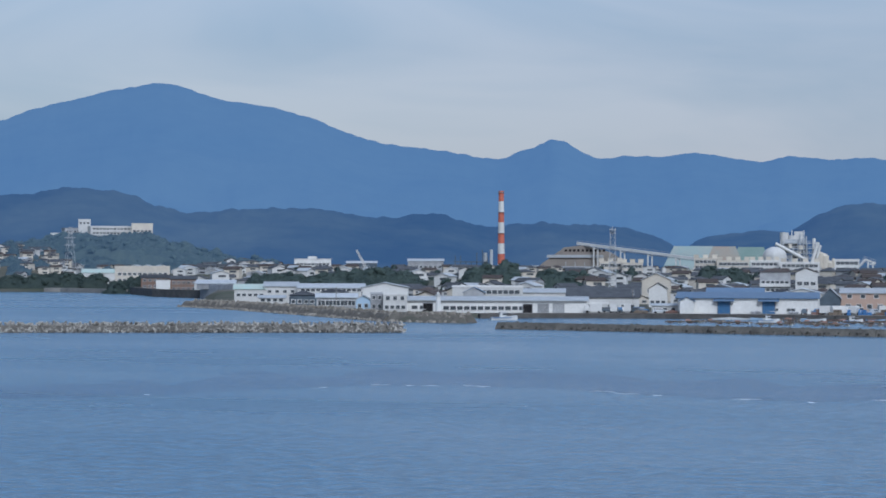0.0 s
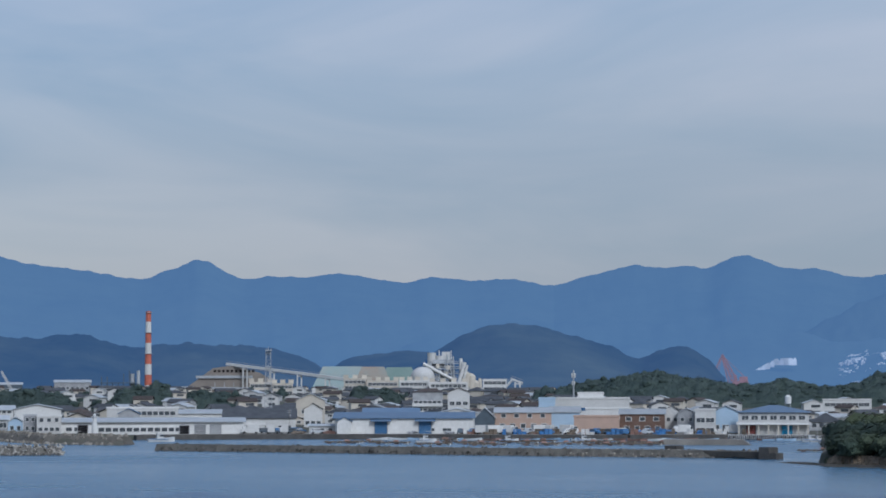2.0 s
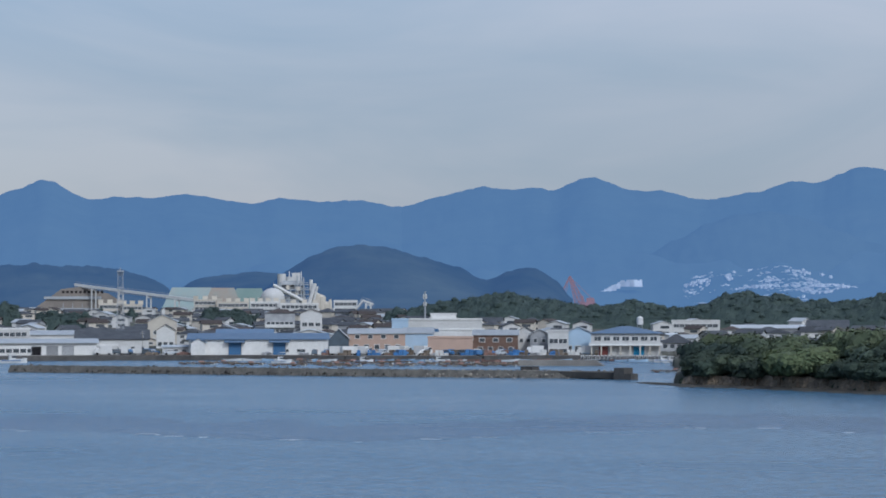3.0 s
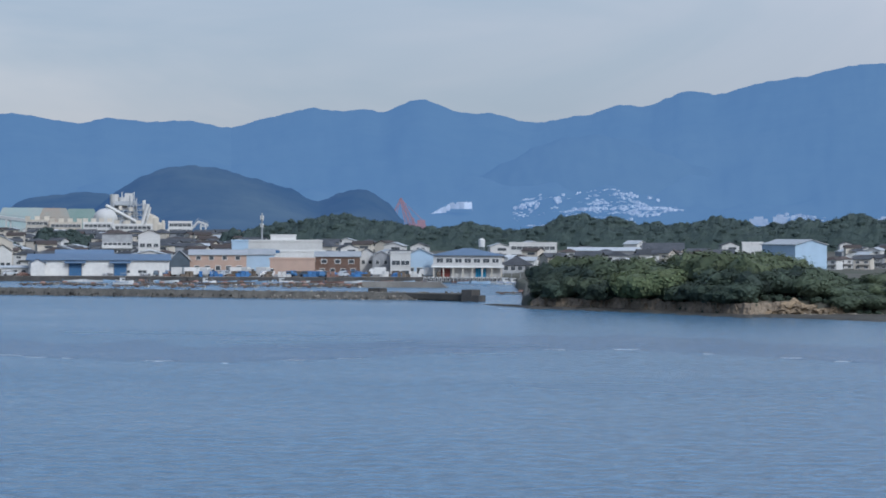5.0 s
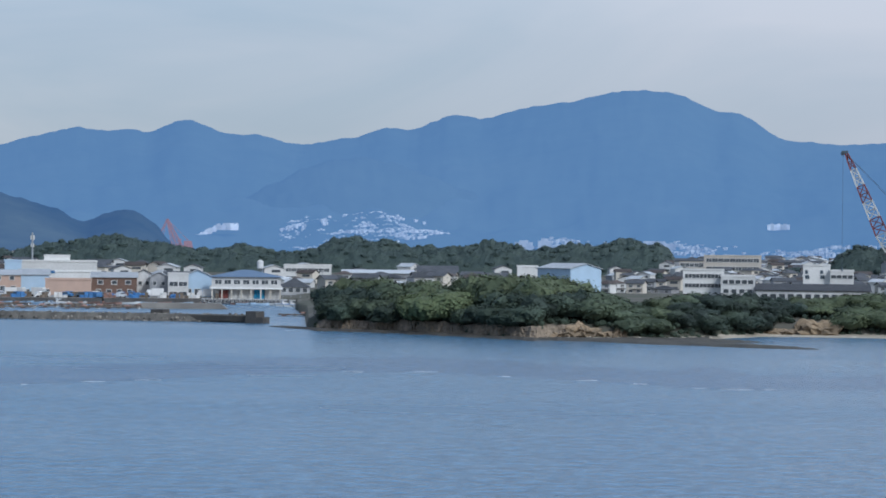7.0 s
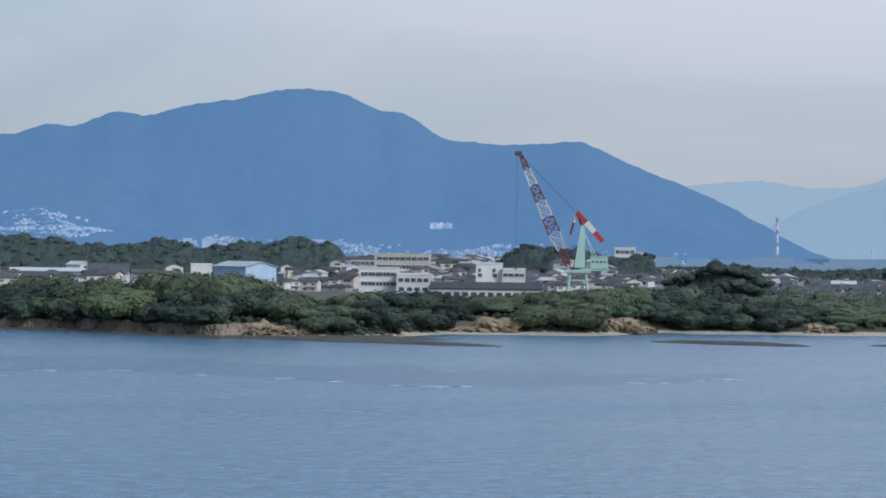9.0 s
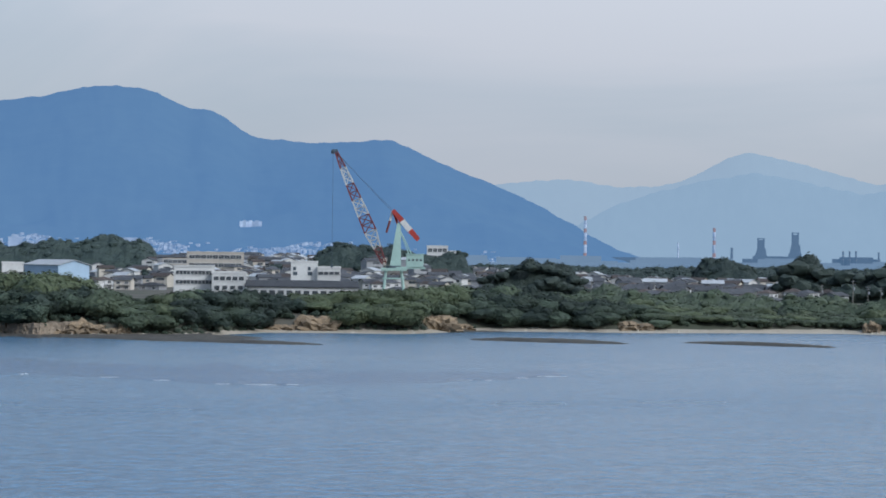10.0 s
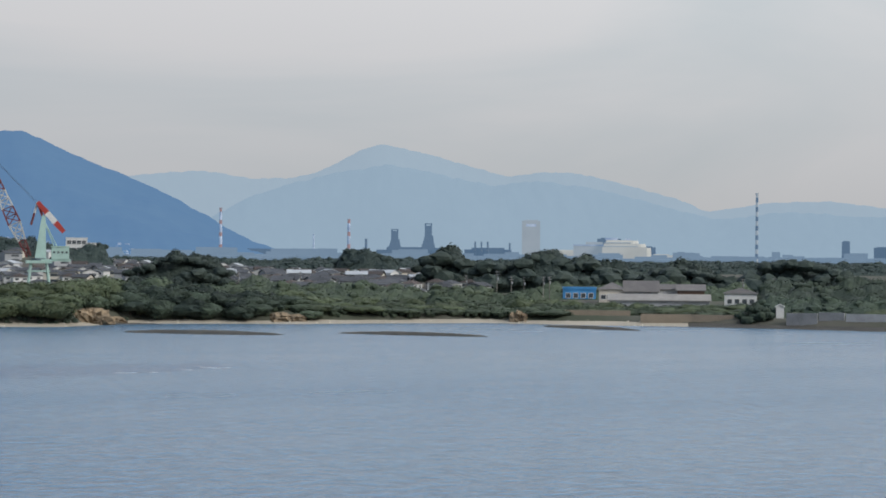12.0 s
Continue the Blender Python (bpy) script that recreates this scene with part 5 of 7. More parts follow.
# lighthouse at the head of the arm
def harbour_light(x, y, top, base, label):
    ob = thing("harbour_light", x, y, base, 0, label, "lighthouse")
    h = top - base
    part("tower", Shape().tube((0, 0, 0), (0, 0, h * 0.82), 0.75, 0.55, 16), WHITE, ob)
    part("gallery", Shape().tube((0, 0, h * 0.82), (0, 0, h * 0.85), 0.9, 0.9, 16), WHITE, ob)
    part("lantern", Shape().tube((0, 0, h * 0.85), (0, 0, h * 0.95), 0.35, 0.35, 12).tube((0, 0, h * 0.95), (0, 0, h), 0.45, 0.05, 12), WHITE, ob)
    part("base_block", Shape().box(0, 0, -1.0, 3, 3, 1.0), CONCRETE, ob)


harbour_light(-181.8, 576.6, 7.5, 2.6, "white round harbour light at the rock bank")


# ---- houses of the town ----
def house_kind(i, wall, cover, w, d, storeys, roof):
    ob = thing("house", 0, 0, 0, 0, "", "house", "houses of the harbour town")
    h = 2.7 * storeys
    s = Shape()
    if roof in ("x", "y"):
        s.gable_walls(w, d, h, 1.7, roof)
    else:
        s.box(0, 0, 0, w, d, h)
    part("wall", s, wall, ob)
    r = Shape()
    if roof == "hip":
        r.hip(w, d, h, 1.7, 0.6)
    else:
        r.gable(w, d, h, 1.7, 0.6, roof)
    part("roof", r, cover, ob)
    if storeys == 2:
        part("porch_roof", Shape().box(w * 0.1, -d / 2 - 0.5, 2.6, w * 0.7, 1.2, 0.15), cover, ob)
    for k in range(storeys):
        for j in range(2):
            window(ob, (-0.25 + 0.5 * j) * w, -d / 2, 0.9 + 2.7 * k, 1.9, 1.1)
    return ob


KINDS = [(WHITE, DARKROOF, 10, 8, 2, "hip", "white two-storey house with a dark grey hipped roof"), (CREAM, DARKROOF, 9, 8, 2, "x", "cream two-storey house with a dark grey roof"),
         (GREY, DARKROOF, 12, 9, 1, "hip", "low grey house with a wide dark tiled roof"), (CREAM, BROWNROOF, 9, 9, 1, "y", "cream gabled house with a brown roof"),
         (WHITE, BROWNROOF, 8, 7, 2, "hip", "white house with a brown hipped roof"), (GREY, DARKROOF, 11, 8, 2, "x", "grey two-storey house with a dark tiled roof"),
         (WHITE, PALEROOF, 12, 8, 1, "x", "low white house with a pale sheet roof")]
houses = []
for i, (wall, cover, w, d, st, rf, lab) in enumerate(KINDS):
    houses.append(tagged(house_kind(i, wall, cover, w, d, st, rf), lab))
used = [False] * len(houses)


def far_house_kind(wall, cover, w, d, storeys, roof):
    """A smaller house of the back streets: walls, roof and one window a storey."""
    ob = thing("house", 0, 0, 0, 0, "", "house", "houses of the harbour town")
    h = 2.7 * storeys
    s = Shape()
    if roof == "hip":
        s.box(0, 0, 0, w, d, h)
    else:
        s.gable_walls(w, d, h, 1.6, roof)
    part("wall", s, wall, ob)
    r = Shape()
    if roof == "hip":
        r.hip(w, d, h, 1.6, 0.5)
    else:
        r.gable(w, d, h, 1.6, 0.5, roof)
    part("roof", r, cover, ob)
    for k in range(storeys):
        part("window", Shape().box(0.1 * w, -d / 2 - 0.03, 0.9 + 2.7 * k, w * 0.45, 0.12, 1.2), GLASS, ob)
    return ob


FAR_KINDS = [(WHITE, DARKROOF, 8, 7, 2, "y", "white gabled house with a dark roof"), (WHITE, PALEROOF, 9, 7, 2, "y", "white gabled house with a pale roof"), (CREAM, DARKROOF, 9, 8, 2, "hip", "cream house with a dark hipped roof"),
             (GREY, DARKROOF, 10, 8, 1, "hip", "low grey house with a dark tiled roof"), (CREAM, BROWNROOF, 9, 7, 2, "x", "cream house with a brown roof"), (GREY, DARKROOF, 11, 8, 2, "x", "grey house with a dark tiled roof"),
             (WHITE, DARKROOF, 9, 8, 1, "x", "low white house with a dark roof"), (GREY, PALEROOF, 12, 9, 1, "y", "grey shed with a pale sheet roof")]
far_houses = [tagged(far_house_kind(*q[:6]), q[6]) for q in FAR_KINDS]
far_used = [False] * len(far_houses)
rng = random.Random(5)


back_rows = {}


def back_street(k, m):
    """Add a house of a far kind to the joined back streets, sorted by surface."""
    wall, cover, w, d, storeys, roof = FAR_KINDS[k][:6]
    h = 2.7 * storeys
    body, top = Shape(), Shape()
    if roof == "hip":
        body.box(0, 0, 0, w, d, h)
        top.hip(w, d, h, 1.6, 0.5)
    else:
        body.gable_walls(w, d, h, 1.6, roof)
        top.gable(w, d, h, 1.6, 0.5, roof)
    panes = Shape()
    for s in range(storeys):
        panes.box(0.1 * w, -d / 2 - 0.03, 0.9 + 2.7 * s, w * 0.45, 0.12, 1.2)
    for name, shape, material in (("wall", body, wall), ("roof", top, cover), ("window", panes, GLASS)):
        into = back_rows.setdefault((name, material.name), (Shape(), material))[0]
        into.add([m @ Vector(v) for v in shape.v], shape.f)


def settle(a0, a1, r0, r1, n, gap=5.5):
    """Scatter n houses over a stretch of the town, clear of what already stands there."""
    done = tries = 0
    while done < n and tries < n * 12:
        tries += 1
        a, r = rng.uniform(a0, a1), rng.uniform(r0, r1)
        x, y = r * math.sin(radians(a)), r * math.cos(radians(a))
        if any((x - p) ** 2 + (y - q) ** 2 < (c + gap) ** 2 for p, q, c in TAKEN) or r < coast(a) + 40:
            continue
        TAKEN.append((x, y, 5.5))
        kinds, seen = (far_houses, far_used) if r > 860 else (houses, used)
        k = rng.choice(((3, 5, 2, 0, 6) if r > 860 else (2, 4, 5, 1, 0))) if a > 5 else rng.randrange(len(kinds))
        m = pose(x, y, ground_z(x, y) - 0.2, 0, 0, facing(x, y) + rng.choice((-28, -15, -8, 10, 25, 60))) @ Matrix.Scale(0.7 if r > 1200 else 0.68 if a > 5 else 0.85, 4)
        if r > (790 if a > 5 else 900):
            back_street(rng.randrange(len(FAR_KINDS)), m)
        elif seen[k]:
            copy_thing(kinds[k], m)
        else:
            kinds[k].matrix_basis, seen[k] = m, True
        done += 1


settle(-28.9, -25.6, 1330, 1490, 75, 1.0)
settle(-25.6, -21.5, 1250, 1450, 60, 2.0)
settle(-24.5, -18.0, 1010, 1250, 22)
settle(-22.0, -11.0, 950, 1380, 80, 2.5)
settle(-18.0, -10.5, 770, 1000, 30)
settle(-12.0, -4.0, 770, 900, 34, 3.0)
settle(-12.0, -4.0, 900, 1230, 46, 3.0)
settle(-21.5, -4.5, 760, 1000, 70, 1.5)
settle(-22.5, -11.0, 1280, 1480, 90, 1.5)
settle(-12.0, -3.5, 960, 1300, 110, 0.8)
settle(-4.0, 0.5, 700, 980, 22)
settle(0.5, 8.0, 730, 980, 14)
settle(7.5, 15.5, 720, 1060, 92)
settle(7.5, 20.0, 950, 1300, 40, 3.0)
settle(15.5, 20.0, 740, 1010, 26)
settle(18.6, 24.6, 600, 1000, 120, 1.2)
settle(18.6, 23.4, 700, 950, 60, 0.6)
settle(26.0, 31.0, 640, 760, 4)
settle(7.2, 19.0, 740, 1060, 110, 1.2)
settle(-1.0, 8.0, 700, 960, 50, 2.0)
settle(9.5, 14.2, 1050, 1320, 90, 0.3)
settle(14.2, 18.6, 1040, 1250, 50, 0.5)
streets = tagged(new("back_street_houses"), "crowded white and grey houses with dark roofs", "houses", kind="stuff")
for (name, key), (shape, material) in back_rows.items():
    part(name, shape, material, streets)



# ---- trees ----
def billow(shape, c, rx, rz, seed, rnd, n, size, detail=2, bumps=6, square=2.0):
    """A billowing mass of foliage: an uneven dome of several heads, covered with small sprays that face outwards."""
    heads = [Vector((rnd.gauss(0, 1), rnd.gauss(0, 1), rnd.gauss(0.5, 0.7))).normalized() for _ in range(bumps)]
    off = Vector((seed * 1.7, seed * 0.3, 0))

    def reach(d):
        k = max((math.exp((d.dot(h) - 1) / 0.13) for h in heads), default=0.0)
        return (0.74 + 0.28 * k + 0.30 * noise.noise(d * 2.4 + off) + 0.13 * noise.noise(d * 6 + off)) / (abs(d.x) ** square + abs(d.y) ** square + abs(d.z) ** square) ** (1 / square)

    bm = bmesh.new()
    bmesh.ops.create_icosphere(bm, subdivisions=detail, radius=1.0)
    bm.verts.ensure_lookup_table()
    pts = []
    for v in bm.verts:
        k = reach(v.co) * 0.94
        pts.append((c[0] + v.co.x * k * rx, c[1] + v.co.y * k * rx, c[2] + v.co.z * k * rz))
    shape.add(pts, [tuple(v.index for v in f.verts) for f in bm.faces])
    bm.free()
    verts, faces, o = [], [], len(shape.v)
    for i in range(n):
        z = 1 - 1.75 * (i + 0.5) / n
        a = i * 2.39996 + rnd.uniform(-0.3, 0.3)
        q = math.sqrt(max(0.0, 1 - z * z))
        d = Vector((q * math.cos(a), q * math.sin(a), z))
        k = reach(d) * rnd.uniform(0.92, 1.06)
        p = Vector((c[0] + d.x * k * rx, c[1] + d.y * k * rx, c[2] + d.z * k * rz))
        nrm = (d + Vector((rnd.gauss(0, 0.22), rnd.gauss(0, 0.22), rnd.gauss(0.1, 0.22)))).normalized()
        u = nrm.orthogonal().normalized()
        w = nrm.cross(u)
        t = rnd.uniform(0, 6.28)
        u, w = u * math.cos(t) + w * math.sin(t), w * math.cos(t) - u * math.sin(t)
        g = size * rnd.uniform(0.6, 1.35)
        verts += [p - u * g, p - w * (g * 0.6) + nrm * (0.15 * g), p + u * (g * rnd.uniform(0.6, 1.1)), p + w * (g * rnd.uniform(0.4, 0.8))]
        faces.append((o + 4 * i, o + 4 * i + 1, o + 4 * i + 2, o + 4 * i + 3))
    shape.v += [tuple(v) for v in verts]
    shape.f += faces


def tree_kind(name, material, height, spread, seed, label, size=0.25, n=760, bumps=6, square=2.0):
    rnd = random.Random(seed)
    ob = thing(name, 0, 0, 0, 0, label, "tree", "trees of the shore")
    t = Shape().tube((0, 0, -0.6), (0.1, 0, height * 0.5), 0.18, 0.1, 7)
    for i in range(5):
        a = i * 2.4
        t.tube((0.05, 0, height * (0.2 + 0.06 * i)), (0.6 * spread * math.cos(a), 0.6 * spread * math.sin(a), height * (0.4 + 0.09 * i)), 0.08, 0.03, 5)
    s = Shape()
    billow(s, (0, 0, height * 0.5), spread, height * 0.5, seed, rnd, n, size, 2, bumps, square)
    for i in range(3):
        a = rnd.uniform(0, 6.28)
        billow(s, (0.62 * spread * math.cos(a), 0.62 * spread * math.sin(a), height * rnd.uniform(0.3, 0.72)), spread * 0.48, height * 0.24, seed + 3 * i, rnd, n // 7, size, 1, 3)
    part("trunk", t, BARK, ob)
    part("crown", s, material, ob)
    return ob


def polar(a, r):
    return r * math.sin(radians(a)), r * math.cos(radians(a))


HEIGHTS = (6.0, 5.2, 5.4, 4.6, 4.6, 4.0, 7.2, 3.2, 7.0)
TREES = [tree_kind("evergreen_tree", LEAF_DEEP, 6.0, 2.9, 1, "dark rounded evergreen tree of the shore wood"), tree_kind("evergreen_tree", LEAF_DARK, 5.2, 3.3, 2, "dark broad evergreen tree of the shore wood"),
         tree_kind("evergreen_tree", LEAF_MID, 5.4, 2.8, 3, "green evergreen tree of the shore wood"), tree_kind("shore_tree", LEAF_MID, 4.6, 3.0, 4, "green bushy shore tree"),
         tree_kind("bamboo_thicket", LEAF_LIGHT, 4.6, 2.9, 5, "light green feathery bamboo thicket", 0.2, 860, 4), tree_kind("bamboo_thicket", LEAF_LIGHT, 4.0, 3.2, 6, "light green low thicket", 0.2, 860, 4),
         tree_kind("evergreen_tree", LEAF_DEEP, 7.2, 2.7, 7, "tall dark evergreen tree of the shore wood"), tree_kind("creeper_bush", LEAF_GRASS, 3.2, 3.2, 8, "bright yellow-green creepers on the slope", 0.2, 800, 4),
         tree_kind("evergreen_tree", LEAF_DEEP, 7.0, 4.8, 9, "great dark spreading evergreen over the beach", 0.3, 1300, 9)]
planted = [False] * len(TREES)
grow = random.Random(11)
# rock faces that break the wood along the shore: place and width
CRAGS = [(*polar(a, float(coast(a)) + 0.6), w) for a, w in ((6.30, 7.4), (5.83, 6), (6.90, 4.5), (7.26, 2.4), (11.90, 9), (11.09, 6.5), (14.87, 8.2), (15.48, 4.5), (19.63, 8), (25.23, 3.6), (25.21, 3))]


def plant(k, x, y, z, scale, sz=1.0):
    m = Matrix.LocRotScale((x, y, z), Euler((0, 0, grow.uniform(0, 6.28))), (scale, scale, scale * sz))
    if planted[k]:
        copy_thing(TREES[k], m)
    else:
        TREES[k].matrix_basis, planted[k] = m, True


def shore_wood(a0, a1, rows, top, picks, gap=3.0, start=4.0):
    """Rows of trees behind the water's edge; top(bearing, row) gives the height of the canopy."""
    a = a0
    while a < a1:
        for j in range(rows):
            d = start + j * 3.6 + grow.uniform(-1.0, 1.0)
            aa = a + grow.uniform(-0.2, 0.2)
            r = float(coast(aa)) + d
            x, y = polar(aa, r)
            if any((x - p) ** 2 + (y - q) ** 2 < (0.5 * w + 0.5) ** 2 for p, q, w in CRAGS) and j < 3:
                continue
            if any((x - p) ** 2 + (y - q) ** 2 < (c - 1) ** 2 for p, q, c in TAKEN):
                continue
            z = ground_z(x, y)
            k = grow.choice(picks(aa, j))
            want = max(1.2, (top(aa, j) * grow.uniform(0.95, 1.05) - z) * 0.89)
            base_h = HEIGHTS[k]
            s = want / base_h
            wide = max(0.8, min(1.5, s ** 0.6)) * 1.22
            plant(k, x, y, z - 0.3, wide, (s + 0.05) / wide)
        a += math.degrees(gap / coast(a)) * grow.uniform(0.85, 1.15)


def head_top(a, j):
    prof = np.interp(a, [-0.2, 0.3, 1.1, 1.6, 5.3, 6.2, 7.0, 7.7, 8.5, 8.8, 9.3, 10.3, 10.8, 11.3, 12.0, 13.0, 14.2, 15.2, 16.6, 17.4, 18.3, 19.6, 20.3, 21.6, 23.3, 25.0, 26.3, 34],
                     [7.9, 8.5, 9.6, 10.1, 10.3, 9.9, 8.6, 7.3, 7.4, 8.8, 8.4, 8.8, 7.9, 6.9, 7.0, 8.0, 8.4, 9.0, 9.6, 8.9, 7.2, 6.4, 5.0, 5.4, 4.6, 4.8, 4.6, 3.7])
    steep = a < 1.9 or 3.9 < a < 7.0 or 8.5 < a < 11.6 or 15.7 < a < 20.0
    return float(prof) * ((0.74, 0.9, 1.0) if steep else (0.62, 0.72, 0.84, 0.94))[min(j, 2 if steep else 3)]


def head_pick(a, j):
    """Which kinds grow where: dark trees hang over the water between slopes of light thicket."""
    if a < 0.8:
        return [0, 1, 6]
    if a < 1.9:
        return [0, 1, 2] if j < 3 else [2, 4]
    if a < 3.9:
        return ([7, 5, 7] if 2.1 < a < 3.5 else [3, 5]) if j < 2 else [3, 4] if j < 4 else [2, 4, 3]
    if a < 6.2:
        return [1, 0, 1, 6] if j < 3 else [4, 4, 2]
    if a < 7.2:
        return [0, 1, 2]
    if a < 8.5:
        return [3, 4, 2] if j < 4 else [1, 3]
    if a < 11.5:
        return [0, 1, 8] if a > 9.4 else [0, 1, 2, 6]
    if a < 15.7:
        return [4, 3, 5, 2] if j < 3 else [4, 5, 4]
    if a < 19.7:
        return [0, 1, 8, 1] if j < 4 else [2, 0, 1]
    return [3, 4, 3, 2]


shore_wood(0.42, 6.3, 7, head_top, head_pick, 3.1, 2.4)
shore_wood(6.3, 20.4, 7, head_top, head_pick, 3.1, 1.4)
shore_wood(20.4, 26.2, 5, head_top, head_pick, 3.2, 4.0)
shore_wood(26.2, 34.0, 4, head_top, head_pick, 3.6, 13.0)


def wood(name, crest, r, depth, label, seed, material=None, lobe=2.7, per=46, size=0.42, floor=None):
    """A belt of wood: one canopy of crowns that rises from its foot to the crest line, covered with leaf sprays."""
    rnd = random.Random(seed)
    ca, cz = [c[0] for c in crest], [c[1] for c in crest]
    depth = max(depth, lobe * 3)
    n = max(6, int(radians(ca[-1] - ca[0]) * r / (lobe * 0.3)))
    m = 15
    V = []
    for i in range(n + 1):
        a = ca[0] + (ca[-1] - ca[0]) * i / n
        g = ground_z(*polar(a, r)) - 0.4 if floor is None else floor
        ends = min(1.0, min(i, n - i) * 0.3 / 1.6) ** 0.5
        t = g + (float(np.interp(a, ca, cz)) - g) * (0.25 + 0.75 * ends)
        for k in range(m):
            f = k / (m - 2)
            rr = r + depth * (min(f, 1.15) - 0.6)
            x, y = polar(a, rr)
            cell = noise.voronoi(Vector((x, y, seed * 9.0 + k * 0.12)) / (lobe * 1.9))[0][0]
            crown = lobe * (1.15 * (0.42 - min(1.0, cell)) + 0.9 * noise.noise(Vector((x, y, seed)) / (lobe * 4.0)) + 0.35 * noise.noise(Vector((x, y, seed)) / (lobe * 0.6)))
            z = g + (t - g) * math.sin(min(1.0, f) * math.pi / 2) ** 0.75 + crown * min(1.0, 0.25 + f) * min(1.0, (t - g) / (2 * lobe)) if f <= 1 else g
            foot = ground_z(x, y) - 0.6 if floor is None else floor
            V.append(Vector((x, y, foot - 1 if k in (0, m - 1) else max(foot, z))))
    s = Shape().add(V, [(i * m + k, (i + 1) * m + k, (i + 1) * m + k + 1, i * m + k + 1) for i in range(n) for k in range(m - 1)])
    for i in range(n):
        for k in range(m - 2):
            p0, p1, p2 = V[i * m + k], V[(i + 1) * m + k], V[i * m + k + 1]
            nrm = (p1 - p0).cross(p2 - p0).normalized()
            for _ in range(3 if per < 90 else 5):
                p = p0 + (p1 - p0) * rnd.random() + (p2 - p0) * rnd.random() + nrm * rnd.uniform(0, 0.16 * lobe)
                q = (nrm + Vector((rnd.gauss(0, 0.26), rnd.gauss(0, 0.26), rnd.gauss(0.1, 0.26)))).normalized()
                u = q.orthogonal().normalized()
                w = q.cross(u)
                b = rnd.uniform(0, 6.28)
                u, w = u * math.cos(b) + w * math.sin(b), w * math.cos(b) - u * math.sin(b)
                h = size * lobe / 2.7 * rnd.uniform(0.6, 1.3)
                o = len(s.v)
                s.v += [tuple(p - u * h), tuple(p - w * (h * 0.6)), tuple(p + u * h), tuple(p + w * (h * 0.6))]
                s.f.append((o, o + 1, o + 2, o + 3))
    # single crowns that stand out of the canopy
    for _ in range(0 if per >= 90 else int(n * 0.55)):
        i, k = rnd.randrange(1, n), rnd.randrange(1, m - 2)
        p, rl = V[i * m + k], lobe * rnd.uniform(0.55, 1.15)
        billow(s, (p.x, p.y, p.z - 0.1 * rl), rl, 0.72 * rl, seed + i, rnd, 34, size * lobe / 3.4, 1, 3)
    a = ca[0]
    while per >= 90 and a < ca[-1]:
        t, rl = float(np.interp(a, ca, cz)), lobe * rnd.uniform(0.7, 1.35)
        x, y = polar(a, r - depth * rnd.uniform(0.05, 0.35))
        billow(s, (x, y, t - 0.5 * rl), rl, 0.58 * rl, seed + a, rnd, per, size * 0.7, 2, 4)
        x, y = polar(a + 0.1, r - depth * 0.55)
        billow(s, (x, y, ground_z(x, y) + (t - 3) * rnd.uniform(0.3, 0.6)), rl, 0.7 * rl, seed - a, rnd, per, size * 0.7, 2, 4)
        a += math.degrees(lobe * 0.95 / r)
    return tagged(part(name, s, material or FAR_LEAF), label, "wood", kind="stuff")


wood("woods", [(-7.61, 9), (-6.96, 14), (-6.30, 16), (-4.58, 21), (-3.64, 17), (-2.71, 15), (-1.50, 16), (-0.36, 14), (0.38, 18), (1.12, 21),
      (1.72, 19), (2.53, 16), (3.47, 16), (4.21, 19), (4.95, 18), (5.55, 16), (6.16, 18), (6.82, 18), (7.62, 21), (8.35, 19), (8.82, 13)],
     1050, 30, "dark green wooded rise behind the town", 3)
wood("woods", [(-22.62, 9), (-22.27, 11), (-21.33, 11), (-20.39, 11), (-19.71, 12), (-19.04, 12), (-18.43, 11), (-18.10, 9)], 900, 16, "dark green row of town trees", 5)
wood("woods", [(-17.55, 10), (-17.25, 12.5), (-16.71, 13.5), (-16.44, 14.5), (-16.10, 13), (-15.90, 10)], 1020, 14, "dark green clump of town trees", 6)
wood("woods", [(-15.75, 10), (-15.22, 13), (-14.54, 12), (-14.14, 9)], 1000, 12, "dark green clump of town trees", 7)
wood("woods", [(-11.94, 9), (-11.75, 13), (-11.08, 13), (-10.55, 10), (-10.47, 8)], 1010, 12, "dark green clump of town trees", 8)
wood("woods", [(-30, 9), (-28.47, 8), (-27.68, 10), (-26.89, 9), (-25.97, 9)], 1282, 8, "dark green row of shore pines", 9)
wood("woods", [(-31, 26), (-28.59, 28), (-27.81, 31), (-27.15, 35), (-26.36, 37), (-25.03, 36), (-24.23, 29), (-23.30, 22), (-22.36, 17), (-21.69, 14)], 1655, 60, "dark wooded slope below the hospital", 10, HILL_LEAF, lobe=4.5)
wood("woods", [(12.14, 10), (12.53, 15), (13.07, 19), (13.60, 19), (14.08, 18), (14.89, 15), (15.97, 14), (16.24, 11)], 1005, 20, "dark green wooded rise behind the crane", 12)
wood("woods", [(16.25, 8.8), (16.75, 10.4), (17.25, 12.6), (17.75, 12.4), (18.26, 9.8), (18.68, 8.2)], 640, 14, "dark green clump of tall trees", 13, PINE, lobe=2.5, per=90)
wood("woods", [(21.3, 10), (21.47, 12.2), (21.8, 15.2), (22.21, 14.4), (22.55, 12.5), (23.0, 11.6)], 900, 14, "dark green wooded knoll among houses", 14)
wood("woods", [(23.2, 10), (23.37, 12.2), (23.78, 13.9), (24.19, 12.7), (24.53, 11.0), (24.64, 8.0)], 720, 18, "dark green broad-crowned trees behind the houses", 15, PINE, lobe=3.8, per=100)
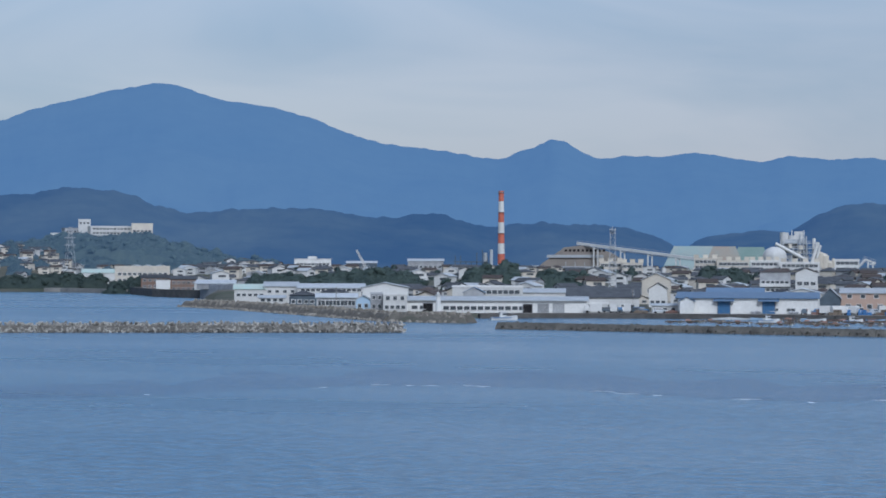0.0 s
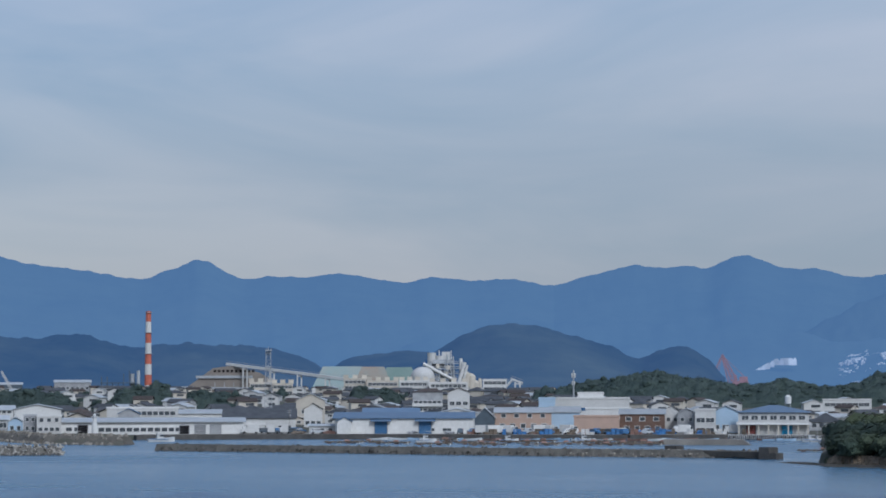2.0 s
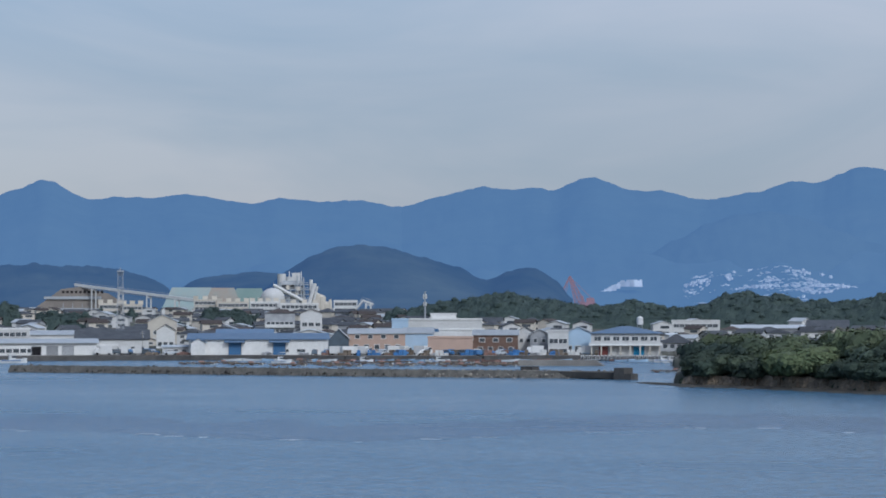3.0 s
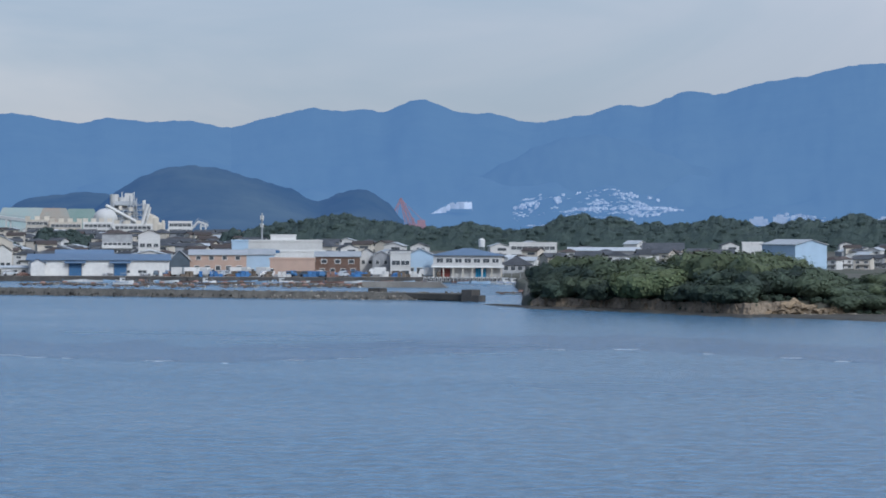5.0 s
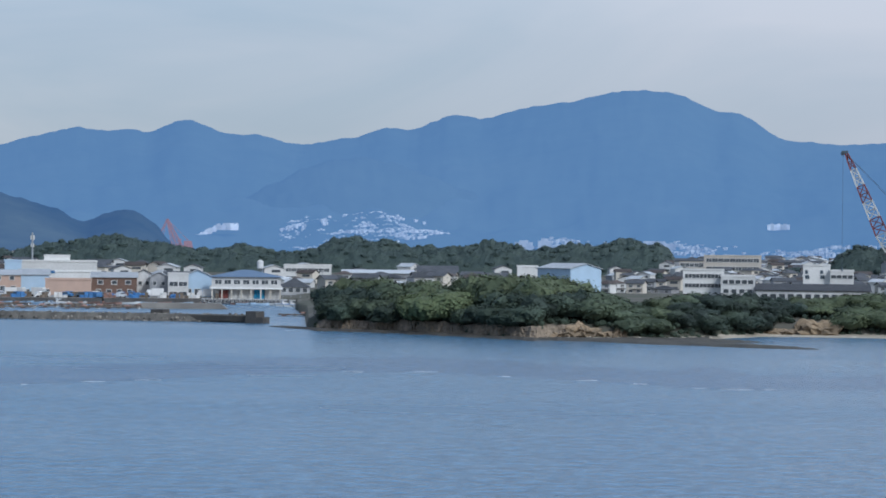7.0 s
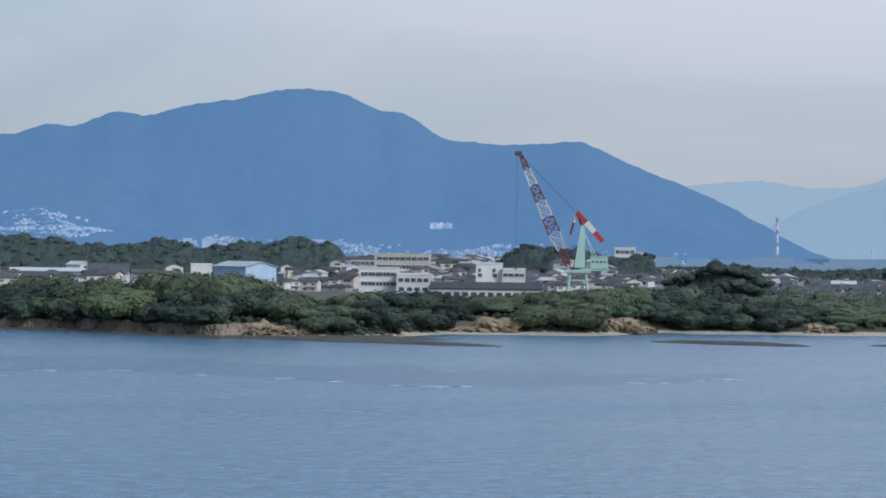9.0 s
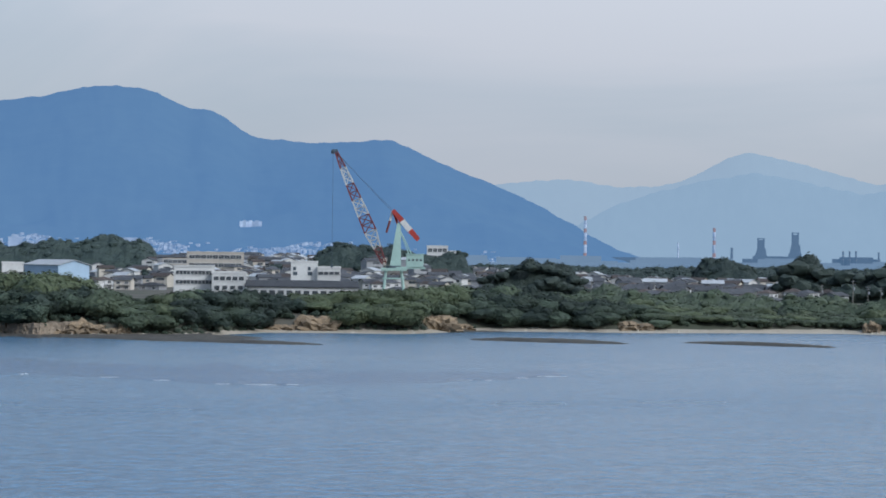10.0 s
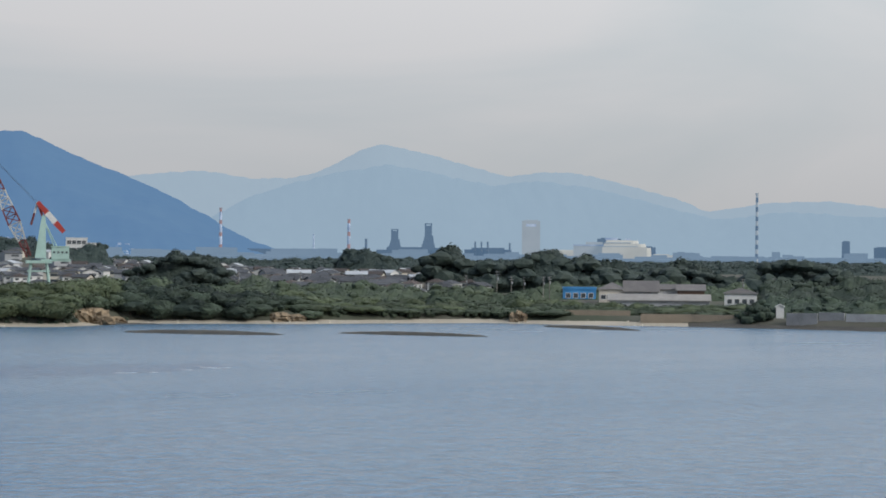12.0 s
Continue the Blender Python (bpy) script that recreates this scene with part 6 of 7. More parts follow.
wood("woods", [(24.61, 9.9), (24.92, 11.6), (25.19, 10.3), (25.53, 11.2), (25.87, 13.3), (26.22, 13.8), (26.56, 12.6), (26.76, 10.9), (27.04, 11.8), (27.44, 11.8), (27.85, 9.4), (28.13, 9.4), (28.67, 8.2)], 700, 20,
     "dark green belt of trees behind the houses", 16, PINE, lobe=3.6, per=100)
wood("woods", [(28.72, 8.8), (28.99, 10.0), (29.39, 10.6), (29.8, 9.7), (30.41, 8.2), (31.0, 7.2)], 680, 16, "dark green belt of trees behind the houses", 20, PINE, lobe=3.4, per=100)
wood("woods", [(31.1, 9.2), (31.31, 11.6), (31.84, 12.8), (32.38, 12.5), (32.85, 11.4), (33.65, 8.9), (33.9, 8.0)], 640, 16, "large dark broad-crowned tree clump", 17, PINE, lobe=3.8, per=100)
wood("woods", [(31.0, 5.6), (31.3, 7.2), (32.07, 6.8), (33.07, 7.6), (34.6, 8.4)], 560, 30, "green scrub behind the sea wall", 18, LEAF_DARK, lobe=2.2, per=70)
wood("woods", [(30.9, 4.6), (31.4, 5.2), (32.19, 4.9), (33.98, 5.4), (34.6, 5.4)], 470, 16, "green scrub behind the sea wall", 21, LEAF_DARK, lobe=1.7, per=80)
wood("woods", [(30.62, 3.0), (30.68, 3.8), (30.9, 4.2), (31.15, 3.9), (31.26, 3.0)], 457, 5, "dark green bush between the sea walls", 22, LEAF_DARK, lobe=1.4, per=110)
wood("woods", [(23.0, 5.0), (24.03, 5.4), (24.71, 5.2), (25.26, 5.2), (25.67, 5.6), (26.0, 4.8)], 490, 14, "green scrub before the houses", 23, LEAF_MID, lobe=1.9, per=80)
wood("woods", [(26.0, 3.6), (26.6, 3.2), (27.46, 2.8), (28.5, 2.7), (30.5, 2.9)], 474, 5, "low dry scrub before the greenhouse", 24, LEAF_MID, lobe=1.0, per=60)
wood("woods", [(26.0, 3.6), (26.6, 2.9), (27.6, 2.8), (29.0, 2.7), (30.2, 2.8), (31.0, 3.4)], 500, 10, "low green scrub before the houses", 25, LEAF_DARK, lobe=1.3, per=60)
wood("woods", [(25.9, 5.2), (26.3, 5.8), (26.9, 5.0), (27.6, 5.6), (28.5, 5.2), (29.5, 5.8), (30.3, 5.4), (31.2, 6.4)], 615, 14, "green garden trees among the houses", 26, LEAF_MID, lobe=1.6, per=70)
wood("woods", [(18.01, 6), (19.09, 7), (20.45, 6), (21.80, 6), (23.82, 5.4), (24.90, 5.6)], 540, 30, "green scrub between shore and houses", 19, LEAF_MID, lobe=2.2, per=70)


def shore_scrub(name, a0, a1, d0, d1, step, seed, material, label, lobe=0.9):
    """Low brush that covers the bank behind the tide line."""
    rnd = random.Random(seed)
    s = Shape()
    a = a0
    while a < a1:
        for d in np.arange(d0, d1, 1.3):
            if noise.noise(Vector((a * 2.3, d * 0.25, seed))) < -0.32:
                continue
            aa, dd = a + rnd.uniform(-0.06, 0.06), d + rnd.uniform(-0.5, 0.5)
            x, y = polar(aa, float(coast(aa)) + dd)
            if any((x - p) ** 2 + (y - q) ** 2 < (0.45 * w) ** 2 for p, q, w in CRAGS):
                continue
            rl = lobe * rnd.uniform(0.6, 1.3)
            z = ground_z(x, y) + rl * 0.35
            billow(s, (x, y, z), rl, rl * 0.8, seed + d, rnd, 26, 0.22, 1, 2)
        a += step
    tagged(part(name, s, material), label, "scrub", kind="stuff")


shore_scrub("shore_scrub", 0.1, 15.8, 0.2, 6.0, 0.15, 3, LEAF_DARK, "dark green brush on the shore bank")
shore_scrub("shore_scrub", 15.8, 25.6, 1.8, 8.0, 0.15, 4, LEAF_MID, "green brush above the beach")
wood("woods", [(-26.05, 6), (-25.79, 7), (-25.26, 7), (-24.79, 6)], 1185, 8, "dark green row of shore trees", 29, lobe=2.6)
slope = random.Random(14)
for i in range(26):
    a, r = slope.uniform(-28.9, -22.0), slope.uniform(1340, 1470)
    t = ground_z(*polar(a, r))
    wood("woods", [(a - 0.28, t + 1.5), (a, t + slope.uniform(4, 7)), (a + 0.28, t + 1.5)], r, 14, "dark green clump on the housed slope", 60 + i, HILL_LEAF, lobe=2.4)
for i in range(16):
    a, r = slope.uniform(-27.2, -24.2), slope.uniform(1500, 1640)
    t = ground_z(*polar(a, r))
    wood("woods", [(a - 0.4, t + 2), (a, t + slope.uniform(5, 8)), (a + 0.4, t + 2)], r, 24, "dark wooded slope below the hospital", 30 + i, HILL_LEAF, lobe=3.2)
for i in range(26):
    a, r = slope.uniform(-21.5, -4.5), slope.uniform(900, 1250)
    t = ground_z(*polar(a, r))
    wood("woods", [(a - 0.2, t + 1.5), (a, t + slope.uniform(4, 6.5)), (a + 0.2, t + 1.5)], r, 10, "dark green clump of trees among town houses", 100 + i, FAR_LEAF, lobe=2.0)
wood("woods", [(9.0, 5.5), (12, 6.5), (15, 5.6), (18, 6.6), (21, 5.8), (24, 6.8), (27, 6.0), (30, 6.8), (35.5, 6)], 1350, 40, "low belt of far trees", 71, FAR_LEAF, lobe=4.0, per=30, size=0.5)
wood("woods", [(13.0, 6.0), (16, 7.0), (20, 6.2), (23, 7.2), (27, 6.2), (31, 7.0), (35.5, 6.4)], 1800, 60, "low belt of far trees", 72, FAR_LEAF, lobe=5.0, per=30, size=0.5)

for i in range(30):
    a, r = slope.uniform(8.0, 29.0), slope.uniform(740, 1000)
    t = ground_z(*polar(a, r))
    if not any(math.dist(polar(a, r), (p, q)) < c for p, q, c in TAKEN):
        wood("woods", [(a - 0.25, t + 1.5), (a, t + slope.uniform(3, 5.5)), (a + 0.25, t + 1.5)], r, 10, "dark green clump of trees among town houses", 140 + i, FAR_LEAF, lobe=2.0)

wood("woods", [(a, ground_z(*polar(a, 1045)) + 2.5 + 1.2 * math.sin(a * 5)) for a in np.arange(7.6, 12.4, 0.3)], 1045, 14, "dark green trees on the rise behind the school", 180, FAR_LEAF, lobe=2.2)



# ---- shore: rocks, beach, reefs ----
def beach_z(A, R):
    d = R - coast(A)
    return -0.35 + np.clip(d + 8, 0, 14) * 0.105 + 0.05 * np.sin(A * 40)


tagged(sheet("beach", beach_z, np.arange(5.9, 29.31, 0.15), np.arange(365, 500, 2.5), SAND), "pale grey sand beach below the shore wood", "beach", kind="structure")


tagged(sheet("wet_shore", beach_z, np.arange(29.3, 34.01, 0.15), np.arange(365, 500, 2.5), REEF), "dark wet shingle below the sea wall", "shore", kind="structure")


def shelf_z(A, R):
    d = R - coast(A) + 1.5 * np.sin(A * 9) + 1.1 * np.sin(A * 23 + 1)
    return -0.6 + 0.95 * np.clip((d + 8.5) / 2.5, 0, 1) + 0.1 * np.sin(A * 61) * np.sin(R * 1.7) + 0.02 * np.clip(d, 0, 40)


tagged(sheet("rock_shelf", shelf_z, np.arange(-0.15, 9.4, 0.08), np.arange(380, 442, 1.2), REEF), "dark wet rock shelf below the shore wood", "rock shelf", kind="structure")


def crag(name, x, y, z, w, d, h, seed, material, label, group=""):
    """A weathered outcrop with ledges and gullies."""
    bm = bmesh.new()
    bmesh.ops.create_icosphere(bm, subdivisions=4, radius=1.0)
    for v in bm.verts:
        p = v.co.copy()
        n = noise.fractal(p * 1.6 + Vector((seed, 0, 0)), 0.7, 2.1, 5)
        gully = abs(noise.noise(Vector((p.x * 7 + seed, p.y * 7, p.z * 0.8))))
        ledge = math.floor((p.z + 1) * 5.5 + 1.6 * n) / 5.5 - 1
        crack = abs(noise.noise(Vector((p.x * 7, p.y * 7 + seed, p.z * 2.5))))
        f = 1 + 0.32 * n - 0.4 * gully - 0.3 * max(0, 0.25 - crack) * 4
        p = p / (abs(p.x) ** 4 + abs(p.y) ** 4 + abs(p.z) ** 4) ** 0.25
        v.co = Vector((p.x * f * w / 2, p.y * f * d / 2, (p.z * 0.45 + ledge * 0.55) * h * (0.9 + 0.2 * n)))
    me = bpy.data.meshes.new(name)
    bm.to_mesh(me)
    bm.free()
    me.materials.append(material)
    ob = new(name, me)
    ob.matrix_basis = pose(x, y, z, 0, 0, facing(x, y))
    return tagged(ob, label, "rock", group)


def crag_at(x, y, w, h, seed, label="ochre weathered rock face at the water's edge", material=None, d=5.0):
    crag("rock_outcrop", x, y, 0.1, w, d, h, seed, material or ROCK, label, "rock faces of the shore")


for i, ((x, y, w), h, lab) in enumerate(zip(CRAGS, (2.6, 1.2, 1.2, 2.2, 2.9, 1.2, 3.0, 1.3, 2.0, 2.6, 1.9), ("bright ochre rock face below dark trees", "", "", "narrow pale rock scar in the bank", "bright ochre rock face below dark trees", "", "ochre rock face with ledges", "",
                                             "low grey and ochre rock at the beach", "ochre rock knob at the beach", ""))):
    crag_at(x, y, w, h, i + 1, lab or "ochre weathered rock face at the water's edge", None, 3.0 if w < 3 else 5.0)


def rock_bluff(a0, a1, label):
    """A low steep face of layered rock, cut by gullies, along the headland."""
    s, V = Shape(), []
    A = np.arange(a0, a1, 0.035)
    m = 9
    for a in A:
        H = 2.1 + 0.7 * noise.noise(Vector((a * 1.3, 4.0, 0))) + 0.35 * noise.noise(Vector((a * 6, 1.0, 0)))
        H *= min(1, (a - a0) * 2.5 + 0.3) * min(1, (a1 - a) * 1.5 + 0.2)
        for k in range(m):
            f = k / (m - 1)
            gully = 1.3 * abs(noise.noise(Vector((a * 5.5, 0.4 * f, 7.0)))) + 0.5 * noise.noise(Vector((a * 22, f * 3, 3.0)))
            step = 0.35 * (math.floor(f * 4 + noise.noise(Vector((a * 3, 9.0, 0)))) / 4)
            r = float(coast(a)) - 1.6 + gully + step * 2.2 + f * 0.7
            x, y = polar(a, r)
            V.append((x, y, -0.4 + (max(0.5, H) + 0.4) * f))
        x, y = polar(a, float(coast(a)) + 4.0)
        V.append((x, y, max(0.5, H) + 0.2))
    w = m + 1
    s.add(V, [(i * w + k, (i + 1) * w + k, (i + 1) * w + k + 1, i * w + k + 1) for i in range(len(A) - 1) for k in range(w - 1)])
    tagged(part("rock_bluff", s, mat("grey_bluff_rock", (0.27, 0.215, 0.155), 0.95, (0.15, 0.125, 0.095), scale=0.25, fine=1.2, bump=1.0, grain=0.25)), label, "rock", kind="structure")


rock_bluff(0.0, 6.6, "grey-brown rock bluff under the shore wood")


def reef(x0, y0, x1, y1, w, h, seed, label):
    """A low tide-washed reef: a ragged, flat-topped strip."""
    a, b = Vector((x0, y0, 0)), Vector((x1, y1, 0))
    d = (b - a)
    n = max(12, int(d.length / 0.8))
    side = Vector((-d.y, d.x, 0)).normalized()
    s = Shape()
    m = 7
    V = []
    for i in range(n + 1):
        f = i / n
        env = math.sin(math.pi * min(1, max(0, f))) ** 0.35
        for j in range(m):
            g = (j / (m - 1) - 0.5) * 2
            p = a + d * f + side * (g * w / 2 * env * (1 + 0.4 * noise.noise(Vector((f * n * 0.13, seed, j * 0.2)))))
            z = -0.3 + (h + 0.3) * (1 - abs(g) ** 2.5) * env + 0.16 * noise.noise(Vector((p.x * 0.9, p.y * 0.9, seed)))
            V.append((p.x, p.y, z))
    F = [(i * m + j, (i + 1) * m + j, (i + 1) * m + j + 1, i * m + j + 1) for i in range(n) for j in range(m - 1)]
    s.add(V, F)
    tagged(part("reef", s, REEF), label, "reef", "reefs off the beach")


reef(-9.1, 452.8, 4.4, 426.9, 3.0, 0.35, 1, "dark rock spit at the headland's tip")
reef(36.0, 399.0, 77.0, 361.0, 11.0, 0.55, 2, "long dark tide-washed reef before the beach")
reef(36.0, 405.0, 74.0, 390.0, 20.0, 0.45, 3, "brown gravel bar at the beach")
reef(106.8, 387.3, 129.5, 367.8, 9.5, 0.55, 4, "dark tide-washed reef lying off the beach")
reef(141.1, 375.5, 160.2, 354.0, 7.5, 0.5, 5, "dark tide-washed reef lying off the beach")
reef(193.8, 401.7, 200.3, 375.2, 6.0, 0.5, 6, "dark tide-washed reef lying off the beach")
reef(234.8, 401.9, 243.4, 361.4, 4.0, 0.35, 7, "dark rock strip below the sea wall")
reef(104.7, 426.4, 128.6, 426.6, 3.0, 0.3, 8, "brown gravel bar at the beach")
pebble_rng = random.Random(8)
peb = Shape()
for i in range(300):
    a = pebble_rng.uniform(6.0, 29.0)
    r = float(coast(a)) + pebble_rng.uniform(-4.5, 3.5)
    x, y = polar(a, r)
    w = pebble_rng.uniform(0.08, 0.34)
    peb.box(x, y, float(beach_z(a, r)) - 0.05, w * 1.4, w, w * 0.7, pebble_rng.uniform(0, 3), 0.6)
tagged(part("beach_stones", peb, CREAM), "pale stones and driftwood along the tide line", "stones", kind="stuff")


# ---- sea walls and quays ----
def strip_wall(name, pts, z0, z1, thick, material, label):
    """A wall along a line of plan points."""
    s = Shape()
    for (ax, ay), (bx, by) in zip(pts[:-1], pts[1:]):
        L = math.hypot(bx - ax, by - ay)
        s.box((ax + bx) / 2, (ay + by) / 2, z0, L + 0.01, thick, z1 - z0, math.atan2(by - ay, bx - ax))
    return tagged(part(name, s, material), label, "wall", kind="structure")


def coast_line(a0, a1, off, step=0.5):
    n = max(2, int((a1 - a0) / step))
    return [polar(a0 + (a1 - a0) * i / n, float(coast(a0 + (a1 - a0) * i / n)) + off) for i in range(n + 1)]


quay = strip_wall("quay", coast_line(-16.6, -0.5, -1.0, 0.4), -1, 1.30, 3.4, QUAYWALL, "dark stained concrete harbour quay")
strip_wall("sea_wall_west", coast_line(-27.4, -25.4, 1.0, 0.4), -1, 2.2, 3.0, CONCRETE, "grey concrete sea wall of the bay")
bank = strip_wall("sea_wall_bank", [polar(-25.3, 1183), polar(-24.7, 1084), polar(-23.5, 1034)], -1, 3.4, 4.0, QUAYWALL, "dark grey embankment wall of the bay")
strip_wall("sea_wall_dike", [polar(-23.5, 1034), polar(-22.7, 1000)], -1, 6.0, 6.0, GREY, "high grey dike at the head of the bay")
TANWALL = mat("tan_retaining_wall", (0.33, 0.27, 0.20), 0.9, (0.25, 0.21, 0.16), scale=0.3, bump=0.6)
strip_wall("sea_wall_tan", [(217.1, 405.4), (225.1, 399.6), (232.8, 392.6)], 0, 2.2, 0.6, TANWALL, "tan concrete retaining wall above the beach")
for i, (xa, ya, xb, yb) in enumerate(((236.2, 383.4, 240.5, 379.4), (241.8, 380.9, 245.2, 377.4), (244.3, 375.6, 255.2, 365.5))):
    strip_wall("sea_wall_grey", [(xa, ya), (xb, yb)], 0, 2.9 + 0.15 * (i % 2), 0.6, GREY, "grey concrete retaining wall above the beach")
strip_wall("sea_wall_low", [(207.4, 420.8), (219.2, 413.4)], 0, 2.6, 0.6, TANWALL, "low weathered wall above the beach")



def apron(a0, a1, off0, off1):
    """The paved strip behind the quay edge."""
    s, V = Shape(), []
    A = np.arange(a0, a1, 0.2)
    for a in A:
        for d in (off0, off1):
            x, y = polar(a, float(coast(a)) + d)
            V.append((x, y, 1.34))
    s.add(V, [(2 * i, 2 * i + 2, 2 * i + 3, 2 * i + 1) for i in range(len(A) - 1)])
    tagged(part("pavement", s, CONCRETE), "worn grey concrete apron of the harbour", "pavement", kind="structure")


apron(-16.5, -0.55, -0.4, 24.0)

# fenders on the fishery quay
for i in range(22):
    a = -2.55 + i * 0.093
    x, y = polar(a, float(coast(a)) - 3.0)
    f = thing("quay_fender", x, y, 0.2, facing(x, y), "white painted quay edge block", "fender", "fenders of the fishery quay")
    part("block", Shape().box(0, 0, 0, 0.75, 0.5, 1.2), WHITE, f)
    part("rubber", Shape().box(0, -0.33, 0.1, 0.4, 0.14, 0.9), DARK, f)


# ---- boats, rafts, vehicles, poles ----
def boat(label, L=7.0, hull=None, cabin=None, trim=None):
    ob = thing("boat", 0, 0, 0, 0, label, "boat", "boats of the harbour")
    hull, cabin = hull or WHITE, cabin or WHITE
    s, n = Shape(), 9
    V = []
    for i in range(n):
        f = i / (n - 1)
        b = 1.15 * (1 - max(0, f - 0.45) ** 2 * 3.2) if f > 0.45 else 1.15 * (0.86 + 0.14 * f / 0.45)
        b = max(0.04, b)
        z = 0.75 + 0.55 * f ** 2
        x = (f - 0.5) * L
        V += [(x, -b, z), (x, -b * 0.7, -0.25), (x, b * 0.7, -0.25), (x, b, z)]
    F = [(i * 4 + j, i * 4 + j + 1, i * 4 + j + 5, i * 4 + j + 4) for i in range(n - 1) for j in range(3)] + [(0, 3, 2, 1)]
    F += [(i * 4 + 3, i * 4, i * 4 + 4, i * 4 + 7) for i in range(n - 1)]
    s.add(V, [f[::-1] for f in F])
    part("hull", s, hull, ob)
    part("cabin", Shape().box(-0.05 * L, 0, 0.75, L * 0.26, 1.5, 1.3, taper=0.88).box(-0.05 * L, 0, 2.05, L * 0.3, 1.7, 0.12), cabin, ob)
    part("cabin_window", Shape().box(0.02 * L, 0, 1.35, L * 0.2, 1.52, 0.45), GLASS, ob)
    part("rubbing_strake", Shape().box(-0.1 * L, -1.15, 0.66, L * 0.7, 0.08, 0.12).box(-0.1 * L, 1.15, 0.66, L * 0.7, 0.08, 0.12), TARP, ob)
    part("mast", Shape().tube((-0.12 * L, 0, 2.1), (-0.12 * L, 0, 4.2), 0.05, n=6).tube((0.45 * L, 0, 1.2), (0.2 * L, 0, 1.9), 0.03, n=5), STEEL, ob)
    return ob


B1 = boat("white fishing boat with a small cabin")
B1.matrix_basis = pose(-171.4, 599.3, 0, 0, 0, 28)
for x, y, t in ((-4.6, 616.5, 10), (-2.2, 604.6, 15), (-6.7, 622.4, 5), (-103.2, 605.2, 3), (-82.4, 607.0, 12), (-63.1, 608.8, 0)):
    copy_thing(B1, pose(x, y, 0, 0, 0, t + 10) @ Matrix.Scale(0.75, 4))


def raft(label):
    ob = thing("raft", 0, 0, 0, 0, label, "raft", "rafts of the harbour")
    for i in range(5):
        part("beam", Shape().box(0, -1.6 + 0.8 * i, 0.25, 9, 0.22, 0.2), WOOD, ob)
    for i in range(6):
        part("cross_beam", Shape().box(-4 + 1.6 * i, 0, 0.45, 0.2, 3.8, 0.16), WOOD, ob)
    for i in range(4):
        part("float", Shape().tube((-3.6 + 2.4 * i, -1.2, 0.12), (-2.6 + 2.4 * i, -1.2, 0.12), 0.34, n=10), (ORANGE, WHITE)[i % 2], ob, ("orange float", "white float")[i % 2])
    part("folded_net", Shape().box(1.0, 0.3, 0.61, 1.6, 1.2, 0.35, 0.2, 0.5), ORANGE, ob, "heap of orange net")
    return ob


R1 = raft("wooden raft with floats and nets")
R1.matrix_basis = pose(-92.6, 593.8, 0, 0, 0, 4)
rr = random.Random(2)
for x, y in ((-86.5, 582.5), (-86.0, 606.7), (-77.1, 595.2), (-74.6, 607.7), (-65.9, 584.4), (-58.9, 609.2), (-52.2, 585.7), (-48.5, 597.8), (-101.9, 618.1), (-121.3, 588.1), (-117.4, 596.4), (-43.1, 592.4), (-3.0, 524.5), (-96.0, 575.0), (-70.0, 574.0), (-60.5, 596.0), (-55.0, 574.5), (-82.0, 571.0), (-39.5, 603.5), (-108.0, 584.0), (-45.0, 577.0)):
    copy_thing(R1, pose(x, y, 0, 0, 0, rr.uniform(-15, 15)))
jet = thing("jetty", -31.3, 581.9, 0, facing(-31.3, 581.9) - 4, "low dark concrete jetty in the harbour", "jetty")
part("deck", Shape().box(0, 0, -0.5, 19, 4, 1.9), CONCRETE, jet)
part("end_slope", Shape().add([(9.5, -2, -0.5), (12, -2, -0.5), (12, 2, -0.5), (9.5, 2, -0.5), (9.5, -2, 1.2), (9.5, 2, 1.2)], [(0, 1, 4), (1, 2, 5, 4), (2, 3, 5), (3, 2, 1, 0)]), CONCRETE, jet)


def van(label, body, box):
    ob = thing("van", 0, 0, 0, 0, label, "vehicle", "vehicles on the quay")
    part("cab", Shape().box(1.9, 0, 0.45, 1.5, 1.75, 0.9).box(1.75, 0, 1.35, 1.2, 1.65, 0.7, taper=0.85), body, ob)
    part("cargo_box", Shape().box(-0.55, 0, 0.5, 3.3, 1.85, 1.9), box, ob)
    part("windscreen", Shape().box(2.3, 0, 1.4, 0.25, 1.45, 0.5), GLASS, ob)
    for sx in (-1.4, 1.8):
        for sy in (-0.8, 0.8):
            w = part("wheel", Shape().tube((sx, sy - 0.1, 0.35), (sx, sy + 0.1, 0.35), 0.35, n=12), DARK, ob)
    return ob


def ashore(x, y, d=4.0):
    """The same bearing, but at least d metres behind the water's edge."""
    a = math.degrees(math.atan2(x, y))
    return polar(a, max(math.hypot(x, y), float(coast(a)) + d))


V1 = van("white box van parked on the quay", WHITE, WHITE)
spots = ((-93.2, 633.6), (-90.5, 636.0), (-87.2, 639.5), (-79.6, 645.7), (-77.3, 646.0), (-72.3, 648.6), (-147.1, 632.7), (-155.4, 628.5), (-149.7, 627.9), (-91.8, 639.1), (-41.8, 651.6), (-28.0, 650.5))
for i, (x, y) in enumerate(spots):
    x, y = ashore(x, y)
    m = pose(x, y, 1.35, 0, 0, facing(x, y) + rr.choice((0, 180, 20, -30, 90)))
    if i:
        copy_thing(V1, m)
    else:
        V1.matrix_basis = m


def heap(name, x, y, w, h, material, label, seed):
    x, y = ashore(x, y)
    tagged(crag(name, x, y, ground_z(x, y), w, 3.0, h, seed, material, label, "gear on the quay"), category="fishing gear")


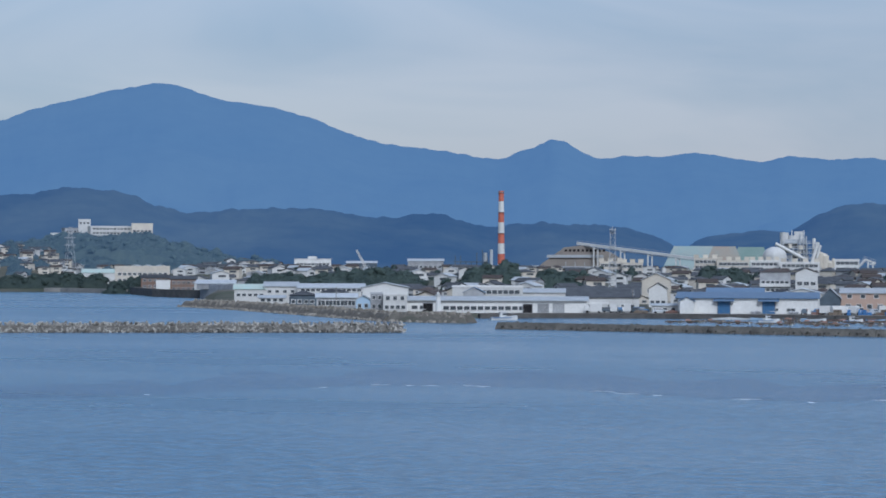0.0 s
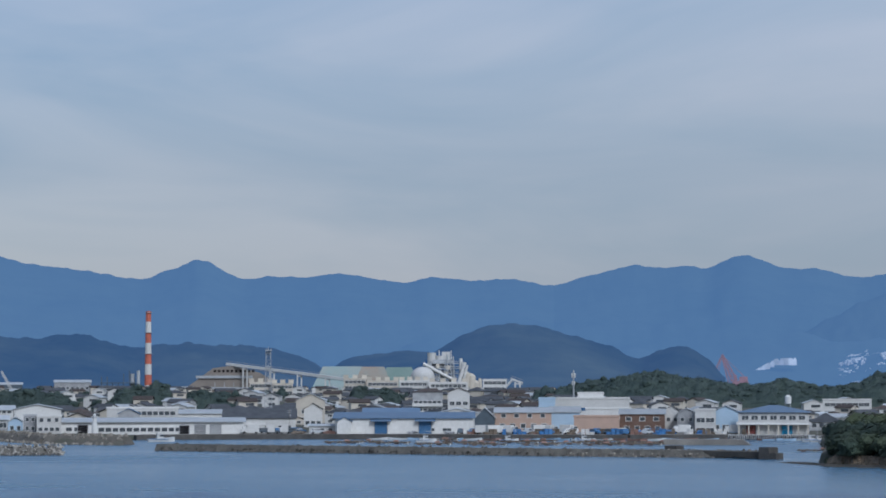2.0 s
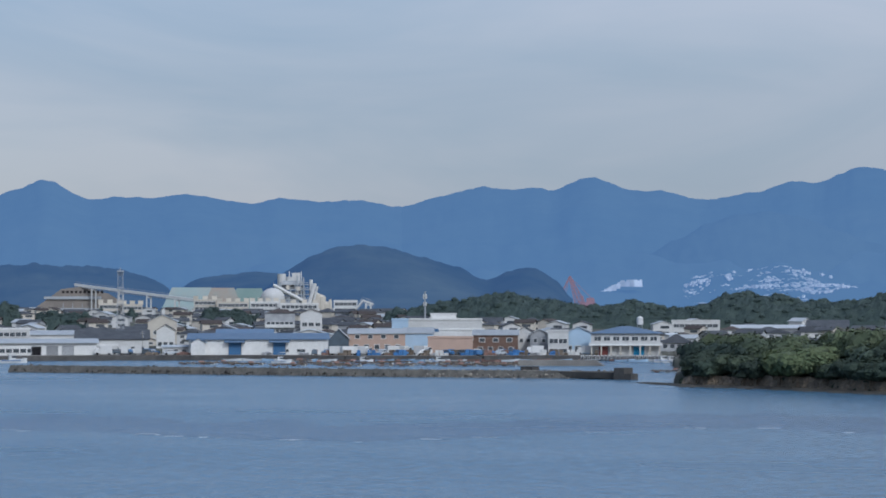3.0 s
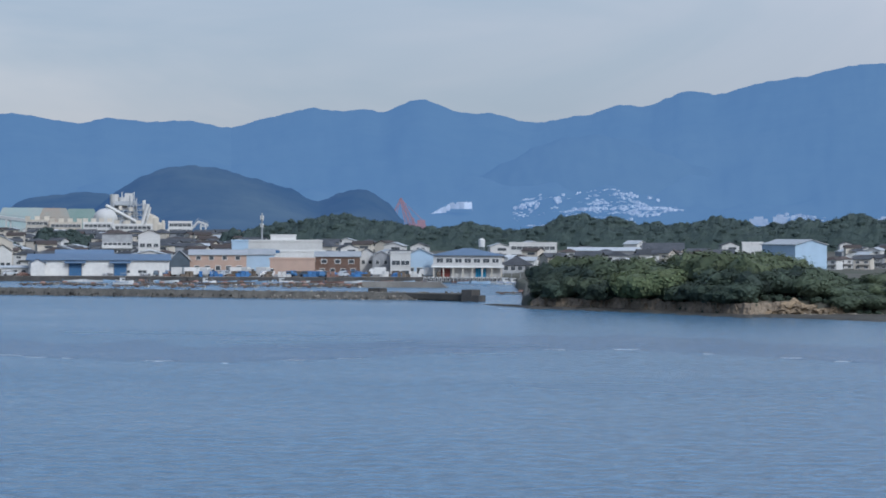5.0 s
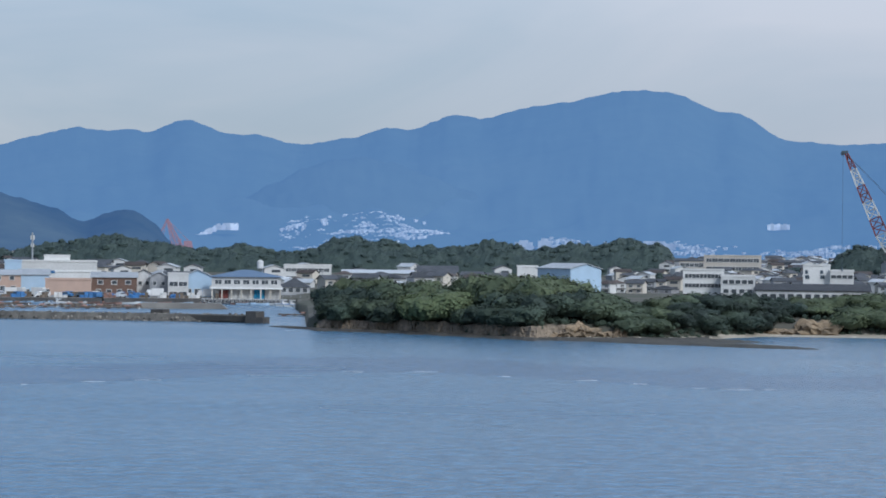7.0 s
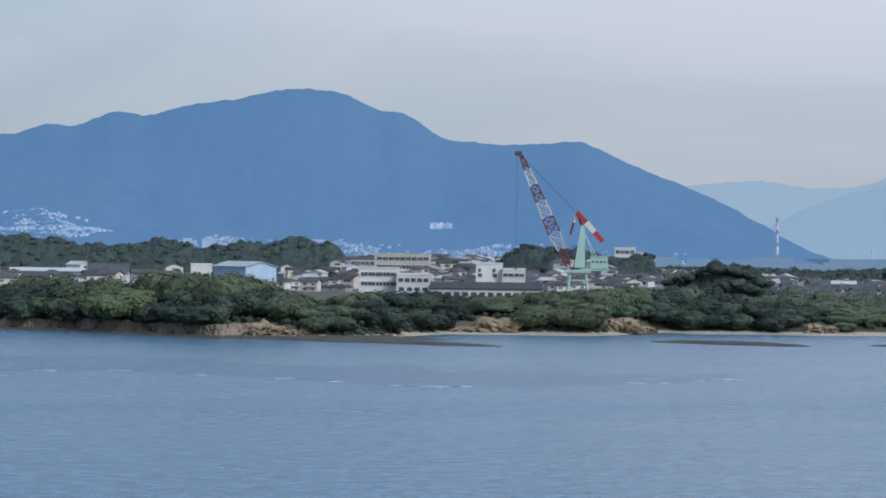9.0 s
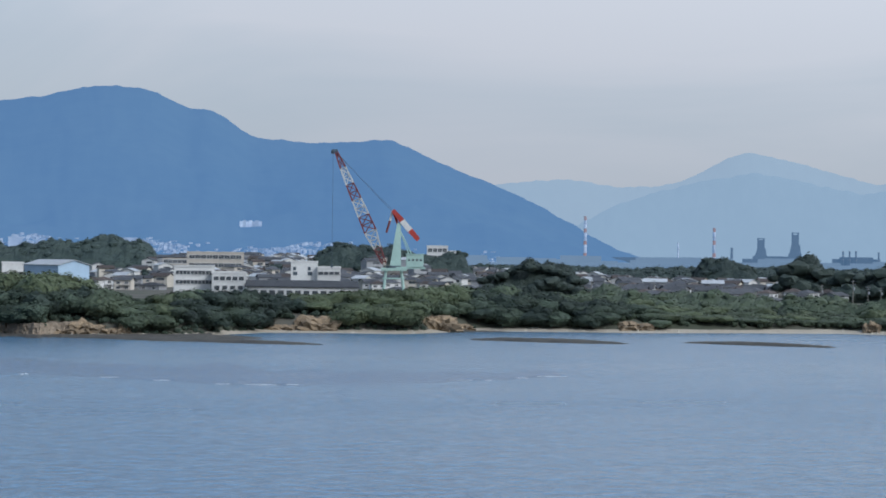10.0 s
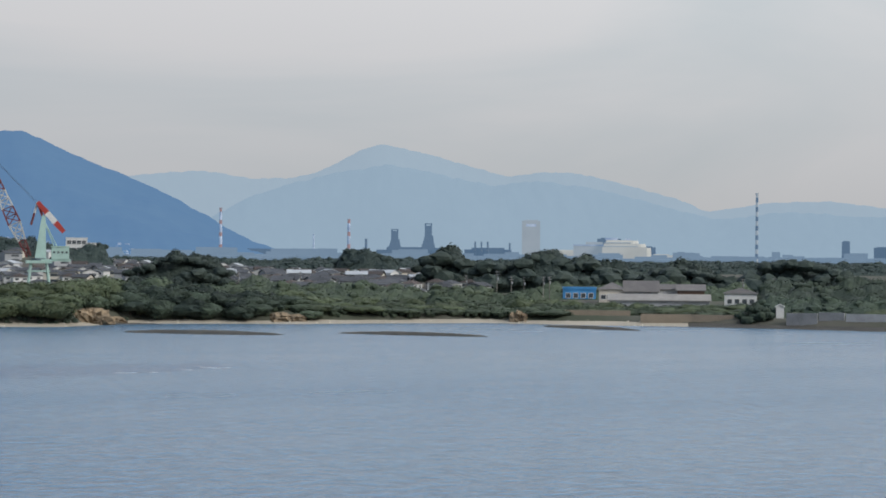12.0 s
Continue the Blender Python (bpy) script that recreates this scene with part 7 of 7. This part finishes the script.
for i, (x, y, w) in enumerate(((-63.5, 645.6, 4), (-60.7, 647.9, 5), (-56.7, 646.3, 5), (-53.1, 648.7, 5), (-49.1, 647.0, 5), (-45.5, 649.4, 4), (-36.2, 648.0, 4))):
    heap("tarpaulin", x, y, w, 1.2, TARP, "blue tarpaulin drawn over gear on the quay", 50 + i)
for i, (x, y, w) in enumerate(((-102.9, 637.0, 3), (-85.4, 642.8, 4), (-81.3, 641.4, 3), (-67.3, 645.2, 4), (-144.1, 636.4, 4), (-135.9, 638.3, 4), (-113.9, 642.9, 3))):
    heap("fishing_net", x, y, w, 1.0, (GREY, WOOD, ORANGE)[i % 3], "folded fishing net lying on the quay", 70 + i)


def car(label, body):
    ob = thing("car", 0, 0, 0, 0, label, "vehicle", "vehicles on the quay")
    part("body", Shape().box(0, 0, 0.3, 3.9, 1.6, 0.6, taper=0.96), body, ob)
    cab = part("cabin", Shape().box(-0.2, 0, 0.9, 2.3, 1.45, 0.6, taper=0.8), body, ob)
    part("side_window", Shape().box(-0.2, 0, 0.98, 2.0, 1.5, 0.36, taper=0.86), GLASS, cab)
    for sx in (-1.2, 1.2):
        for sy in (-0.72, 0.72):
            part("wheel", Shape().tube((sx, sy - 0.1, 0.3), (sx, sy + 0.1, 0.3), 0.3, n=10), DARK, ob)
    return ob


def crates(label, material):
    ob = thing("crate_stack", 0, 0, 0, 0, label, "crates", "gear on the quay")
    for i, (x, y, z, w) in enumerate(((0, 0, 0, 1.1), (1.2, 0.1, 0, 1.0), (-1.2, 0, 0, 1.1), (0.1, 0, 0.72, 1.0), (1.2, 0, 0.72, 0.9))):
        part("crate", Shape().box(x, y, z, w, 0.9, 0.62).box(x, y, z + 0.62, w + 0.08, 0.98, 0.08), material, ob)
    return ob


def skiff(label, hull):
    ob = thing("skiff", 0, 0, 0, 0, label, "boat", "boats of the harbour")
    V, n, L = [], 7, 5.2
    for i in range(n):
        f = i / (n - 1)
        b = 0.75 * (1 - max(0, f - 0.5) ** 2 * 3.6)
        x, z = (f - 0.5) * L, 0.42 + 0.3 * f ** 2
        V += [(x, -b, z), (x, -b * 0.6, -0.15), (x, b * 0.6, -0.15), (x, b, z)]
    part("hull", Shape().add(V, [(i * 4 + j + 4, i * 4 + j + 5, i * 4 + j + 1, i * 4 + j) for i in range(n - 1) for j in range(3)] + [(1, 2, 3, 0)]), hull, ob)
    part("thwart", Shape().box(-0.6, 0, 0.3, 0.3, 1.3, 0.06).box(0.5, 0, 0.32, 0.3, 1.2, 0.06), WOOD, ob)
    part("outboard", Shape().box(-L / 2 - 0.15, 0, 0.1, 0.3, 0.35, 0.75), DARKSTEEL, ob)
    return ob


def strew(kinds, n, a0, a1, d0, d1, seed, z=None):
    """Copies of some things along the quay, clear of one another."""
    rnd, put, first = random.Random(seed), [], set()
    for _ in range(n * 8):
        if len(put) >= n:
            break
        a = rnd.uniform(a0, a1)
        x, y = polar(a, float(coast(a)) + rnd.uniform(d0, d1))
        if any((x - p) ** 2 + (y - q) ** 2 < 14 for p, q in put) or any((x - p) ** 2 + (y - q) ** 2 < c * c for p, q, c in TAKEN):
            continue
        k = rnd.randrange(len(kinds))
        m = pose(x, y, 1.35 if z is None else z, 0, 0, facing(x, y) + rnd.choice((0, 12, 180, -25, 90, 60)))
        if k in first:
            copy_thing(kinds[k], m)
        else:
            kinds[k].matrix_basis = m
            first.add(k)
        put.append((x, y))
    for k, ob in enumerate(kinds):
        if k not in first:
            ob.matrix_basis = pose(*polar(a0 + 0.3 * k, float(coast(a0)) + d0), 1.35 if z is None else z)


strew([car("small white car parked on the quay", WHITE), car("dark blue car parked on the quay", BLUEDOOR), car("silver grey car parked on the quay", PALEROOF), car("black car parked on the quay", DARKSTEEL)], 34, -15.6, -4.2, 3.0, 17.0, 61)
strew([crates("stack of blue fish crates on the quay", TARP), crates("stack of white fish crates on the quay", WHITE), crates("stack of weathered wooden crates on the quay", WOOD), crates("stack of orange fish crates on the quay", ORANGE)], 44, -11.5, -1.2, 1.0, 9.0, 62)
strew([skiff("white open skiff moored at the quay", WHITE), skiff("pale blue open skiff moored at the quay", PALEBLUE), skiff("faded orange open skiff moored at the quay", ORANGE)], 26, -11.0, -0.8, -15.0, -7.0, 63, 0.0)


def pole_kind():
    ob = thing("utility_pole", 0, 0, 0, 0, "grey concrete utility pole with cross arms", "pole", "utility poles of the town")
    part("pole", Shape().tube((0, 0, 0), (0, 0, 9.5), 0.17, 0.11, 8), CONCRETE, ob)
    for z in (8.2, 9.0):
        part("cross_arm", Shape().box(0, 0, z, 1.8, 0.12, 0.12), STEEL, ob)
    part("transformer", Shape().tube((0.35, 0, 6.6), (0.35, 0, 7.5), 0.25, n=10), STEEL, ob)
    return ob


P1 = pole_kind()
for i, (x, y) in enumerate(((241.3, 519.1), (246.6, 522.0), (244.9, 511.7), (251.3, 514.1), (257.2, 522.3), (290.2, 486.4), (309.9, 503.6), (243.9, 542.1), (198.1, 582.4), (220.3, 595.5), (3.6, 719.8), (60.0, 757.3),
                           (39.6, 898.9), (-96.9, 693.7), (-111.5, 711.6), (-236.2, 646.2), (-229.4, 648.8), (-192.5, 671.9), (-155.3, 671.9), (-141.1, 685.5), (-58.7, 718.5), (-38.9, 700.0))):
    m = pose(x, y, ground_z(x, y), 0, 0, facing(x, y) + rr.uniform(-40, 40)) @ Matrix.Scale(0.82, 4)
    if i:
        copy_thing(P1, m)
    else:
        P1.matrix_basis = m

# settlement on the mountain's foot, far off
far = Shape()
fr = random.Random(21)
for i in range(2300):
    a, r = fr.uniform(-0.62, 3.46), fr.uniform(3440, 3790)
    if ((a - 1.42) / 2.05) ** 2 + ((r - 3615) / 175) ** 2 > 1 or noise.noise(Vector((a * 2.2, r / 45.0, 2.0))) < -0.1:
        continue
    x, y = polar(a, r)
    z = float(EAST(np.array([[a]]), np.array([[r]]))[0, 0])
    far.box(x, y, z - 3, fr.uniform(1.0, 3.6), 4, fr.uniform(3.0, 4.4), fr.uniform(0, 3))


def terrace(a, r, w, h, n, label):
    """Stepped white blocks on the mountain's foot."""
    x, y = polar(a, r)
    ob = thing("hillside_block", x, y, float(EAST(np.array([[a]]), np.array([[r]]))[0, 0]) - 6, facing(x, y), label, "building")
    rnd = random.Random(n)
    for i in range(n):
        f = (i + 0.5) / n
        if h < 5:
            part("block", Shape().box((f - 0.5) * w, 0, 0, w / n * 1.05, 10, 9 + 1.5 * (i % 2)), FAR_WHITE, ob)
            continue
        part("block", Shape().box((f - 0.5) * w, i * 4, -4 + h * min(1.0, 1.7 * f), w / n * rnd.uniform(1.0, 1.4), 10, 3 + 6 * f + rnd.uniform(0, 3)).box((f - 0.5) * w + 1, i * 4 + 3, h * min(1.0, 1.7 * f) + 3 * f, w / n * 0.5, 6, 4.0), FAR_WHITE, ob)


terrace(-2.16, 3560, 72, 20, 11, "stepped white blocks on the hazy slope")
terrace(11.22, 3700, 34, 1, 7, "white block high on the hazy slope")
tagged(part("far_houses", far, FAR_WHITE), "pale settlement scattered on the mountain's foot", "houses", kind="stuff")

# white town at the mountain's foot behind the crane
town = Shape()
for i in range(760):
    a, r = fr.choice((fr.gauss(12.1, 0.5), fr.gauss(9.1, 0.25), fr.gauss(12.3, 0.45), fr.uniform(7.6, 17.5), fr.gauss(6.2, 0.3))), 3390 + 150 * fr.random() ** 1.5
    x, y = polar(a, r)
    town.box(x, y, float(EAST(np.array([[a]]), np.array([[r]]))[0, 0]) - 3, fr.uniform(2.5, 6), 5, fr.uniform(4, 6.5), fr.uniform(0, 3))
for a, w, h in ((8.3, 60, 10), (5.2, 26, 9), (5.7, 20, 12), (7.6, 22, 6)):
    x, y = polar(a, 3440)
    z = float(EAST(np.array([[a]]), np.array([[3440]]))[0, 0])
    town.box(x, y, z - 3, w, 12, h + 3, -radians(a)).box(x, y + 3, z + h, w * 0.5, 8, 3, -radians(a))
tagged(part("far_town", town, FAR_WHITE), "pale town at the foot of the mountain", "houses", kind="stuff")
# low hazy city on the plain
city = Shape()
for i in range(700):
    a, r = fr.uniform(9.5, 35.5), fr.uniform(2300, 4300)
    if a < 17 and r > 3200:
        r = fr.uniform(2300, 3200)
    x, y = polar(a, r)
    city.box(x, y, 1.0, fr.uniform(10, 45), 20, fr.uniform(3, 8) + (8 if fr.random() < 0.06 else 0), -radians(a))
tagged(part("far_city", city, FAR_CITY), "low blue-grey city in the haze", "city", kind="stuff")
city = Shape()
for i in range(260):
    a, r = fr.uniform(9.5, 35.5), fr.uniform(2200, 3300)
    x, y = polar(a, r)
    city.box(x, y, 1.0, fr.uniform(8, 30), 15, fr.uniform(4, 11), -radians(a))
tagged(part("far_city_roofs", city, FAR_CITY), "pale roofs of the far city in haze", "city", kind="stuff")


# ---- the gust line on the open water ----
def gust(name, a0, a1, r0, r1, seed):
    """A long thin sheet over the sea, in a darker water colour for a gust of wind, ragged at its edges."""
    A = np.arange(a0, a1, 0.25)
    s, V = Shape(), []
    for a in A:
        f = (a - a0) / (a1 - a0)
        env = min(1, f * 6) * min(1, (1 - f) * 6)
        c = r0 + 14 * math.sin(a * 0.35 + seed) + 5 * noise.noise(Vector((a * 1.1, seed, 0)))
        w = (r1 - r0) * (0.35 + 0.65 * env) * (0.8 + 0.5 * noise.noise(Vector((a * 0.6, seed, 5))))
        for k in (0.0, 1.0):
            x, y = polar(a, c + w * k)
            V.append((x, y, 0.004))
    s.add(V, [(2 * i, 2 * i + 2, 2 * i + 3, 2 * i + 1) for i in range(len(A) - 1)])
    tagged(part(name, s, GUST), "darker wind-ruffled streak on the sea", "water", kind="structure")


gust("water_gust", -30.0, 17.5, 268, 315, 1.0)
foam = Shape()
for i in range(34):
    a = fr.uniform(-29, 18)
    r = 268 + 14 * math.sin(a * 0.35 + 1.0) + 5 * noise.noise(Vector((a * 1.1, 1.0, 0))) + fr.uniform(-1.5, 1.5)
    x, y = polar(a, r)
    w = fr.uniform(0.4, 1.9)
    foam.add([(x + w * math.cos(q) * fr.uniform(0.7, 1.1), y + 0.35 * math.sin(q) * fr.uniform(0.6, 1.2), 0.012) for q in np.linspace(0, 5.6, 9)], [tuple(range(9))])
tagged(part("foam_streaks", foam, FOAM), "short white streaks of foam on the sea", "foam", kind="stuff")



# ---- breakwaters, stone by stone ----
def tetrapod_mesh():
    s = Shape()
    dirs = [Vector((0, 0, 1)), Vector((0.94, 0, -0.33)), Vector((-0.47, 0.82, -0.33)), Vector((-0.47, -0.82, -0.33))]
    for d in dirs:
        s.tube(d * 0.05, d * 1.05, 0.42, 0.27, 6)
    return s.mesh("armour_unit", TETRA)


def stone_mesh(seed, material, name="stone"):
    bm = bmesh.new()
    bmesh.ops.create_icosphere(bm, subdivisions=1, radius=0.5)
    for v in bm.verts:
        v.co *= 1 + 0.45 * noise.noise(v.co * 2.5 + Vector((seed * 3.1, 0, 0)))
        v.co.z *= 0.8
    me = bpy.data.meshes.new(name)
    bm.to_mesh(me)
    bm.free()
    me.materials.append(material)
    return me


def mound(name, pts, half, top, material, label):
    """The rubble core of a breakwater: a ridge with sloping sides along its line, one object."""
    s = Shape()
    for (ax, ay), (bx, by) in zip(pts[:-1], pts[1:]):
        d = Vector((bx - ax, by - ay, 0)).normalized()
        n = Vector((-d.y, d.x, 0))
        a, b = Vector((ax, ay, 0)), Vector((bx, by, 0))
        prof = ((-half, -1.5), (-half * 0.35, top), (half * 0.35, top), (half, -1.5))
        V = [p + n * q + Vector((0, 0, z)) for p in (a, b) for q, z in prof]
        s.add(V, [(0, 1, 2, 3), (7, 6, 5, 4), (0, 4, 5, 1), (1, 5, 6, 2), (2, 6, 7, 3)])
    return tagged(part(name, s, material), label, "breakwater", kind="structure")


def clad(parent, pts, half, top, meshes, size, step, rows, rnd, limit, name, upto=1.0):
    """Lay pieces along the seaward slope and crown; those past the limit are joined."""
    rest, laid = Shape(), 0
    for (ax, ay), (bx, by) in zip(pts[:-1], pts[1:]):
        L = math.hypot(bx - ax, by - ay)
        d = Vector(((bx - ax) / L, (by - ay) / L, 0))
        n = Vector((-d.y, d.x, 0))
        if n.y > 0:
            n = -n
        for i in range(int(L / step)):
            for j in range(rows):
                f = j / max(1, rows - 1)
                p = Vector((ax, ay, 0)) + d * ((i + rnd.uniform(0, 0.9)) * step) + n * (half * (0.95 - 1.15 * f)) + n * rnd.uniform(-0.4, 0.4)
                z = -0.15 + (top + 0.1) * min(1, f * 1.25) + rnd.uniform(-0.15, 0.2)
                m = Matrix.LocRotScale((p.x, p.y, z), Euler((rnd.uniform(0, 6.28), rnd.uniform(0, 6.28), rnd.uniform(0, 6.28))), Vector((1, 1, 1)) * size * rnd.uniform(0.8, 1.25))
                me = meshes[rnd.randrange(len(meshes))]
                if laid < limit:
                    ob = new(name, me)
                    ob.parent = parent
                    ob.matrix_basis = m
                    laid += 1
                else:
                    rest.add([m @ v.co for v in me.vertices], [tuple(q.vertices) for q in me.polygons])
    if rest.v:
        ob = part(name + "s_joined", rest, meshes[0].materials[0], parent)
        tagged(ob, "", kind="stuff")


lay = random.Random(4)
TET = [tetrapod_mesh()]
DARKSTONE = [stone_mesh(i, WETSTONE) for i in range(4)]
TANSTONE_M = mat("tan_riprap", (0.25, 0.228, 0.19), 0.9, (0.14, 0.13, 0.112), scale=0.4, bump=0.8, vary=0.35)
TANSTONE = [stone_mesh(i + 9, TANSTONE_M) for i in range(4)]

line = [(-158.2, 483.1), (-234.9, 449.7), (-263.1, 437.5)]
bw = mound("breakwater_west", line, 4.6, 1.4, WETSTONE, "breakwater heaped with pale concrete armour units")
clad(bw, line, 3.8, 1.55, TET, 0.72, 1.0, 5, lay, 300, "armour_unit")
clad(bw, [(px, py - 1.6) for px, py in line], 3.8, 0.1, DARKSTONE, 1.2, 1.0, 1, lay, 200, "footing_stone")

line = [(-11.6, 477.4), (-58.5, 488.4), (-147.3, 518.0)]
bw = mound("breakwater_east", line, 3.2, 1.45, WETSTONE, "long low breakwater of dark stones")
clad(bw, line, 2.7, 1.25, DARKSTONE[:2] + TANSTONE, 0.72, 0.62, 4, lay, 300, "stone")
cap = thing("breakwater_cap", -23.0, 491.9, 0, 0, "dark concrete cap wall on the breakwater", "wall")
ax, ay, bx, by = -10.2, 470.1, -30.4, 483.2
cap.matrix_basis = pose((ax + bx) / 2, (ay + by) / 2 + 1.0, 0, 0, 0, math.degrees(math.atan2(ay - by, ax - bx)))
L = math.hypot(ax - bx, ay - by)
part("cap_beam", Shape().box(0, 0, 0.2, L, 2.2, 1.15), mat("dark_concrete", (0.085, 0.08, 0.07), 0.9, (0.05, 0.048, 0.044), scale=0.4, bump=0.7), cap)
part("end_block", Shape().box(L / 2 - 1.2, -0.4, 0, 2.4, 3.0, 2.3).box(L / 2 + 0.6, -0.6, -0.3, 2.0, 2.4, 1.5), QUAYWALL, cap)
part("light_block", Shape().box(-L / 2 - 0.5, 0.3, 0.2, 3.0, 2.4, 2.0), QUAYWALL, cap)

line = [(-170.5, 565.9), (-192.8, 575.6), (-239.2, 638.4), (-287.3, 702.1), (-329.9, 751.0)]
bw = mound("rock_bank", line, 5.0, 2.0, TANSTONE_M, "tan rock bank along the harbour arm")
clad(bw, line, 4.4, 2.0, TANSTONE, 1.6, 1.5, 3, lay, 300, "stone")
